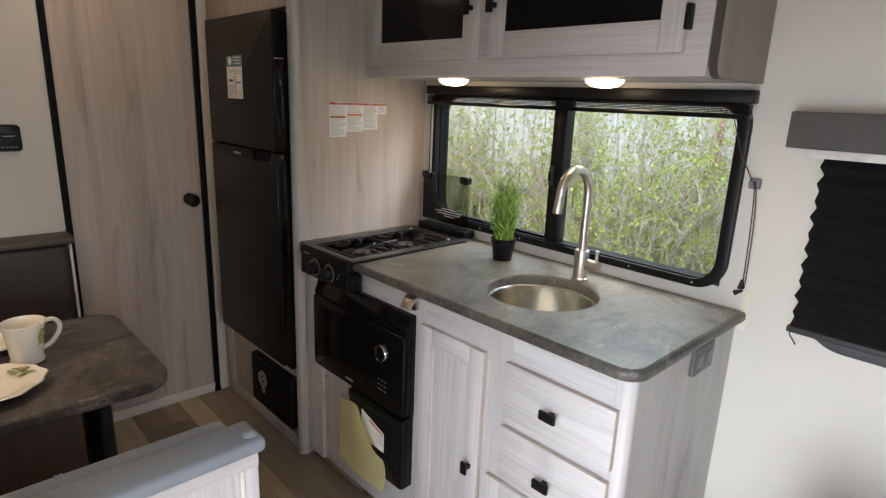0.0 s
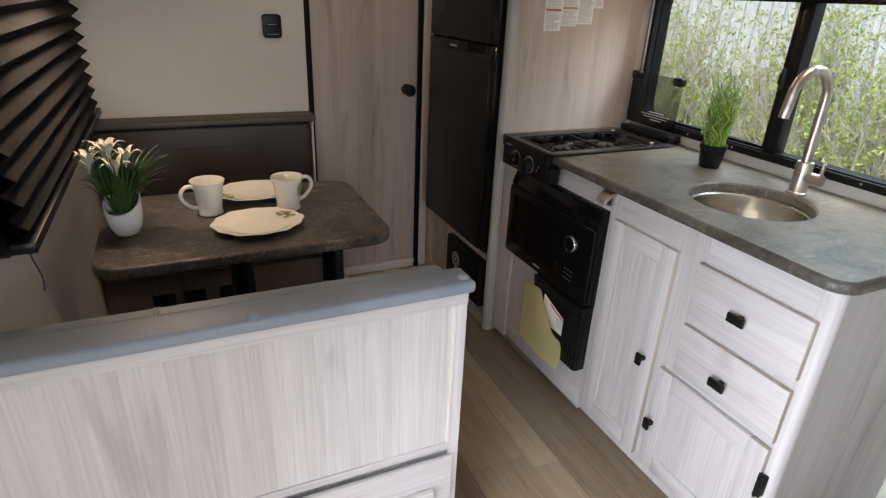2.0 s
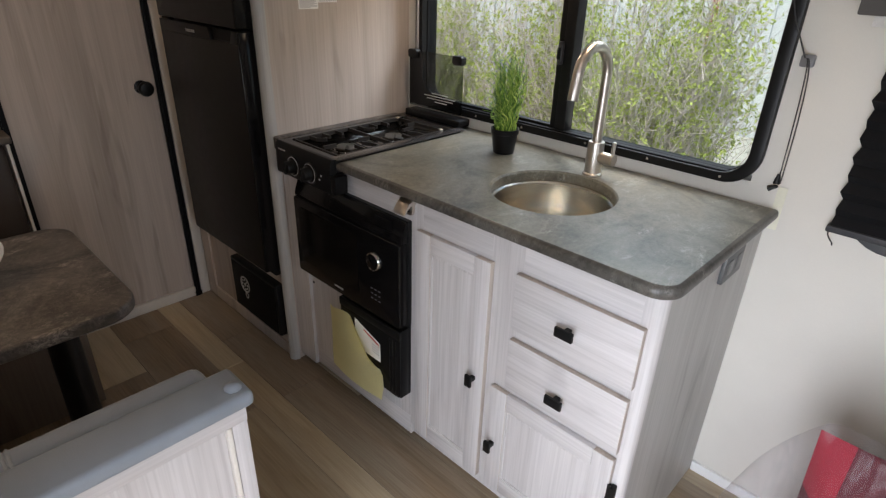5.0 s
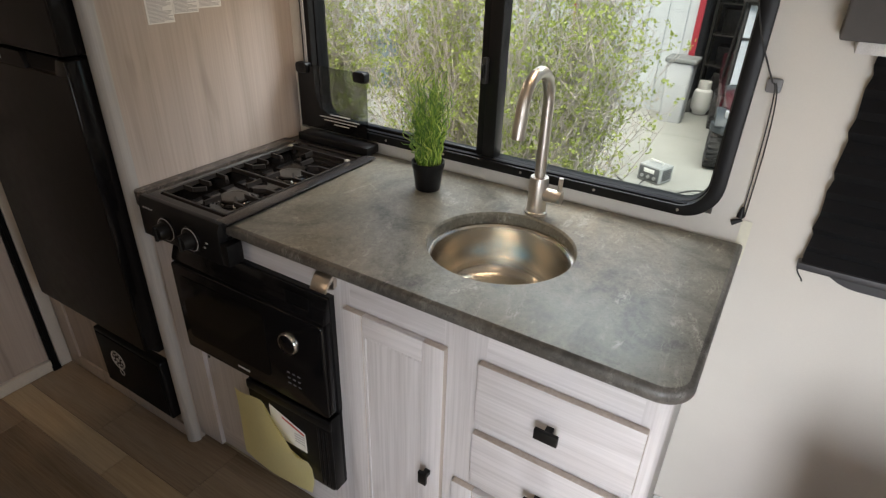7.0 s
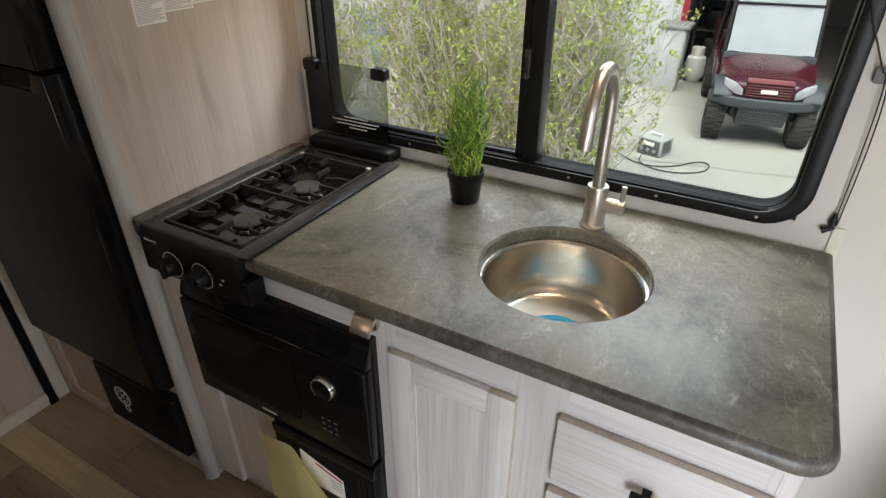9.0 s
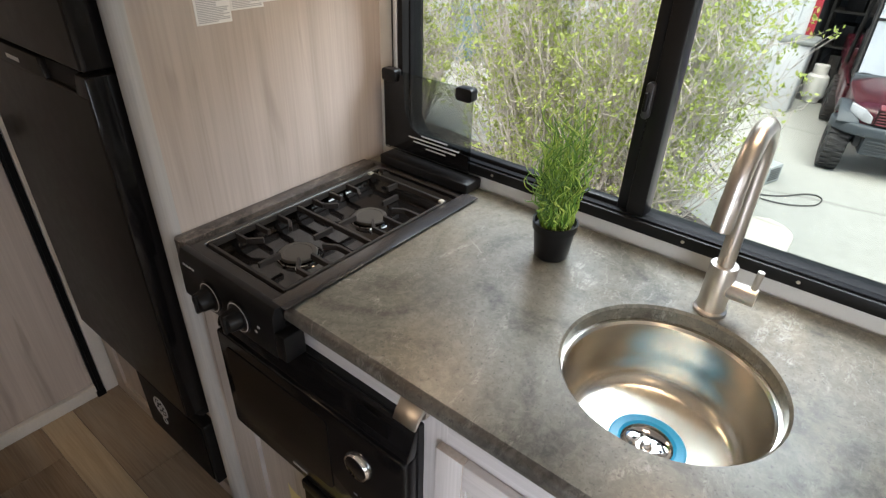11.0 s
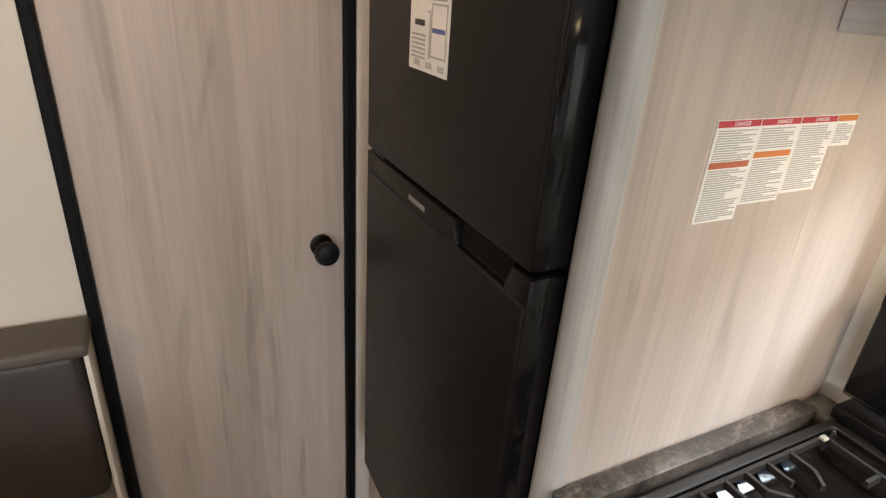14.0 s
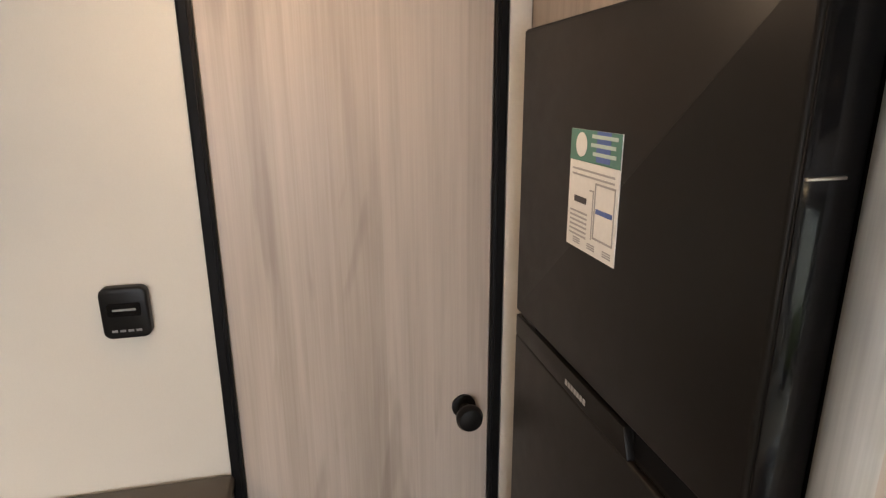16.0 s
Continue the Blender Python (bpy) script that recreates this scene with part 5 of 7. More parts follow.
# folded blind above it
fb = thing("folded_blind", (XW - 0.03, 1.66, 1.43), "black pleated blind folded up under the wall cabinet", "blind")
part("headrail", box(2.008, XW - 0.003, 1.028, 2.268, 1.450, 1.484, 0.004), BLACK, fb)
for k in range(5):
    part("fold", box(2.012 + 0.002 * (k % 2), XW - 0.022, 1.034, 2.262, 1.4425 - k * 0.0042, 1.4458 - k * 0.0042), BLACK_M, fb)
part("bottom_rail", box(2.010, XW - 0.0215, 1.032, 2.264, 1.411, 1.4245, 0.003), BLACK_G, fb)
part("side_guide", box(XW - 0.024, XW - 0.0185, 2.250, 2.259, 1.13, 1.410, 0.001), plain("guide_grey", (0.42, 0.42, 0.42), 0.35), fb, "pale grey side guide")

# cord and tag beside the window
cord = thing("blind_cord", (XW - 0.01, 1.0, 0.94), "thin blind cords with black tassels on a wall cleat", "cord")
DARK = plain("cord_grey", (0.03, 0.03, 0.03), 0.7)
part("cleat", slab("x", XW - 0.016, XW - 0.0005, rrect(0.988, 1.016, 1.235, 1.262, 0.005, 4), 0.002), plain("cleat_grey", (0.16, 0.16, 0.165), 0.4), cord)
part("upper_cord", tube([(XW - 0.024, 1.085, 1.44), (XW - 0.024, 1.045, 1.33), (XW - 0.021, 1.006, 1.255)], 0.0016, 6), DARK, cord)
part("lower_cord", tube(bezier((XW - 0.018, 1.004, 1.255), (XW - 0.022, 0.992, 1.255), (XW - 0.012, 0.990, 1.08), (XW - 0.010, 0.988, 0.985), 14), 0.0014, 6), DARK, cord)
part("lower_cord", tube(bezier((XW - 0.018, 1.000, 1.255), (XW - 0.024, 0.982, 1.23), (XW - 0.012, 0.982, 1.05), (XW - 0.010, 0.982, 0.965), 14), 0.0014, 6), DARK, cord)
part("tassel", lathe([(0.0, 0.0), (0.008, 0.0), (0.007, 0.008), (0.0035, 0.024), (0.0, 0.025)], (XW - 0.011, 0.990, 0.963), 14), BLACK, cord)
part("tassel", tube([(XW - 0.012, 1.004, 0.947), (XW - 0.012, 0.985, 0.958)], [0.0075, 0.0035], 12), BLACK, cord)
solid("paper_tag", slab("x", XW - 0.006, XW - 0.005, rrect(0.962, 0.984, 0.845, 0.955, 0.003, 3)), plain("tag_paper", (0.70, 0.68, 0.55), 0.6), "small pale paper tag hanging from the blind cord", "tag")


# ---- pleated blinds ----
def pleats(x, y0, y1, z0, z1, depth, step, slant=0.0):
    """Accordion cloth: folds that run along y."""
    bm = bmesh.new()
    n = int((z1 - z0) / step)
    rows = []
    for i in range(n + 1):
        z = z0 + (z1 - z0) * i / n
        d = x + (depth if i % 2 else -depth)
        e = 0.0022 * math.sin(i * 1.9) + slant * i / n
        rows.append((bm.verts.new((d, y0, z)), bm.verts.new((d + 0.0015 * math.sin(i), (y0 + y1) / 2, z - 0.002 * math.cos(i))), bm.verts.new((d, y1 + e - (0.004 if i % 2 else 0), z))))
    for a, b in zip(rows, rows[1:]):
        bm.faces.new((a[0], a[1], b[1], b[0]))
        bm.faces.new((a[1], a[2], b[2], b[1]))
    bmesh.ops.solidify(bm, geom=bm.faces[:], thickness=0.0012)
    return bm


PLEAT = plain("black_pleat_cloth", (0.013, 0.013, 0.015), 0.75, scale=150, relief=0.2)
rb_ = thing("pleated_blind", (XW - 0.03, 0.38, 0.88), "black pleated blind drawn down under a grey valance", "blind", "drawn pleated blinds")
part("cloth", pleats(XW - 0.026, -0.10, 0.853, 0.905, 1.330, 0.011, 0.0195, 0.004), PLEAT, rb_, smooth=0)
part("bottom_rail", box(XW - 0.042, XW - 0.014, -0.10, 0.858, 0.890, 0.906, 0.003), plain("rail_dark", (0.03, 0.03, 0.033), 0.45), rb_)
part("valance", box(1.965, XW - 0.002, -0.14, 0.925, 1.352, 1.436, 0.004), GREY, rb_, "charcoal fabric valance")
part("valance_lining", box(1.972, XW - 0.003, -0.13, 0.895, 1.332, 1.3515, 0.001), plain("pale_lining", (0.62, 0.61, 0.59), 0.7, vary=0.3, scale=120), rb_, "pale patterned strip")
part("pull_cord", tube(bezier((XW - 0.02, 0.852, 0.892), (XW - 0.018, 0.860, 0.87), (XW - 0.016, 0.835, 0.86), (XW - 0.016, 0.838, 0.852), 8), 0.0015, 6), DARK, rb_)
wb = thing("window_2", (XW, 0.35, 0.86), "dark window frame behind the pleated blind", "window", kind="structure")
part("window_frame", window_ring(XW - 0.012, XW + 0.05, -0.14, 0.835, 0.858, 1.40, 0.10, 0.045), plain("frame_grey", (0.05, 0.052, 0.056), 0.45), wb)
part("pane", box(XW + 0.02, XW + 0.024, -0.10, 0.795, 0.90, 1.358), BLACK_G, wb, "dark tinted pane")

lb = thing("pleated_blind", (0.03, 2.1, 0.96), "black pleated blind drawn down at the dinette window", "blind", "drawn pleated blinds")
lcloth = pleats(0.040, 1.492, 2.742, 0.975, 1.424, 0.014, 0.0205, 0.0)
part("cloth", lcloth, PLEAT, lb, smooth=0)
part("bottom_rail", box(0.020, 0.058, 1.490, 2.746, 0.956, 0.976, 0.003), BLACK, lb)
part("valance", box(XL + 0.002, 0.085, 1.470, 2.765, 1.424, 1.4795, 0.004), GREY, lb, "charcoal fabric valance")
part("pull_cord", tube(bezier((0.04, 1.512, 0.957), (0.042, 1.515, 0.92), (0.05, 1.53, 0.90), (0.045, 1.522, 0.87), 8), 0.0016, 6), DARK, lb)
part("window_frame", slab("x", XL - 0.04, 0.014, rrect(1.47, 2.73, 0.945, 1.44, 0.05, 6), 0.002, hole=rrect(1.51, 2.69, 0.98, 1.41, 0.03, 6)), BLACK, lb)
part("pane", box(XL - 0.03, XL - 0.026, 1.505, 2.695, 0.975, 1.415), BLACK_G, lb, "dark tinted pane")

# ---- safety notices on the partition ----
RED, ORANGE = plain("notice_red", (0.50, 0.035, 0.05), 0.6), plain("notice_orange", (0.62, 0.20, 0.04), 0.6)
RUST = plain("notice_rust", (0.45, 0.12, 0.05), 0.6)


def lettering(text, size, m, material, parent, label):
    """Letters from the built-in font, turned into a mesh."""
    cu = bpy.data.curves.new("lettering", "FONT")
    cu.body, cu.size, cu.align_x, cu.align_y, cu.extrude = text, size, "CENTER", "CENTER", 0.0001
    tmp = bpy.data.objects.new("lettering_tmp", cu)
    scene.collection.objects.link(tmp)
    bpy.context.view_layer.update()
    me = bpy.data.meshes.new_from_object(tmp.evaluated_get(bpy.context.evaluated_depsgraph_get()))
    bpy.data.objects.remove(tmp)
    bm = bmesh.new()
    bm.from_mesh(me)
    bpy.data.meshes.remove(me)
    bmesh.ops.transform(bm, matrix=m, verts=bm.verts)
    return part("lettering", bm, material, parent, label, smooth=0)


def notice(x0, x1, z0, z1, mid, mid_mat, head):
    y = YP - 0.0012
    ob = thing("safety_notice", ((x0 + x1) / 2, YP, z0), "white printed safety notice with a coloured warning head", "notice", "safety notices")
    sh = part("sheet", box(x0, x1, y, YP - 0.0002, z0, z1), SHEET_W, ob)
    part("warning_head", box(x0 + 0.001, x1 - 0.001, y - 0.0007, y - 0.0001, z1 - 0.0085, z1 - 0.0010), head, sh)
    face = Matrix(((1, 0, 0, 0), (0, 0, -1, 0), (0, 1, 0, 0), (0, 0, 0, 1)))
    if x1 - x0 > 0.06:
        lettering("DANGER", 0.0068, Matrix.Translation(((x0 + x1) / 2 + 0.004, y - 0.0010, z1 - 0.0049)) @ face, SHEET_W, sh, "white lettering")
    ln = bmesh.new()
    rg = random.Random(int(x0 * 1000))
    z, k = z1 - 0.0125, 0
    while z > z0 + 0.003:
        if mid and abs(z - mid) < 0.0055:
            z -= 0.0024
            continue
        box(x0 + 0.004, x1 - 0.004 - rg.choice((0, 0, 0.004, 0.012, 0.025)) * min(1, (x1 - x0) / 0.07), y - 0.0007, y - 0.0001, z - 0.0008, z + 0.0006, bm=ln)
        z -= 0.0029
    part("small_print", ln, INK, sh, "grey lines of small print")
    if mid:
        part("warning_band", box(x0 + 0.003, x1 - 0.003, y - 0.0008, y - 0.0001, mid - 0.0037, mid + 0.0037), mid_mat, sh)


notice(1.589, 1.6615, 1.281, 1.406, 1.353, RUST, RED)
notice(1.662, 1.7345, 1.299, 1.406, 1.362, ORANGE, RED)
notice(1.735, 1.8065, 1.307, 1.406, 0, RUST, RED)
notice(1.807, 1.849, 1.365, 1.406, 0, RUST, ORANGE)

# ---- potted grass on the counter ----
GRASS, gn, gl, gb = base_mat("grass_green", 0.45)
geo = gn.new("ShaderNodeNewGeometry")
gl.new(ramp(gn, gl, geo.outputs["Random Per Island"], [(0.0, (0.04, 0.11, 0.016)), (0.35, (0.11, 0.235, 0.032)), (0.7, (0.26, 0.41, 0.058)), (1.0, (0.42, 0.52, 0.11))]), gb.inputs["Base Color"])
PX, PY = 1.901, 1.722
gp = thing("potted_grass", (PX, PY, 0.9), "artificial wavy grass in a small black pot", "potted plant")
part("pot", lathe([(0.0, 0.0008), (0.031, 0.0008), (0.033, 0.004), (0.040, 0.061), (0.0425, 0.062), (0.0435, 0.077), (0.0405, 0.077), (0.038, 0.064), (0.0, 0.060)], (PX, PY, 0.9), 36), BLACK, gp)
rng = random.Random(11)
gs = bmesh.new()
for i in range(135):
    a, q = rng.uniform(0, 6.283), 0.030 * math.sqrt(rng.random())
    lean, h = rng.uniform(0.0, 0.046), rng.choice((rng.uniform(0.08, 0.20), rng.uniform(0.18, 0.27), rng.uniform(0.24, 0.345))) * (1 - 0.25 * q / 0.03)
    b, ph, amp = a + rng.uniform(-0.6, 0.6), rng.uniform(0, 6.28), rng.uniform(0.004, 0.012)
    pts = []
    for k in range(16):
        s = k / 15
        pts.append((PX + q * math.cos(a) + lean * s ** 1.4 * math.cos(b) + amp * math.sin(ph + 19 * s) * (0.3 + s), PY + q * math.sin(a) + lean * s ** 1.4 * math.sin(b) + amp * math.cos(ph * 1.7 + 17 * s) * (0.3 + s), 0.961 + h * s * (1 - 0.12 * s)))
    w = rng.uniform(0.0014, 0.0026)
    tube(pts, [w * (1 - 0.6 * k / 15) for k in range(16)], 4, gs, caps=False)
part("grass", gs, GRASS, gp, "yellow-green wavy blades")

# ---- wrapped plaid cushion ----
m_, n_, l_, b_ = base_mat("buffalo_plaid", 0.85)
tc = n_.new("ShaderNodeTexCoord")
sep = n_.new("ShaderNodeSeparateXYZ")
l_.new(tc.outputs["Object"], sep.inputs[0])
def stripe(out, shift):
    mu = n_.new("ShaderNodeMath"); mu.operation = "MULTIPLY_ADD"; mu.inputs[1].default_value, mu.inputs[2].default_value = 3.57, shift
    fr_ = n_.new("ShaderNodeMath"); fr_.operation = "FRACT"
    gt = n_.new("ShaderNodeMath"); gt.operation = "GREATER_THAN"; gt.inputs[1].default_value = 0.5
    l_.new(out, mu.inputs[0]); l_.new(mu.outputs[0], fr_.inputs[0]); l_.new(fr_.outputs[0], gt.inputs[0])
    return gt.outputs[0]
ad = n_.new("ShaderNodeMath"); ad.operation = "ADD"
l_.new(stripe(sep.outputs["Y"], 0.232), ad.inputs[0]); l_.new(stripe(sep.outputs["Z"], 0.283), ad.inputs[1])
ha = n_.new("ShaderNodeMath"); ha.operation = "MULTIPLY"; ha.inputs[1].default_value = 0.5
l_.new(ad.outputs[0], ha.inputs[0])
l_.new(ramp(n_, l_, ha.outputs[0], [(0.1, (0.27, 0.005, 0.02)), (0.5, (0.085, 0.006, 0.012)), (0.9, (0.010, 0.008, 0.009))]), b_.inputs["Base Color"])
wv = noise_tex(n_, l_, mapped(n_, l_, (300, 300, 300)), 1.0, 2)
bump(n_, l_, b_, wv, 0.6, 0.002)
cush = bmesh.new()
N = 22
grid = {}
for side in (-1, 1):
    for i in range(N + 1):
        for j in range(N + 1):
            u, v = 2 * i / N - 1, 2 * j / N - 1
            puff = ((1 - u ** 4) * (1 - v ** 4)) ** 0.6 * 0.085 + 0.004 * math.sin(5 * u + 3 * v)
            key = (i, j, side if 0 < i < N and 0 < j < N else 0)
            if key not in grid:
                pin = 1 - 0.05 * (1 - abs(u) * abs(v))
                z = 0.315 + 0.3105 * v * pin
                grid[key] = cush.verts.new((1.650 + side * puff + 0.015 * v, 0.425 + 0.278 * u * pin, z))
for side in (-1, 1):
    for i in range(N):
        for j in range(N):
            ks = [(a, b, side if 0 < a < N and 0 < b < N else 0) for a, b in ((i, j), (i + 1, j), (i + 1, j + 1), (i, j + 1))]
            cush.faces.new([grid[q] for q in ks])
bmesh.ops.translate(cush, verts=cush.verts, vec=(0, 0, 0.004 - min(v.co.z for v in cush.verts)))
solid("plaid_cushion", cush, m_, "red and black plaid cushion in a clear plastic bag", "cushion")
FILM = glassy("clear_film", (0.98, 0.97, 0.98), 0.10, 0.97, 0.5)
fn, fl = FILM.node_tree.nodes, FILM.node_tree.links
# the film's white sheen is put in as streaks of diffuse white
sheen, sheen_mix = fn.new("ShaderNodeBsdfDiffuse"), fn.new("ShaderNodeMixShader")
sheen.inputs[0].default_value = (0.86, 0.87, 0.9, 1)
fl.new(ramp(fn, fl, noise_tex(fn, fl, mapped(fn, fl, (1.0, 3.0, 0.9)), 4.5, 4, 0.55, 1.5), [(0.50, (0.02, 0.02, 0.02)), (0.58, (0.09, 0.09, 0.09)), (0.64, (0.02, 0.02, 0.02))]), sheen_mix.inputs[0])
inner = fn["Material Output"].inputs[0].links[0].from_socket
fl.new(inner, sheen_mix.inputs[1])
fl.new(sheen.outputs[0], sheen_mix.inputs[2])
fl.new(sheen_mix.outputs[0], fn["Material Output"].inputs[0])
crease = fn.new("ShaderNodeBump")
crease.inputs["Strength"].default_value, crease.inputs["Distance"].default_value = 0.7, 0.01
fl.new(noise_tex(fn, fl, mapped(fn, fl, (1, 1, 1)), 14, 3, 0.5, 2.5), crease.inputs["Height"])
for node in fn:
    if node.bl_idname in ("ShaderNodeBsdfGlossy", "ShaderNodeBsdfDiffuse"):
        fl.new(crease.outputs[0], node.inputs["Normal"])
bag = bmesh.new()
rows = []
NA, NV = 56, 22
for i in range(NA):
    a = 2 * math.pi * i / NA
    ring = []
    for j in range(NV + 1):
        v = j / NV
        wr = 0.05 * math.sin(5 * a + 7 * v) + 0.03 * math.sin(11 * a - 9 * v) + 0.018 * math.sin(23 * a + 17 * v)
        rx = (0.15 + 0.03 * wr) * (1 - 0.74 * v ** 3)
        ry = (0.462 - 0.10 * v - 0.088 * v ** 4) * (1 + 0.35 * wr * (1 - v)) * (1.0 if math.sin(a) > 0 else 0.93)
        top_z = 0.632 + 0.010 * math.sin(a) + 0.004 * math.sin(7 * a)
        ring.append(bag.verts.new((1.655 + rx * math.cos(a), 0.428 + ry * math.sin(a), 0.002 + top_z * v)))
    rows.append(ring)
for i in range(NA):
    for j in range(NV):
        bag.faces.new((rows[i][j], rows[(i + 1) % NA][j], rows[(i + 1) % NA][j + 1], rows[i][j + 1]))
bag.faces.new([r[-1] for r in rows])
solid("plastic_bag", bag, FILM, "crumpled clear plastic bag round the cushion", "bag", smooth=60)

# ---- yard outside the kitchen window ----
def concrete(name, c0, c1, rough=0.85):
    m, n, l, b = base_mat(name, rough)
    v = mapped(n, l, (1, 1, 1))
    f1, f2, f3 = noise_tex(n, l, v, 0.6, 5, 0.6), noise_tex(n, l, v, 9, 6, 0.65), noise_tex(n, l, v, 120, 3, 0.6)
    vo = n.new("ShaderNodeTexVoronoi")
    vo.feature = "DISTANCE_TO_EDGE"
    vo.inputs["Scale"].default_value = 0.42
    wob = mixed(n, l, 0.22, v, noise_tex(n, l, v, 1.5, 4))
    l.new(wob, vo.inputs["Vector"])
    col = ramp(n, l, f1, [(0.3, c0), (0.7, c1)])
    col = mixed(n, l, 0.35, col, ramp(n, l, f2, [(0.3, tuple(c * 0.8 for c in c0)), (0.65, c1)]))
    col = mixed(n, l, 0.2, col, ramp(n, l, f3, [(0.3, c0), (0.7, c1)]))
    col = mixed(n, l, ramp(n, l, vo.outputs["Distance"], [(0.0, (0.5, 0.5, 0.5)), (0.012, (0, 0, 0))]), col, tuple(c * 0.45 for c in c0))
    l.new(col, b.inputs["Base Color"])
    bump(n, l, b, f2, 0.3, 0.004)
    return m


CONC = concrete("pale_concrete", (0.26, 0.26, 0.24), (0.37, 0.375, 0.35))
g = bmesh.new()
vs = [g.verts.new(p) for p in ((-300, -300, GROUND), (300, -300, GROUND), (300, 300, GROUND), (-300, 300, GROUND))]
g.faces.new(vs)
solid("ground", g, CONC, "pale worn concrete yard", "ground", "structure")

MULCH = plain("dark_mulch", (0.11, 0.095, 0.085), 0.95, vary=0.5, scale=40, relief=0.8)
bed = bmesh.new()
outline = [(3.0, 1.9), (4.2, 1.85), (5.4, 1.95), (6.0, 2.15), (6.3, 2.6), (6.35, 3.6), (6.2, 4.7), (6.3, 5.4), (6.4, 7.5), (3.0, 7.5)]
slab("z", GROUND - 0.02, GROUND + 0.03, outline, bm=bed)
solid("mulch_bed", bed, MULCH, "dark mulch bed under the shrubs", "ground", "structure")
chips = bmesh.new()
rng = random.Random(3)
for i in range(1500):
    x, y, a, s = rng.uniform(3.4, 6.1), rng.uniform(2.0, 5.2), rng.uniform(0, 3.14), rng.uniform(0.012, 0.035)
    c, d = math.cos(a) * s, math.sin(a) * s
    z = GROUND + 0.032
    q = [chips.verts.new(p) for p in ((x - c - d * 0.4, y - d + c * 0.4, z), (x + c - d * 0.4, y + d + c * 0.4, z + rng.uniform(0, 0.02)), (x + c + d * 0.4, y + d - c * 0.4, z + 0.004), (x - c + d * 0.4, y - d - c * 0.4, z + rng.uniform(0.0, 0.012)))]
    chips.faces.new(q)
solid("bark_chips", chips, plain("bark_chip", (0.24, 0.21, 0.185), 0.9, vary=0.5, scale=30), "loose bark chips scattered on the bed", "bark", "stuff", smooth=0)
solid("kerb_end", slab("z", GROUND - 0.02, GROUND + 0.07, rrect(5.15, 6.45, 1.52, 2.02, (0.2, 0.25, 0.25, 0.2), 8), 0.03, 3), concrete("kerb_concrete", (0.5, 0.47, 0.41), (0.66, 0.63, 0.56)), "rounded pale concrete kerb end", "kerb", "structure")

BARK = plain("shrub_bark", (0.45, 0.40, 0.37), 0.85, vary=0.3, scale=60)
m_, n_, l_, b_ = base_mat("spring_leaf", 0.5)
gi = n_.new("ShaderNodeNewGeometry")
l_.new(ramp(n_, l_, gi.outputs["Random Per Island"], [(0.0, (0.22, 0.28, 0.06)), (0.5, (0.34, 0.40, 0.10)), (1.0, (0.46, 0.50, 0.18))]), b_.inputs["Base Color"])
thru, both = n_.new("ShaderNodeBsdfTranslucent"), n_.new("ShaderNodeMixShader")
thru.inputs[0].default_value = (0.42, 0.52, 0.12, 1)
both.inputs[0].default_value = 0.35
l_.new(b_.outputs[0], both.inputs[1])
l_.new(thru.outputs[0], both.inputs[2])
l_.new(both.outputs[0], n_["Material Output"].inputs[0])
LEAVES = m_


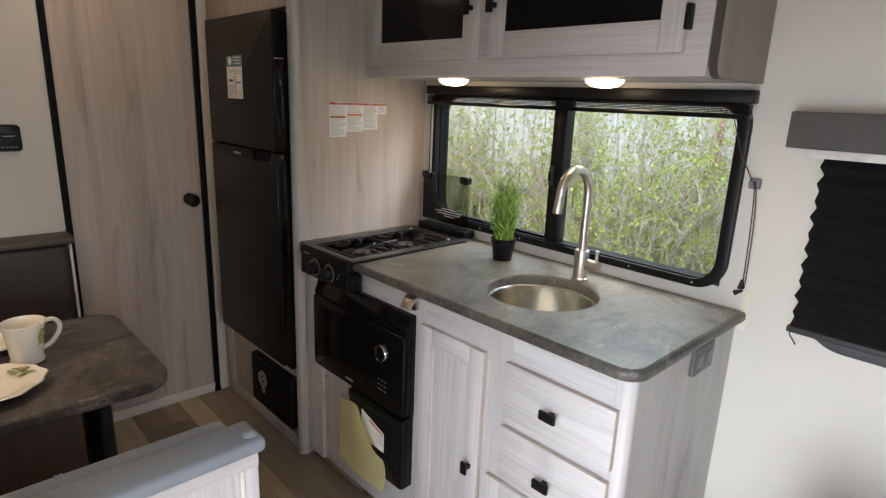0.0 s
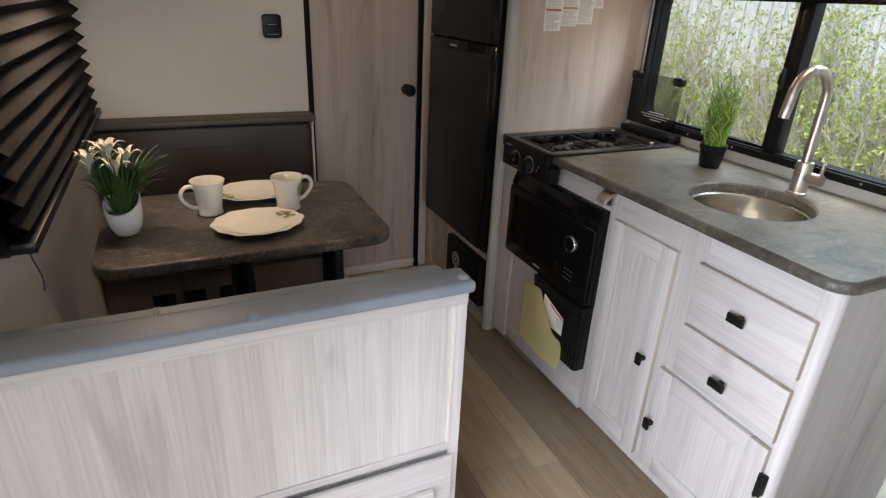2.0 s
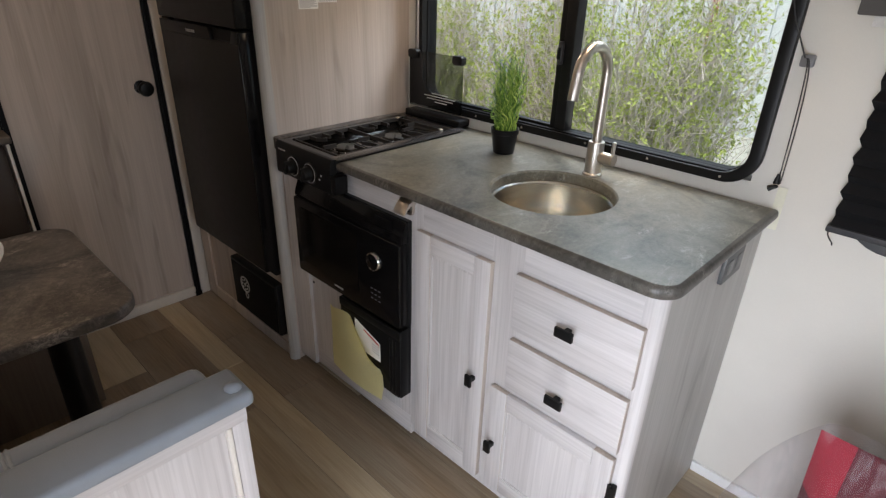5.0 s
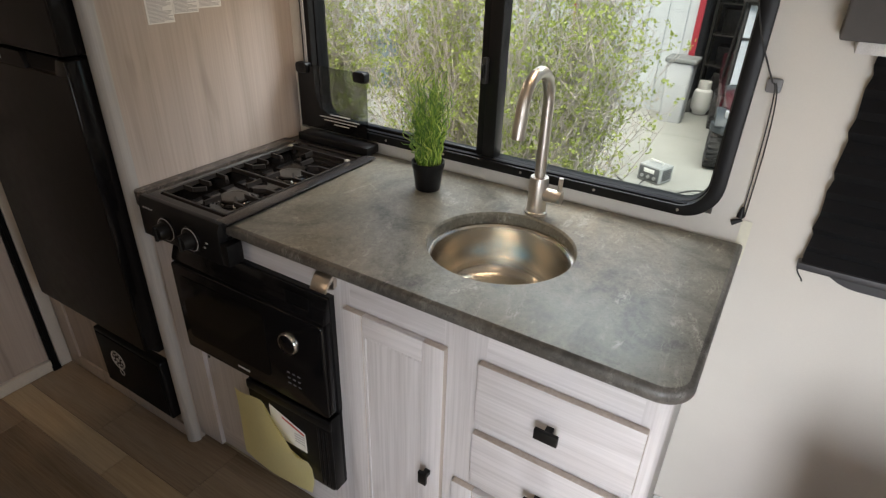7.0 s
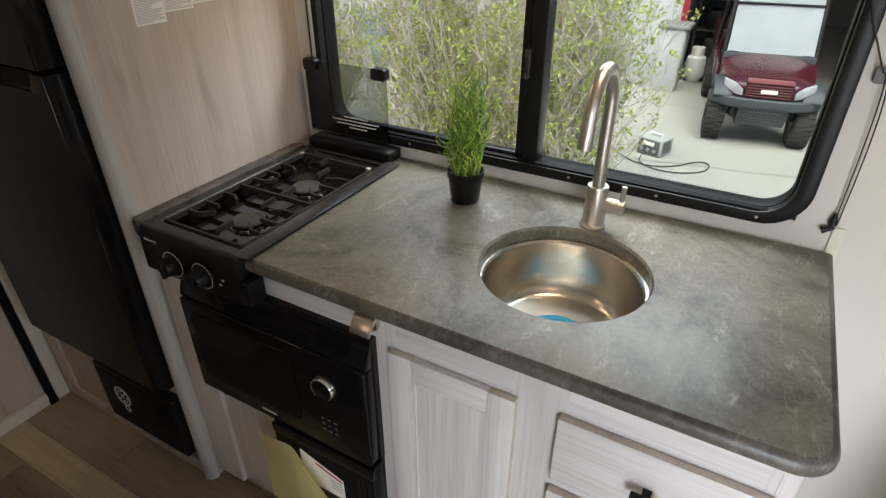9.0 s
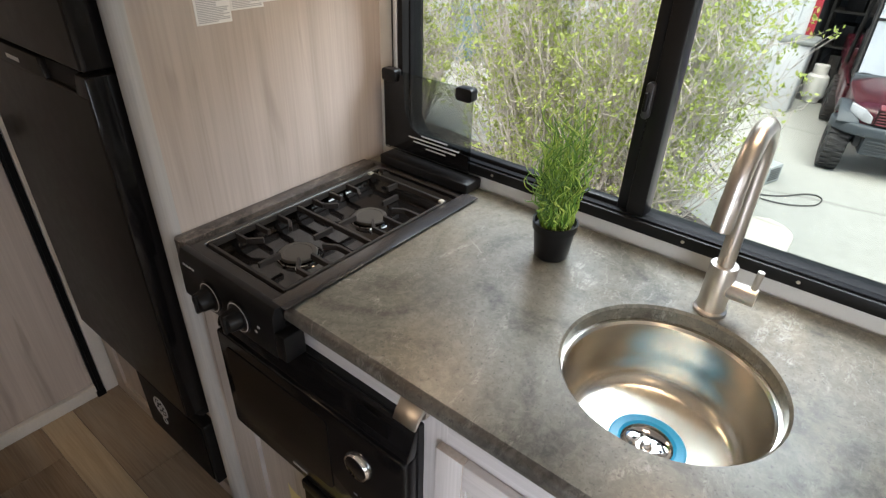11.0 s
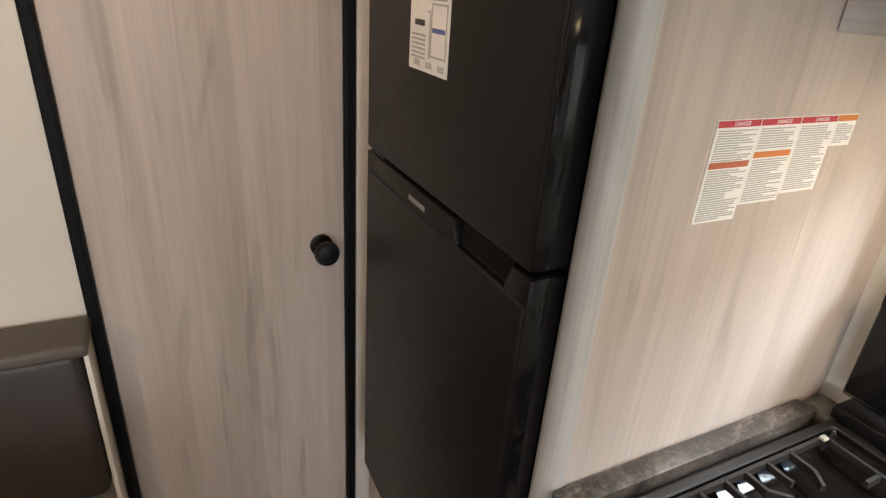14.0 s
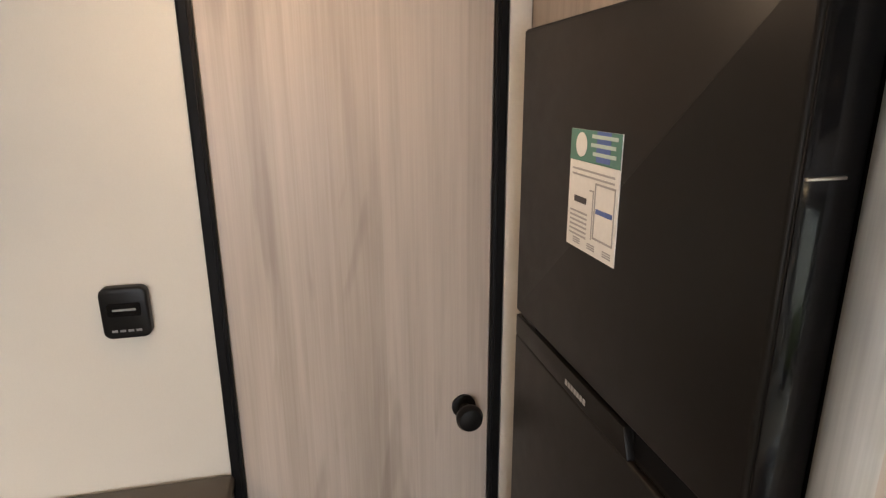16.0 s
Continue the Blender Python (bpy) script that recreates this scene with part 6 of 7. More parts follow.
def shrub(cx, cy, ry, rx, height, stems, seed, label):
    """A multi-stemmed spring shrub: arching stems, side twigs, sparse small leaves."""
    rg = random.Random(seed)
    ob = thing("shrub", (cx, cy, GROUND), label, "shrub", "spring shrubs")
    wood_bm, leaf_vs, leaf_fs = bmesh.new(), [], []
    twigs_v, twigs_f = [], []

    def thin(pts, r0, r1):
        up = Vector((0.3, 0.9, 0.1)).normalized()
        base = len(twigs_v)
        for i, p in enumerate(pts):
            d = (pts[min(i + 1, len(pts) - 1)] - pts[max(i - 1, 0)]).normalized()
            s = d.cross(up).normalized()
            t = d.cross(s)
            r = r0 + (r1 - r0) * i / (len(pts) - 1)
            for k in range(3):
                twigs_v.append(p + r * (math.cos(2.094 * k) * s + math.sin(2.094 * k) * t))
        for i in range(len(pts) - 1):
            for k in range(3):
                a, b = base + 3 * i + k, base + 3 * i + (k + 1) % 3
                twigs_f.append((a, b, b + 3, a + 3))

    def leaves(p, d, n):
        for _ in range(n):
            a = Vector((rg.gauss(0, 1), rg.gauss(0, 1), rg.gauss(0.35, 0.8))).normalized()
            s = rg.uniform(0.010, 0.022)
            o = p + Vector((rg.gauss(0, 0.012), rg.gauss(0, 0.012), rg.gauss(0, 0.012)))
            side = a.orthogonal().normalized()
            side = (side * math.cos(rg.uniform(0, 6.28)) + a.cross(side) * math.sin(rg.uniform(0, 6.28))).normalized()
            k = len(leaf_vs)
            leaf_vs.extend((o, o + a * s * 0.9 + side * s * 0.5, o + a * s * 2.0, o + a * s * 0.9 - side * s * 0.5))
            leaf_fs.append((k, k + 1, k + 2, k + 3))

    for i in range(stems):
        ang = rg.uniform(0, 6.283)
        q = math.sqrt(rg.random())
        root = Vector((cx + 0.55 * q * rx * math.cos(ang), cy + 0.55 * q * ry * math.sin(ang), GROUND + 0.02))
        out = rg.uniform(0.35, 1.0)
        h = height * rg.uniform(0.50, 1.0) * (1 - 0.45 * (q * out) ** 2)
        tip = Vector((cx + rx * (0.55 * q + 0.58 * out) * math.cos(ang + rg.gauss(0, 0.35)), cy + ry * (0.55 * q + 0.58 * out) * math.sin(ang + rg.gauss(0, 0.35)), GROUND + h))
        mid = root.lerp(tip, 0.45) + Vector((rg.gauss(0, 0.06), rg.gauss(0, 0.06), 0.12 * h))
        pts = [(1 - s) ** 2 * root + 2 * s * (1 - s) * mid + s * s * tip + Vector((rg.gauss(0, 0.012), rg.gauss(0, 0.012), 0)) for s in (k / 9 for k in range(10))]
        if i % 9 == 0:
            tube(pts, [0.0095 - 0.0008 * k for k in range(10)], 6, wood_bm)
        else:
            thin(pts, 0.0058, 0.0018)
        for s in range(2, 10):
            for _ in range(3):
                d = Vector((rg.gauss(0, 0.55), rg.gauss(0, 0.55), rg.uniform(0.2, 1.0))).normalized()
                ln = rg.uniform(0.10, 0.34)
                p0 = pts[s - 1].lerp(pts[s], rg.random())
                p1 = p0 + d * ln * 0.55 + Vector((rg.gauss(0, 0.02), rg.gauss(0, 0.02), 0))
                p2 = p0 + d * ln + Vector((0, 0, 0.03))
                thin([p0, p1, p2], 0.0030, 0.0012)
                if s > 2:
                    leaves(p1, d, rg.choice((0, 0, 1, 2)))
                    leaves(p2, d, rg.choice((3, 4, 6, 8)))
    part("trunk", wood_bm, BARK, ob)
    for nm, vs_, fs_, mat in (("twigs", twigs_v, twigs_f, BARK), ("crown", leaf_vs, leaf_fs, LEAVES)):
        me = bpy.data.meshes.new(nm)
        me.from_pydata([tuple(v - ORIGIN[ob.name]) for v in vs_], [], fs_)
        me.materials.append(mat)
        o = new(nm, me)
        o.parent = ob
        o["kind"] = "stuff"
        ORIGIN[o.name] = ORIGIN[ob.name]
    return ob


shrub(5.15, 3.05, 1.25, 0.75, 2.95, 350, 21, "tall loose shrub with grey twigs and fresh green leaves")
shrub(5.6, 5.85, 1.0, 0.8, 2.7, 260, 22, "loose shrub with pale twigs and few fresh leaves")
shrub(6.3, 8.6, 1.3, 0.8, 2.8, 170, 23, "far loose shrub with pale twigs and fresh leaves")

# ---- garage behind the yard ----
SIDING = plain("pale_siding", (0.44, 0.47, 0.49), 0.5, vary=0.05)
GX = 10.75
gar = thing("garage", (GX + 0.2, 5.5, GROUND), "pale metal-clad garage with a wide open bay", "building")
part("wall", box(GX, GX + 0.2, 2.53, 18.0, GROUND, 4.2), SIDING, gar)
part("wall", box(GX, GX + 0.2, -12.0, -4.4, GROUND, 4.2), SIDING, gar)
part("lintel", box(GX, GX + 0.2, -4.4, 2.53, 2.6, 4.2), SIDING, gar)
rib = bmesh.new()
box(GX - 0.028, GX, -0.02, 0.02, 0.0, 4.2 - GROUND, bm=rib)
first = None
for k in range(53):
    y = 2.70 + k * 0.29
    if first is None:
        bmesh.ops.translate(rib, verts=rib.verts, vec=(0, y, GROUND))
        first = part("rib", rib, SIDING, gar)
    else:
        o = new("rib", first.data)
        o.parent = gar
        o.location = (0, k * 0.29, 0)
RED_TRIM = plain("red_trim", (0.26, 0.018, 0.03), 0.45)
part("red_trim", box(GX - 0.05, GX, 2.45, 2.54, GROUND, 4.2), RED_TRIM, gar, "dark red corner trim")
part("red_trim", box(GX - 0.05, GX - 0.0285, 4.40, 4.50, GROUND, 4.2), RED_TRIM, gar, "dark red wall trim")
part("roof", box(GX - 0.5, 18.0, -12.5, 18.5, 4.2, 4.4), plain("roof_grey", (0.25, 0.26, 0.27), 0.6), gar)
# the open bay's shade is put into near-black wall and floor colours
INT = plain("bay_shade", (0.030, 0.031, 0.035), 0.8)
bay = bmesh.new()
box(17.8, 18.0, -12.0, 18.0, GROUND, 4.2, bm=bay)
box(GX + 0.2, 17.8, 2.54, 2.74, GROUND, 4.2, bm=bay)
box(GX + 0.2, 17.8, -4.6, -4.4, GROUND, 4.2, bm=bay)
part("bay_walls", bay, INT, gar, "bay interior with its shade in the colour")
part("bay_floor", box(GX + 0.25, 17.8, -4.4, 2.54, GROUND + 0.002, GROUND + 0.012), plain("shaded_bay_floor", (0.075, 0.073, 0.07), 0.7, vary=0.35, scale=12), gar, "bay floor with the bay's shade in its colour")

# dark stored things just inside the bay
for ry0, ry1, levels, seed in ((1.80, 2.44, 5, 2), (-0.9, 0.2, 4, 7)):
    rk = thing("storage_rack", (12.1, (ry0 + ry1) / 2, GROUND), "dark steel rack stacked with black boxes", "rack", "racks in the bay")
    for px in (11.9, 12.4):
        for py in (ry0, ry1):
            part("post", box(px - 0.02, px + 0.02, py - 0.02, py + 0.02, GROUND + 0.013, GROUND + 0.1 + 0.5 * levels), IRON, rk)
    rr_ = random.Random(seed)
    for k in range(levels):
        z = GROUND + 0.12 + 0.5 * k
        part("shelf", box(11.88, 12.42, ry0 + 0.021, ry1 - 0.021, z, z + 0.03), IRON, rk)
        y = ry0 + 0.04
        while y < ry1 - 0.2:
            w, h = rr_.uniform(0.14, 0.24), rr_.uniform(0.16, 0.40)
            part("box", box(11.92, 12.36, y, min(y + w, ry1 - 0.03), z + 0.031, z + 0.03 + h, 0.008), BLACK_M if rr_.random() < 0.7 else SATIN, rk)
            y += w + 0.03

# ---- utility vehicle ----
MAROON = plain("maroon_paint", (0.044, 0.006, 0.011), 0.22, vary=0.06)
RUBBER = plain("tyre_rubber", (0.022, 0.022, 0.023), 0.8, scale=40, relief=0.5)
PLAS = plain("utv_plastic", (0.034, 0.044, 0.054), 0.55)
ALLOY = plain("alloy", (0.55, 0.55, 0.56), 0.3, 0.9)
LIP = plain("pale_maroon", (0.15, 0.040, 0.050), 0.3)
utv = thing("utility_vehicle", (9.2, 1.24, GROUND), "maroon side-by-side utility vehicle parked before the garage", "vehicle")
U, GZ0 = 1.24, GROUND


def wheel(x, y, side):
    w = part("wheel", lathe([(0.10, -0.10), (0.24, -0.105), (0.275, -0.085), (0.285, -0.04), (0.285, 0.04), (0.275, 0.085), (0.24, 0.105), (0.10, 0.10)], (x, y, GZ0 + 0.285), 36, "y"), RUBBER, utv, "knobbly black tyre")
    part("rim", lathe([(0.0, 0.075), (0.05, 0.085), (0.06, 0.07), (0.13, 0.06), (0.155, 0.095), (0.165, 0.095), (0.165, -0.095), (0.0, -0.095)], (x, y, GZ0 + 0.285), 28, "y"), ALLOY, w)
    lug = bmesh.new()
    for k in range(28):
        a = 2 * math.pi * k / 28
        for dy in (-0.055, 0.055):
            c = Vector((x + 0.288 * math.cos(a + dy), y + dy, GZ0 + 0.285 + 0.288 * math.sin(a + dy)))
            t, nr = Vector((-math.sin(a), 0, math.cos(a))), Vector((math.cos(a), 0, math.sin(a)))
            own = bmesh.new()
            bmesh.ops.create_cube(own, size=1.0, matrix=Matrix.Translation(c) @ Matrix((t, (0, 1, 0), nr)).transposed().to_4x4() @ Matrix.Diagonal((0.032, 0.085, 0.018, 1)))
            merged(lug, own)
    part("tread", lug, RUBBER, w)


for x in (8.48, 10.35):
    for y in (U + 0.47, U - 0.47):
        wheel(x, y, 1 if y > U else -1)
part("chassis", box(8.35, 10.7, U - 0.32, U + 0.32, GZ0 + 0.30, GZ0 + 0.46, 0.02), PLAS, utv)
def loft(stations, n=12):
    """A shell over stations (x, half width, side z, top z, crown): an arched section at each."""
    bm = bmesh.new()
    rows = []
    for x, hw, zs, zt, crown in stations:
        row = [bm.verts.new((x, U - hw, zs))]
        for i in range(n + 1):
            a = 2 * i / n - 1
            row.append(bm.verts.new((x - 0.05 * a * a * (zt - zs), U + hw * a, zt + crown * (1 - a * a) - 0.035 * abs(a) ** 5)))
        row.append(bm.verts.new((x, U + hw, zs)))
        rows.append(row)
    for r0, r1 in zip(rows, rows[1:]):
        for i in range(len(r0) - 1):
            bm.faces.new((r0[i], r0[i + 1], r1[i + 1], r1[i]))
    for r0 in (rows[0], rows[-1]):
        bm.faces.new(r0)
    return bm


part("hood", loft([(8.12, 0.25, GZ0 + 0.62, GZ0 + 0.735, 0.015), (8.17, 0.36, GZ0 + 0.60, GZ0 + 0.775, 0.02), (8.30, 0.45, GZ0 + 0.60, GZ0 + 0.815, 0.03), (8.55, 0.49, GZ0 + 0.62, GZ0 + 0.865, 0.04), (8.82, 0.50, GZ0 + 0.64, GZ0 + 0.905, 0.04)]), MAROON, utv)
part("hood_scoop", slab("y", U - 0.235, U + 0.235, [(8.095, GZ0 + 0.770), (8.078, GZ0 + 0.785), (8.13, GZ0 + 0.802), (8.19, GZ0 + 0.812), (8.20, GZ0 + 0.77)], 0.006), LIP, utv, "paler lip over the grille")
part("cowl", box(8.82, 8.99, U - 0.50, U + 0.50, GZ0 + 0.80, GZ0 + 0.945, 0.02), PLAS, utv)
for s in (1, -1):
    part("cowl_vent", box(8.85, 8.93, U + s * 0.40 - 0.05, U + s * 0.40 + 0.05, GZ0 + 0.9455, GZ0 + 0.953, 0.002), BLACK, utv)
part("bumper", slab("z", GZ0 + 0.485, GZ0 + 0.605, [(8.075, U - 0.28), (8.075, U + 0.28), (8.14, U + 0.45), (8.28, U + 0.58), (8.42, U + 0.60), (8.42, U - 0.60), (8.28, U - 0.58), (8.14, U - 0.45)], 0.028, 3), PLAS, utv, "blue-grey plastic bumper")
for s in (1, -1):
    part("fender", slab("y", U + s * 0.36 - 0.2 * (s < 0), U + s * 0.36 + 0.2 * (s > 0), [(8.14, GZ0 + 0.60), (8.22, GZ0 + 0.70), (8.40, GZ0 + 0.76), (8.62, GZ0 + 0.72), (8.80, GZ0 + 0.56), (8.74, GZ0 + 0.54), (8.60, GZ0 + 0.64), (8.40, GZ0 + 0.68), (8.26, GZ0 + 0.64), (8.18, GZ0 + 0.56)], 0.01), PLAS, utv)
    hl = slab("x", 8.108, 8.20, [(U + s * 0.47, GZ0 + 0.775), (U + s * 0.34, GZ0 + 0.750), (U + s * 0.265, GZ0 + 0.695), (U + s * 0.262, GZ0 + 0.625), (U + s * 0.34, GZ0 + 0.630), (U + s * 0.47, GZ0 + 0.69)], 0.012)
    for v in hl.verts:
        v.co.x += 0.62 * max(0.0, abs(v.co.y - U) - 0.25) - 0.025
    part("headlight", hl, plain("headlight_lens", (0.33, 0.35, 0.38), 0.1, vary=0.3, scale=60), utv, "clear white headlight")
part("grille", box(8.092, 8.15, U - 0.24, U + 0.24, GZ0 + 0.615, GZ0 + 0.785, 0.01), BLACK, utv)
for k in range(5):
    part("grille_bar", box(8.080, 8.096, U - 0.228, U + 0.228, GZ0 + 0.630 + k * 0.029, GZ0 + 0.641 + k * 0.029, 0.003), LIP, utv)
part("badge", box(8.070, 8.082, U - 0.085, U + 0.085, GZ0 + 0.672, GZ0 + 0.714, 0.004), WHITE, utv, "plain pale badge")
part("skid_plate", slab("y", U - 0.26, U + 0.26, [(8.10, GZ0 + 0.49), (8.2, GZ0 + 0.27), (8.5, GZ0 + 0.24), (8.5, GZ0 + 0.49)], 0.02), PLAS, utv)
for k in range(5):
    part("skid_rib", tube([(8.118 + k * 0.019, U - 0.23, GZ0 + 0.445 - k * 0.038), (8.118 + k * 0.019, U + 0.23, GZ0 + 0.445 - k * 0.038)], 0.009, 8), PLAS, utv)
for s in (1, -1):
    part("a_arm", tube([(8.45, U + s * 0.25, GZ0 + 0.36), (8.48, U + s * 0.40, GZ0 + 0.29)], 0.022, 10), BLACK, utv)
    part("spring", tube([(8.42, U + s * 0.30, GZ0 + 0.55), (8.46, U + s * 0.37, GZ0 + 0.34)], 0.032, 12), PLAS, utv)
    part("front_post", tube([(8.88, U + s * 0.50, GZ0 + 0.9), (9.28, U + s * 0.47, GZ0 + 1.88)], 0.026, 10), BLACK, utv)
    part("rear_post", tube([(10.15, U + s * 0.52, GZ0 + 0.8), (10.12, U + s * 0.47, GZ0 + 1.88)], 0.026, 10), BLACK, utv)
    part("side_panel", box(8.95, 10.7, U + s * 0.5 - 0.03, U + s * 0.5 + 0.03, GZ0 + 0.46, GZ0 + 0.78, 0.02), MAROON, utv)
ws = bmesh.new()
v4 = [ws.verts.new(p) for p in ((8.87, U - 0.47, GZ0 + 0.93), (8.87, U + 0.47, GZ0 + 0.93), (9.25, U + 0.45, GZ0 + 1.84), (9.25, U - 0.45, GZ0 + 1.84))]
ws.faces.new(v4)
bmesh.ops.solidify(ws, geom=ws.faces[:], thickness=0.008)
# the sky's reflection is put into the screen's opaque pale colour
part("windscreen", ws, plain("sky_tinted_windscreen", (0.55, 0.60, 0.66), 0.12, vary=0.1), utv, "windscreen with the sky's reflection in its colour")
part("windscreen_bar", tube([(9.08, U - 0.465, GZ0 + 1.47), (9.08, U + 0.465, GZ0 + 1.47)], 0.014, 8), BLACK, utv)
part("roof", box(9.15, 10.3, U - 0.53, U + 0.53, GZ0 + 1.86, GZ0 + 1.91, 0.02), BLACK, utv)
part("seat", box(9.6, 10.05, U - 0.45, U + 0.45, GZ0 + 0.60, GZ0 + 0.78, 0.04), BLACK, utv)
part("seat_back", box(9.98, 10.1, U - 0.45, U + 0.45, GZ0 + 0.76, GZ0 + 1.25, 0.04), BLACK, utv)
part("cargo_bed", box(10.15, 11.2, U - 0.55, U + 0.55, GZ0 + 0.70, GZ0 + 0.98, 0.02), MAROON, utv)

utv.location = (9.203, 1.252, GROUND)
utv.rotation_euler = (0, 0, radians(8))

# ---- small things in the yard ----
ch = thing("battery_charger", (7.3, 2.03, GROUND), "grey metal battery charger with a black cable", "charger")
CHG = plain("charger_grey", (0.36, 0.38, 0.38), 0.45)
part("case", box(7.14, 7.40, 1.87, 2.17, GROUND + 0.01, GROUND + 0.20, 0.012), CHG, ch)
part("front_plate", box(7.132, 7.141, 1.89, 2.15, GROUND + 0.025, GROUND + 0.185, 0.002), plain("charger_face", (0.09, 0.095, 0.1), 0.5), ch)
for yy in (1.94, 2.02, 2.10):
    part("dial", lathe([(0.022, 0.0), (0.02, -0.012), (0.0, -0.013)], (7.132, yy, GROUND + 0.07), 16, "x"), ALLOY, ch)
part("meter", box(7.126, 7.1325, 1.95, 2.09, GROUND + 0.12, GROUND + 0.165, 0.002), SHEET_W, ch)
part("handle", tube([(7.27, 1.94, GROUND + 0.20), (7.27, 1.94, GROUND + 0.235), (7.27, 2.10, GROUND + 0.235), (7.27, 2.10, GROUND + 0.20)], 0.009, 8), WHITE, ch)
ch.location, ch.rotation_euler = (7.52, 2.10, GROUND), (0, 0, radians(-20))
for k in range(6):
    part("louvre", box(7.18, 7.36, 1.866, 1.871, GROUND + 0.045 + k * 0.023, GROUND + 0.055 + k * 0.023), BLACK, ch)
loop = bezier((7.12, 2.15, GROUND + 0.05), (6.7, 2.35, GROUND + 0.01), (6.6, 1.75, GROUND + 0.012), (6.95, 1.50, GROUND + 0.012), 14)
loop += bezier((6.95, 1.50, GROUND + 0.012), (7.2, 1.40, GROUND + 0.012), (7.35, 1.55, GROUND + 0.012), (7.0, 1.75, GROUND + 0.012), 10)[1:]
loop += bezier((7.0, 1.75, GROUND + 0.012), (6.6, 2.1, GROUND + 0.012), (6.9, 2.5, GROUND + 0.012), (7.6, 2.75, GROUND + 0.012), 12)[1:]
for p in loop:
    p.x += 0.22
solid("power_cable", tube(loop, 0.007, 8), plain("cable_grey", (0.05, 0.05, 0.05), 0.7), "black cable looped on the concrete", "cable")

tb = thing("waste_bin", (10.32, 2.52, GROUND), "grey plastic waste bin with a dark lid", "bin")
BING = plain("bin_grey", (0.40, 0.42, 0.44), 0.55)
bb = slab("z", GROUND, GROUND + 0.90, rrect(10.13, 10.50, 2.33, 2.72, 0.05, 5), 0.01)
for v in bb.verts:
    k = 0.86 + 0.14 * (v.co.z - GROUND) / 0.90
    v.co.x, v.co.y = 10.315 + (v.co.x - 10.315) * k, 2.525 + (v.co.y - 2.525) * k
part("body", bb, BING, tb)
part("lid", slab("z", GROUND + 0.902, GROUND + 0.975, rrect(10.10, 10.53, 2.29, 2.76, 0.05, 5), 0.025, 3), plain("bin_lid", (0.16, 0.17, 0.17), 0.55), tb)

PT = (11.0, 2.22, GROUND + 0.012)
pt = thing("propane_tank", PT, "white steel propane bottle with a collar", "gas bottle")
part("bottle", lathe([(0.0, 0.03), (0.11, 0.03), (0.15, 0.08), (0.155, 0.12), (0.155, 0.30), (0.14, 0.37), (0.08, 0.41), (0.0, 0.42)], PT, 28), WHITE, pt)
part("foot_ring", lathe([(0.11, 0.0), (0.11, 0.05), (0.105, 0.05), (0.105, 0.0)], PT, 24), WHITE, pt)
part("collar", lathe([(0.10, 0.39), (0.10, 0.52), (0.095, 0.52), (0.095, 0.39)], PT, 24), WHITE, pt)

br = thing("plastic_barrel", (9.4, 7.45, GROUND), "blue-grey plastic barrel with a lid", "barrel")
part("body", lathe([(0.0, 0.0), (0.30, 0.0), (0.33, 0.05), (0.35, 0.30), (0.36, 0.55), (0.34, 0.78), (0.32, 0.80), (0.0, 0.80)], (9.4, 7.45, GROUND), 32), plain("barrel_blue", (0.16, 0.22, 0.25), 0.6), br)
part("lid", lathe([(0.0, 0.801), (0.36, 0.801), (0.36, 0.85), (0.20, 0.90), (0.05, 0.91), (0.05, 0.96), (0.0, 0.97)], (9.4, 7.45, GROUND), 32), plain("barrel_lid", (0.13, 0.17, 0.19), 0.6), br)
BLUE = plain("blue_paint", (0.02, 0.05, 0.30), 0.4)
qb = thing("quad_bike", (9.3, -0.1, GROUND), "blue quad bike with black tyres beside the vehicle", "vehicle")
for wx, wy in ((8.92, 0.18), (8.92, -0.62), (10.0, 0.18), (10.0, -0.62)):
    w = part("wheel", lathe([(0.09, -0.09), (0.22, -0.10), (0.255, -0.07), (0.26, 0.0), (0.255, 0.07), (0.22, 0.10), (0.09, 0.09)], (wx, wy, GROUND + 0.26), 28, "y"), RUBBER, qb, "black tyre")
    part("rim", lathe([(0.0, -0.06), (0.12, -0.085), (0.14, -0.085), (0.14, 0.085), (0.12, 0.085), (0.0, 0.06)], (wx, wy, GROUND + 0.26), 24, "y"), ALLOY, w)
part("frame", box(8.85, 10.1, -0.40, -0.04, GROUND + 0.24, GROUND + 0.50, 0.04), BLACK, qb)
part("front_fender", slab("y", -0.74, 0.30, [(8.66, GROUND + 0.52), (8.74, GROUND + 0.62), (8.95, GROUND + 0.68), (9.22, GROUND + 0.64), (9.22, GROUND + 0.58), (8.80, GROUND + 0.56)], 0.012), BLUE, qb)
part("rear_fender", slab("y", -0.74, 0.30, [(9.70, GROUND + 0.60), (9.95, GROUND + 0.68), (10.25, GROUND + 0.62), (10.25, GROUND + 0.56), (9.72, GROUND + 0.55)], 0.012), BLUE, qb)
part("seat", box(9.25, 9.95, -0.36, -0.08, GROUND + 0.52, GROUND + 0.74, 0.05, 3), BLACK, qb)
part("handlebar", tube([(9.12, -0.56, GROUND + 0.92), (9.05, -0.22, GROUND + 0.86), (9.12, 0.12, GROUND + 0.92)], 0.014, 8), BLACK, qb)
part("steering_post", tube([(9.05, -0.22, GROUND + 0.62), (9.05, -0.22, GROUND + 0.86)], 0.02, 8), BLACK, qb)

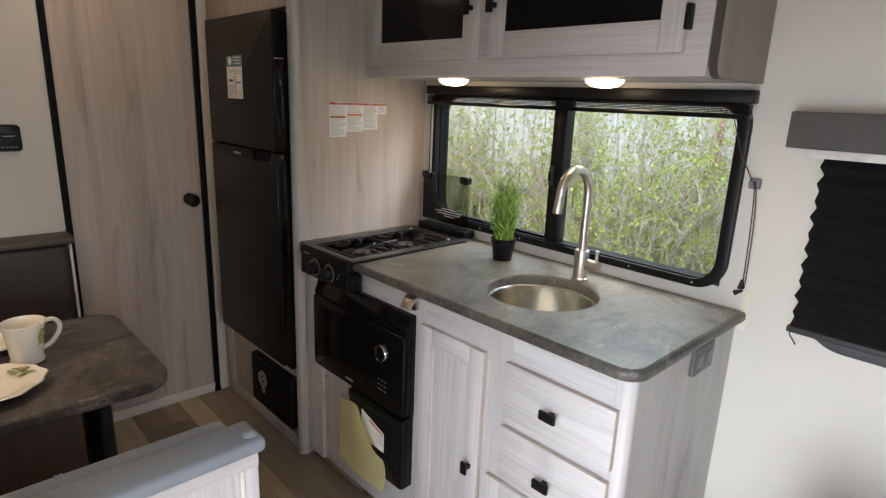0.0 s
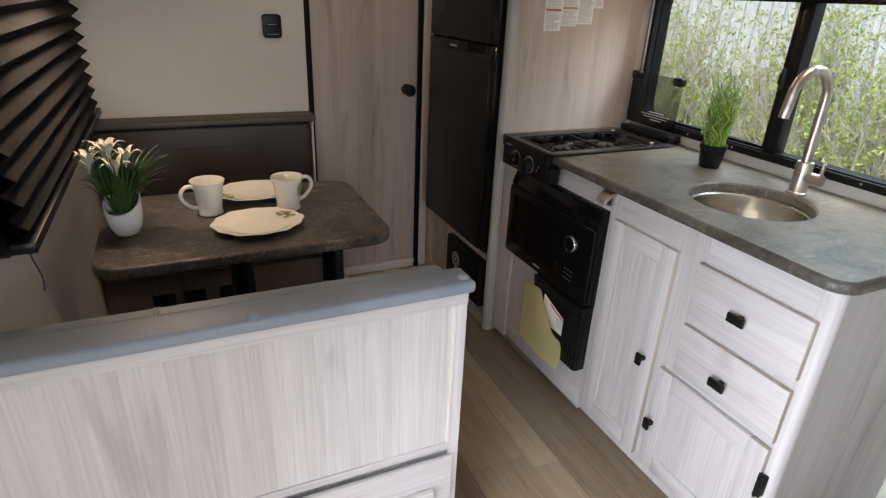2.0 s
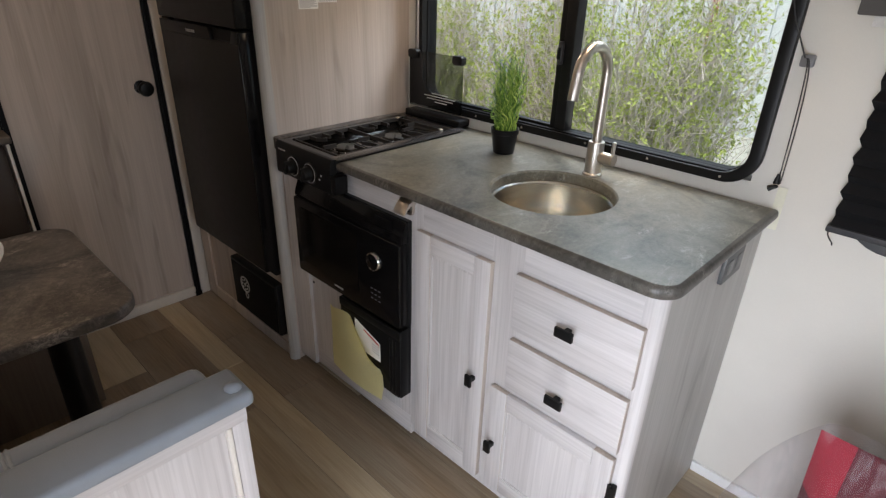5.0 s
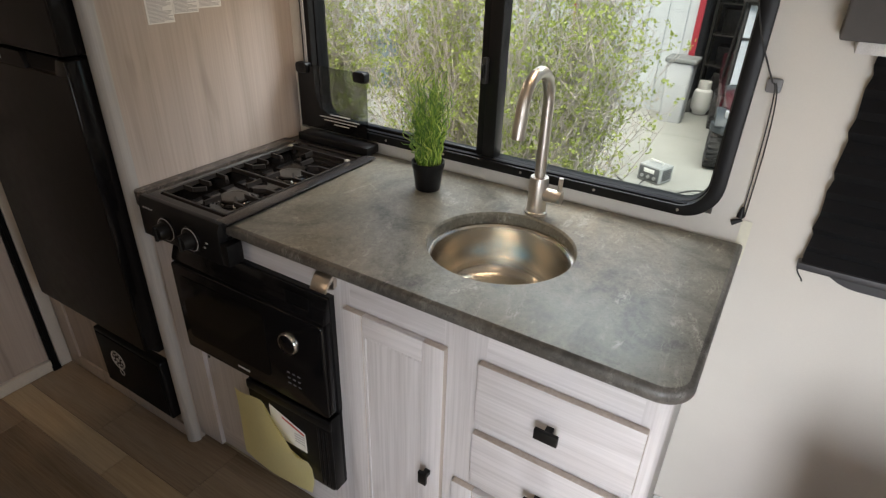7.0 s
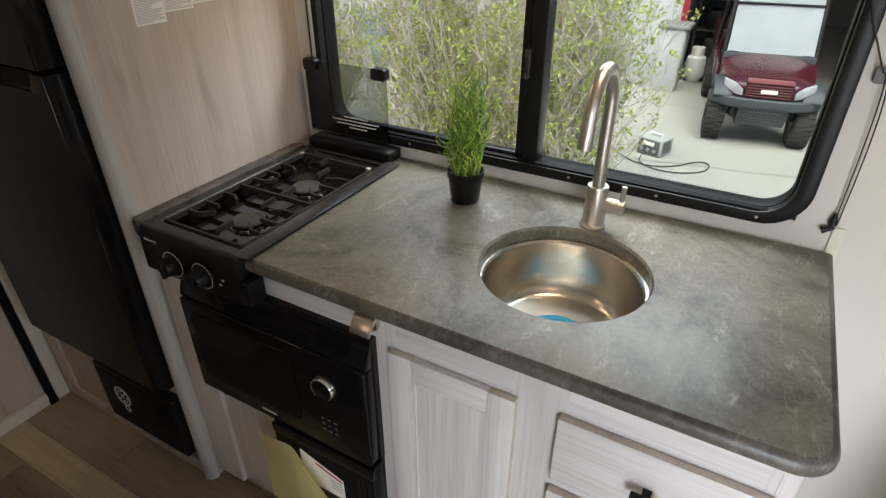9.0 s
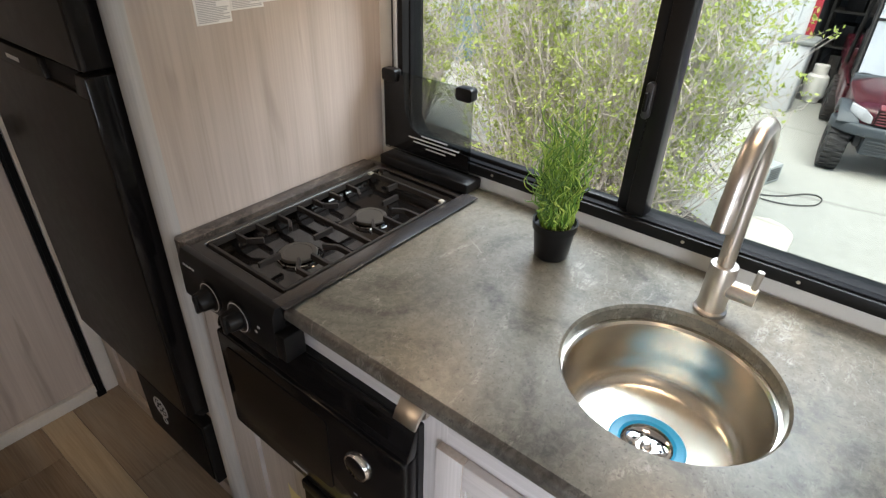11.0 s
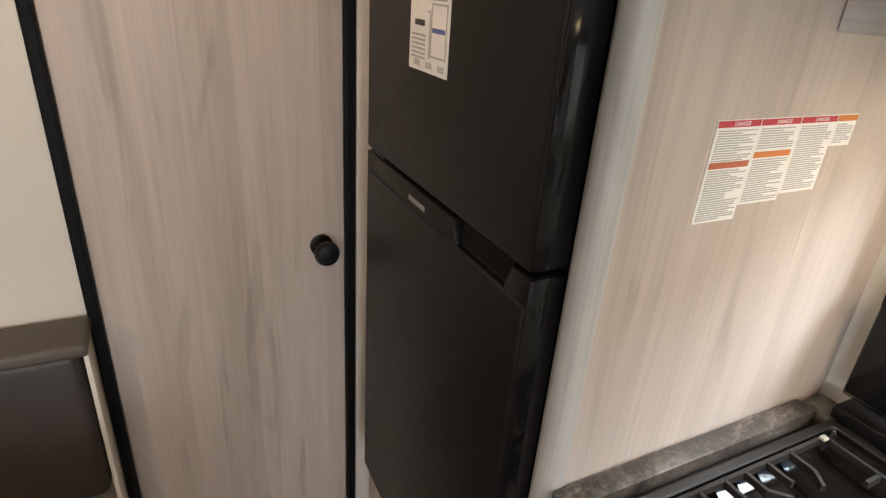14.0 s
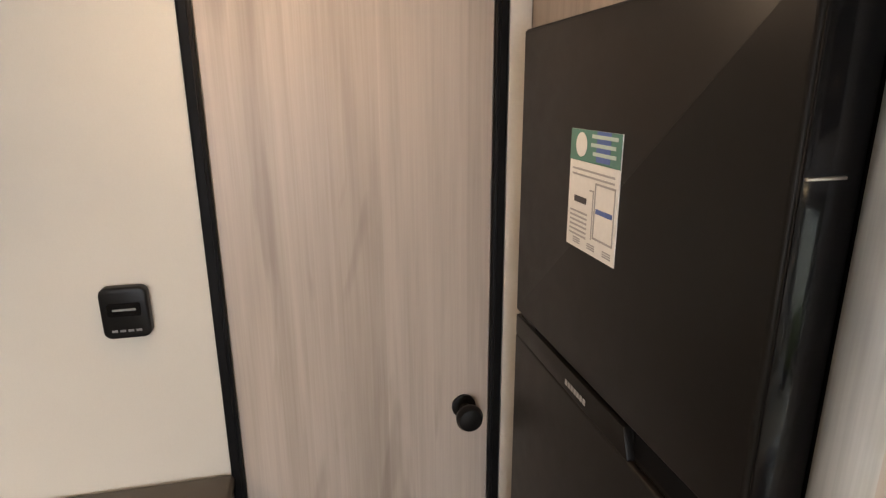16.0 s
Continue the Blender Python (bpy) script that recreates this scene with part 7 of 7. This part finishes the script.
# ---- vinyl planks, each its own piece on the floor ----
m_, n_, l_, b_ = base_mat("vinyl_plank", 0.36)
inf = n_.new("ShaderNodeObjectInfo")
tone = ramp(n_, l_, inf.outputs["Random"], [(0.0, (0.204, 0.138, 0.074)), (0.2, (0.288, 0.204, 0.118)), (0.28, (0.648, 0.528, 0.336)), (0.5, (0.360, 0.258, 0.150)), (0.58, (0.792, 0.696, 0.528)), (0.78, (0.576, 0.468, 0.312)), (0.86, (0.204, 0.134, 0.074)), (1.0, (0.432, 0.318, 0.192))])
gv = mapped(n_, l_, (26, 1.3, 1), 9)
gf = noise_tex(n_, l_, gv, 1.0, 6, 0.62, 1.0)
gp_ = noise_tex(n_, l_, mapped(n_, l_, (220, 7, 1), 9), 1.0, 3)
big = noise_tex(n_, l_, mapped(n_, l_, (5, 1.0, 1), 9), 1.0, 3, 0.5, 0.8)
col = mixed(n_, l_, ramp(n_, l_, gf, [(0.32, (0.75, 0.75, 0.75)), (0.62, (0.0, 0.0, 0.0))]), tone, mixed(n_, l_, 1.0, tone, (0.62, 0.58, 0.55), "MULTIPLY"))
col = mixed(n_, l_, ramp(n_, l_, big, [(0.4, (0, 0, 0)), (0.7, (0.6, 0.6, 0.6))]), col, mixed(n_, l_, 0.6, col, (0.40, 0.37, 0.31)))
col = mixed(n_, l_, 0.18, col, ramp(n_, l_, gp_, [(0.35, (0.12, 0.09, 0.07)), (0.6, (0.38, 0.34, 0.28))]))
l_.new(col, b_.inputs["Base Color"])
rough_by(n_, l_, b_, gf, 0.30, 0.46)
bump(n_, l_, b_, gp_, 0.15, 0.0008)
PLANK = m_
rng = random.Random(14)
meshes = {}


def plank_mesh(w, length):
    key = (round(w, 3), round(length, 3))
    if key not in meshes:
        bm = bmesh.new()
        e, t = 0.0009, 0.005
        lo = [bm.verts.new(p) for p in ((0.0004, 0.0004, -t), (w - 0.0004, 0.0004, -t), (w - 0.0004, length - 0.0004, -t), (0.0004, length - 0.0004, -t))]
        md = [bm.verts.new((p.co.x, p.co.y, -e)) for p in lo]
        hi = [bm.verts.new((p.co.x + (e if p.co.x < w / 2 else -e), p.co.y + (e if p.co.y < length / 2 else -e), 0.0)) for p in lo]
        for a, b in ((lo, md), (md, hi)):
            for i in range(4):
                bm.faces.new((a[i], a[(i + 1) % 4], b[(i + 1) % 4], b[i]))
        bm.faces.new(hi)
        me = bpy.data.meshes.new("plank")
        bm.to_mesh(me)
        bm.free()
        me.materials.append(PLANK)
        meshes[key] = me
    return meshes[key]


SEAMS = [0.0, 0.015, 0.215, 0.31, 0.51, 0.71, 0.805, 1.005, 1.205, 1.30, 1.50, 1.70, 1.795, 1.995, XW]
JOINTS = {1.205: [0.62, 1.53, 2.46], 1.30: [0.55, 1.36, 2.175, 2.64]}
for xa, xb in zip(SEAMS, SEAMS[1:]):
    cuts = JOINTS.get(xa)
    if cuts is None:
        cuts, y = [], YR + rng.uniform(0.2, 0.9)
        while y < YD - 0.15:
            cuts.append(round(y, 2))
            y += rng.uniform(0.55, 1.1)
    ys = [YR, *cuts, YD]
    for ya, yb in zip(ys, ys[1:]):
        o = new("plank", plank_mesh(xb - xa, yb - ya))
        o.location = (xa - floor.location.x, ya - floor.location.y, -floor.location.z)
        o.parent = floor
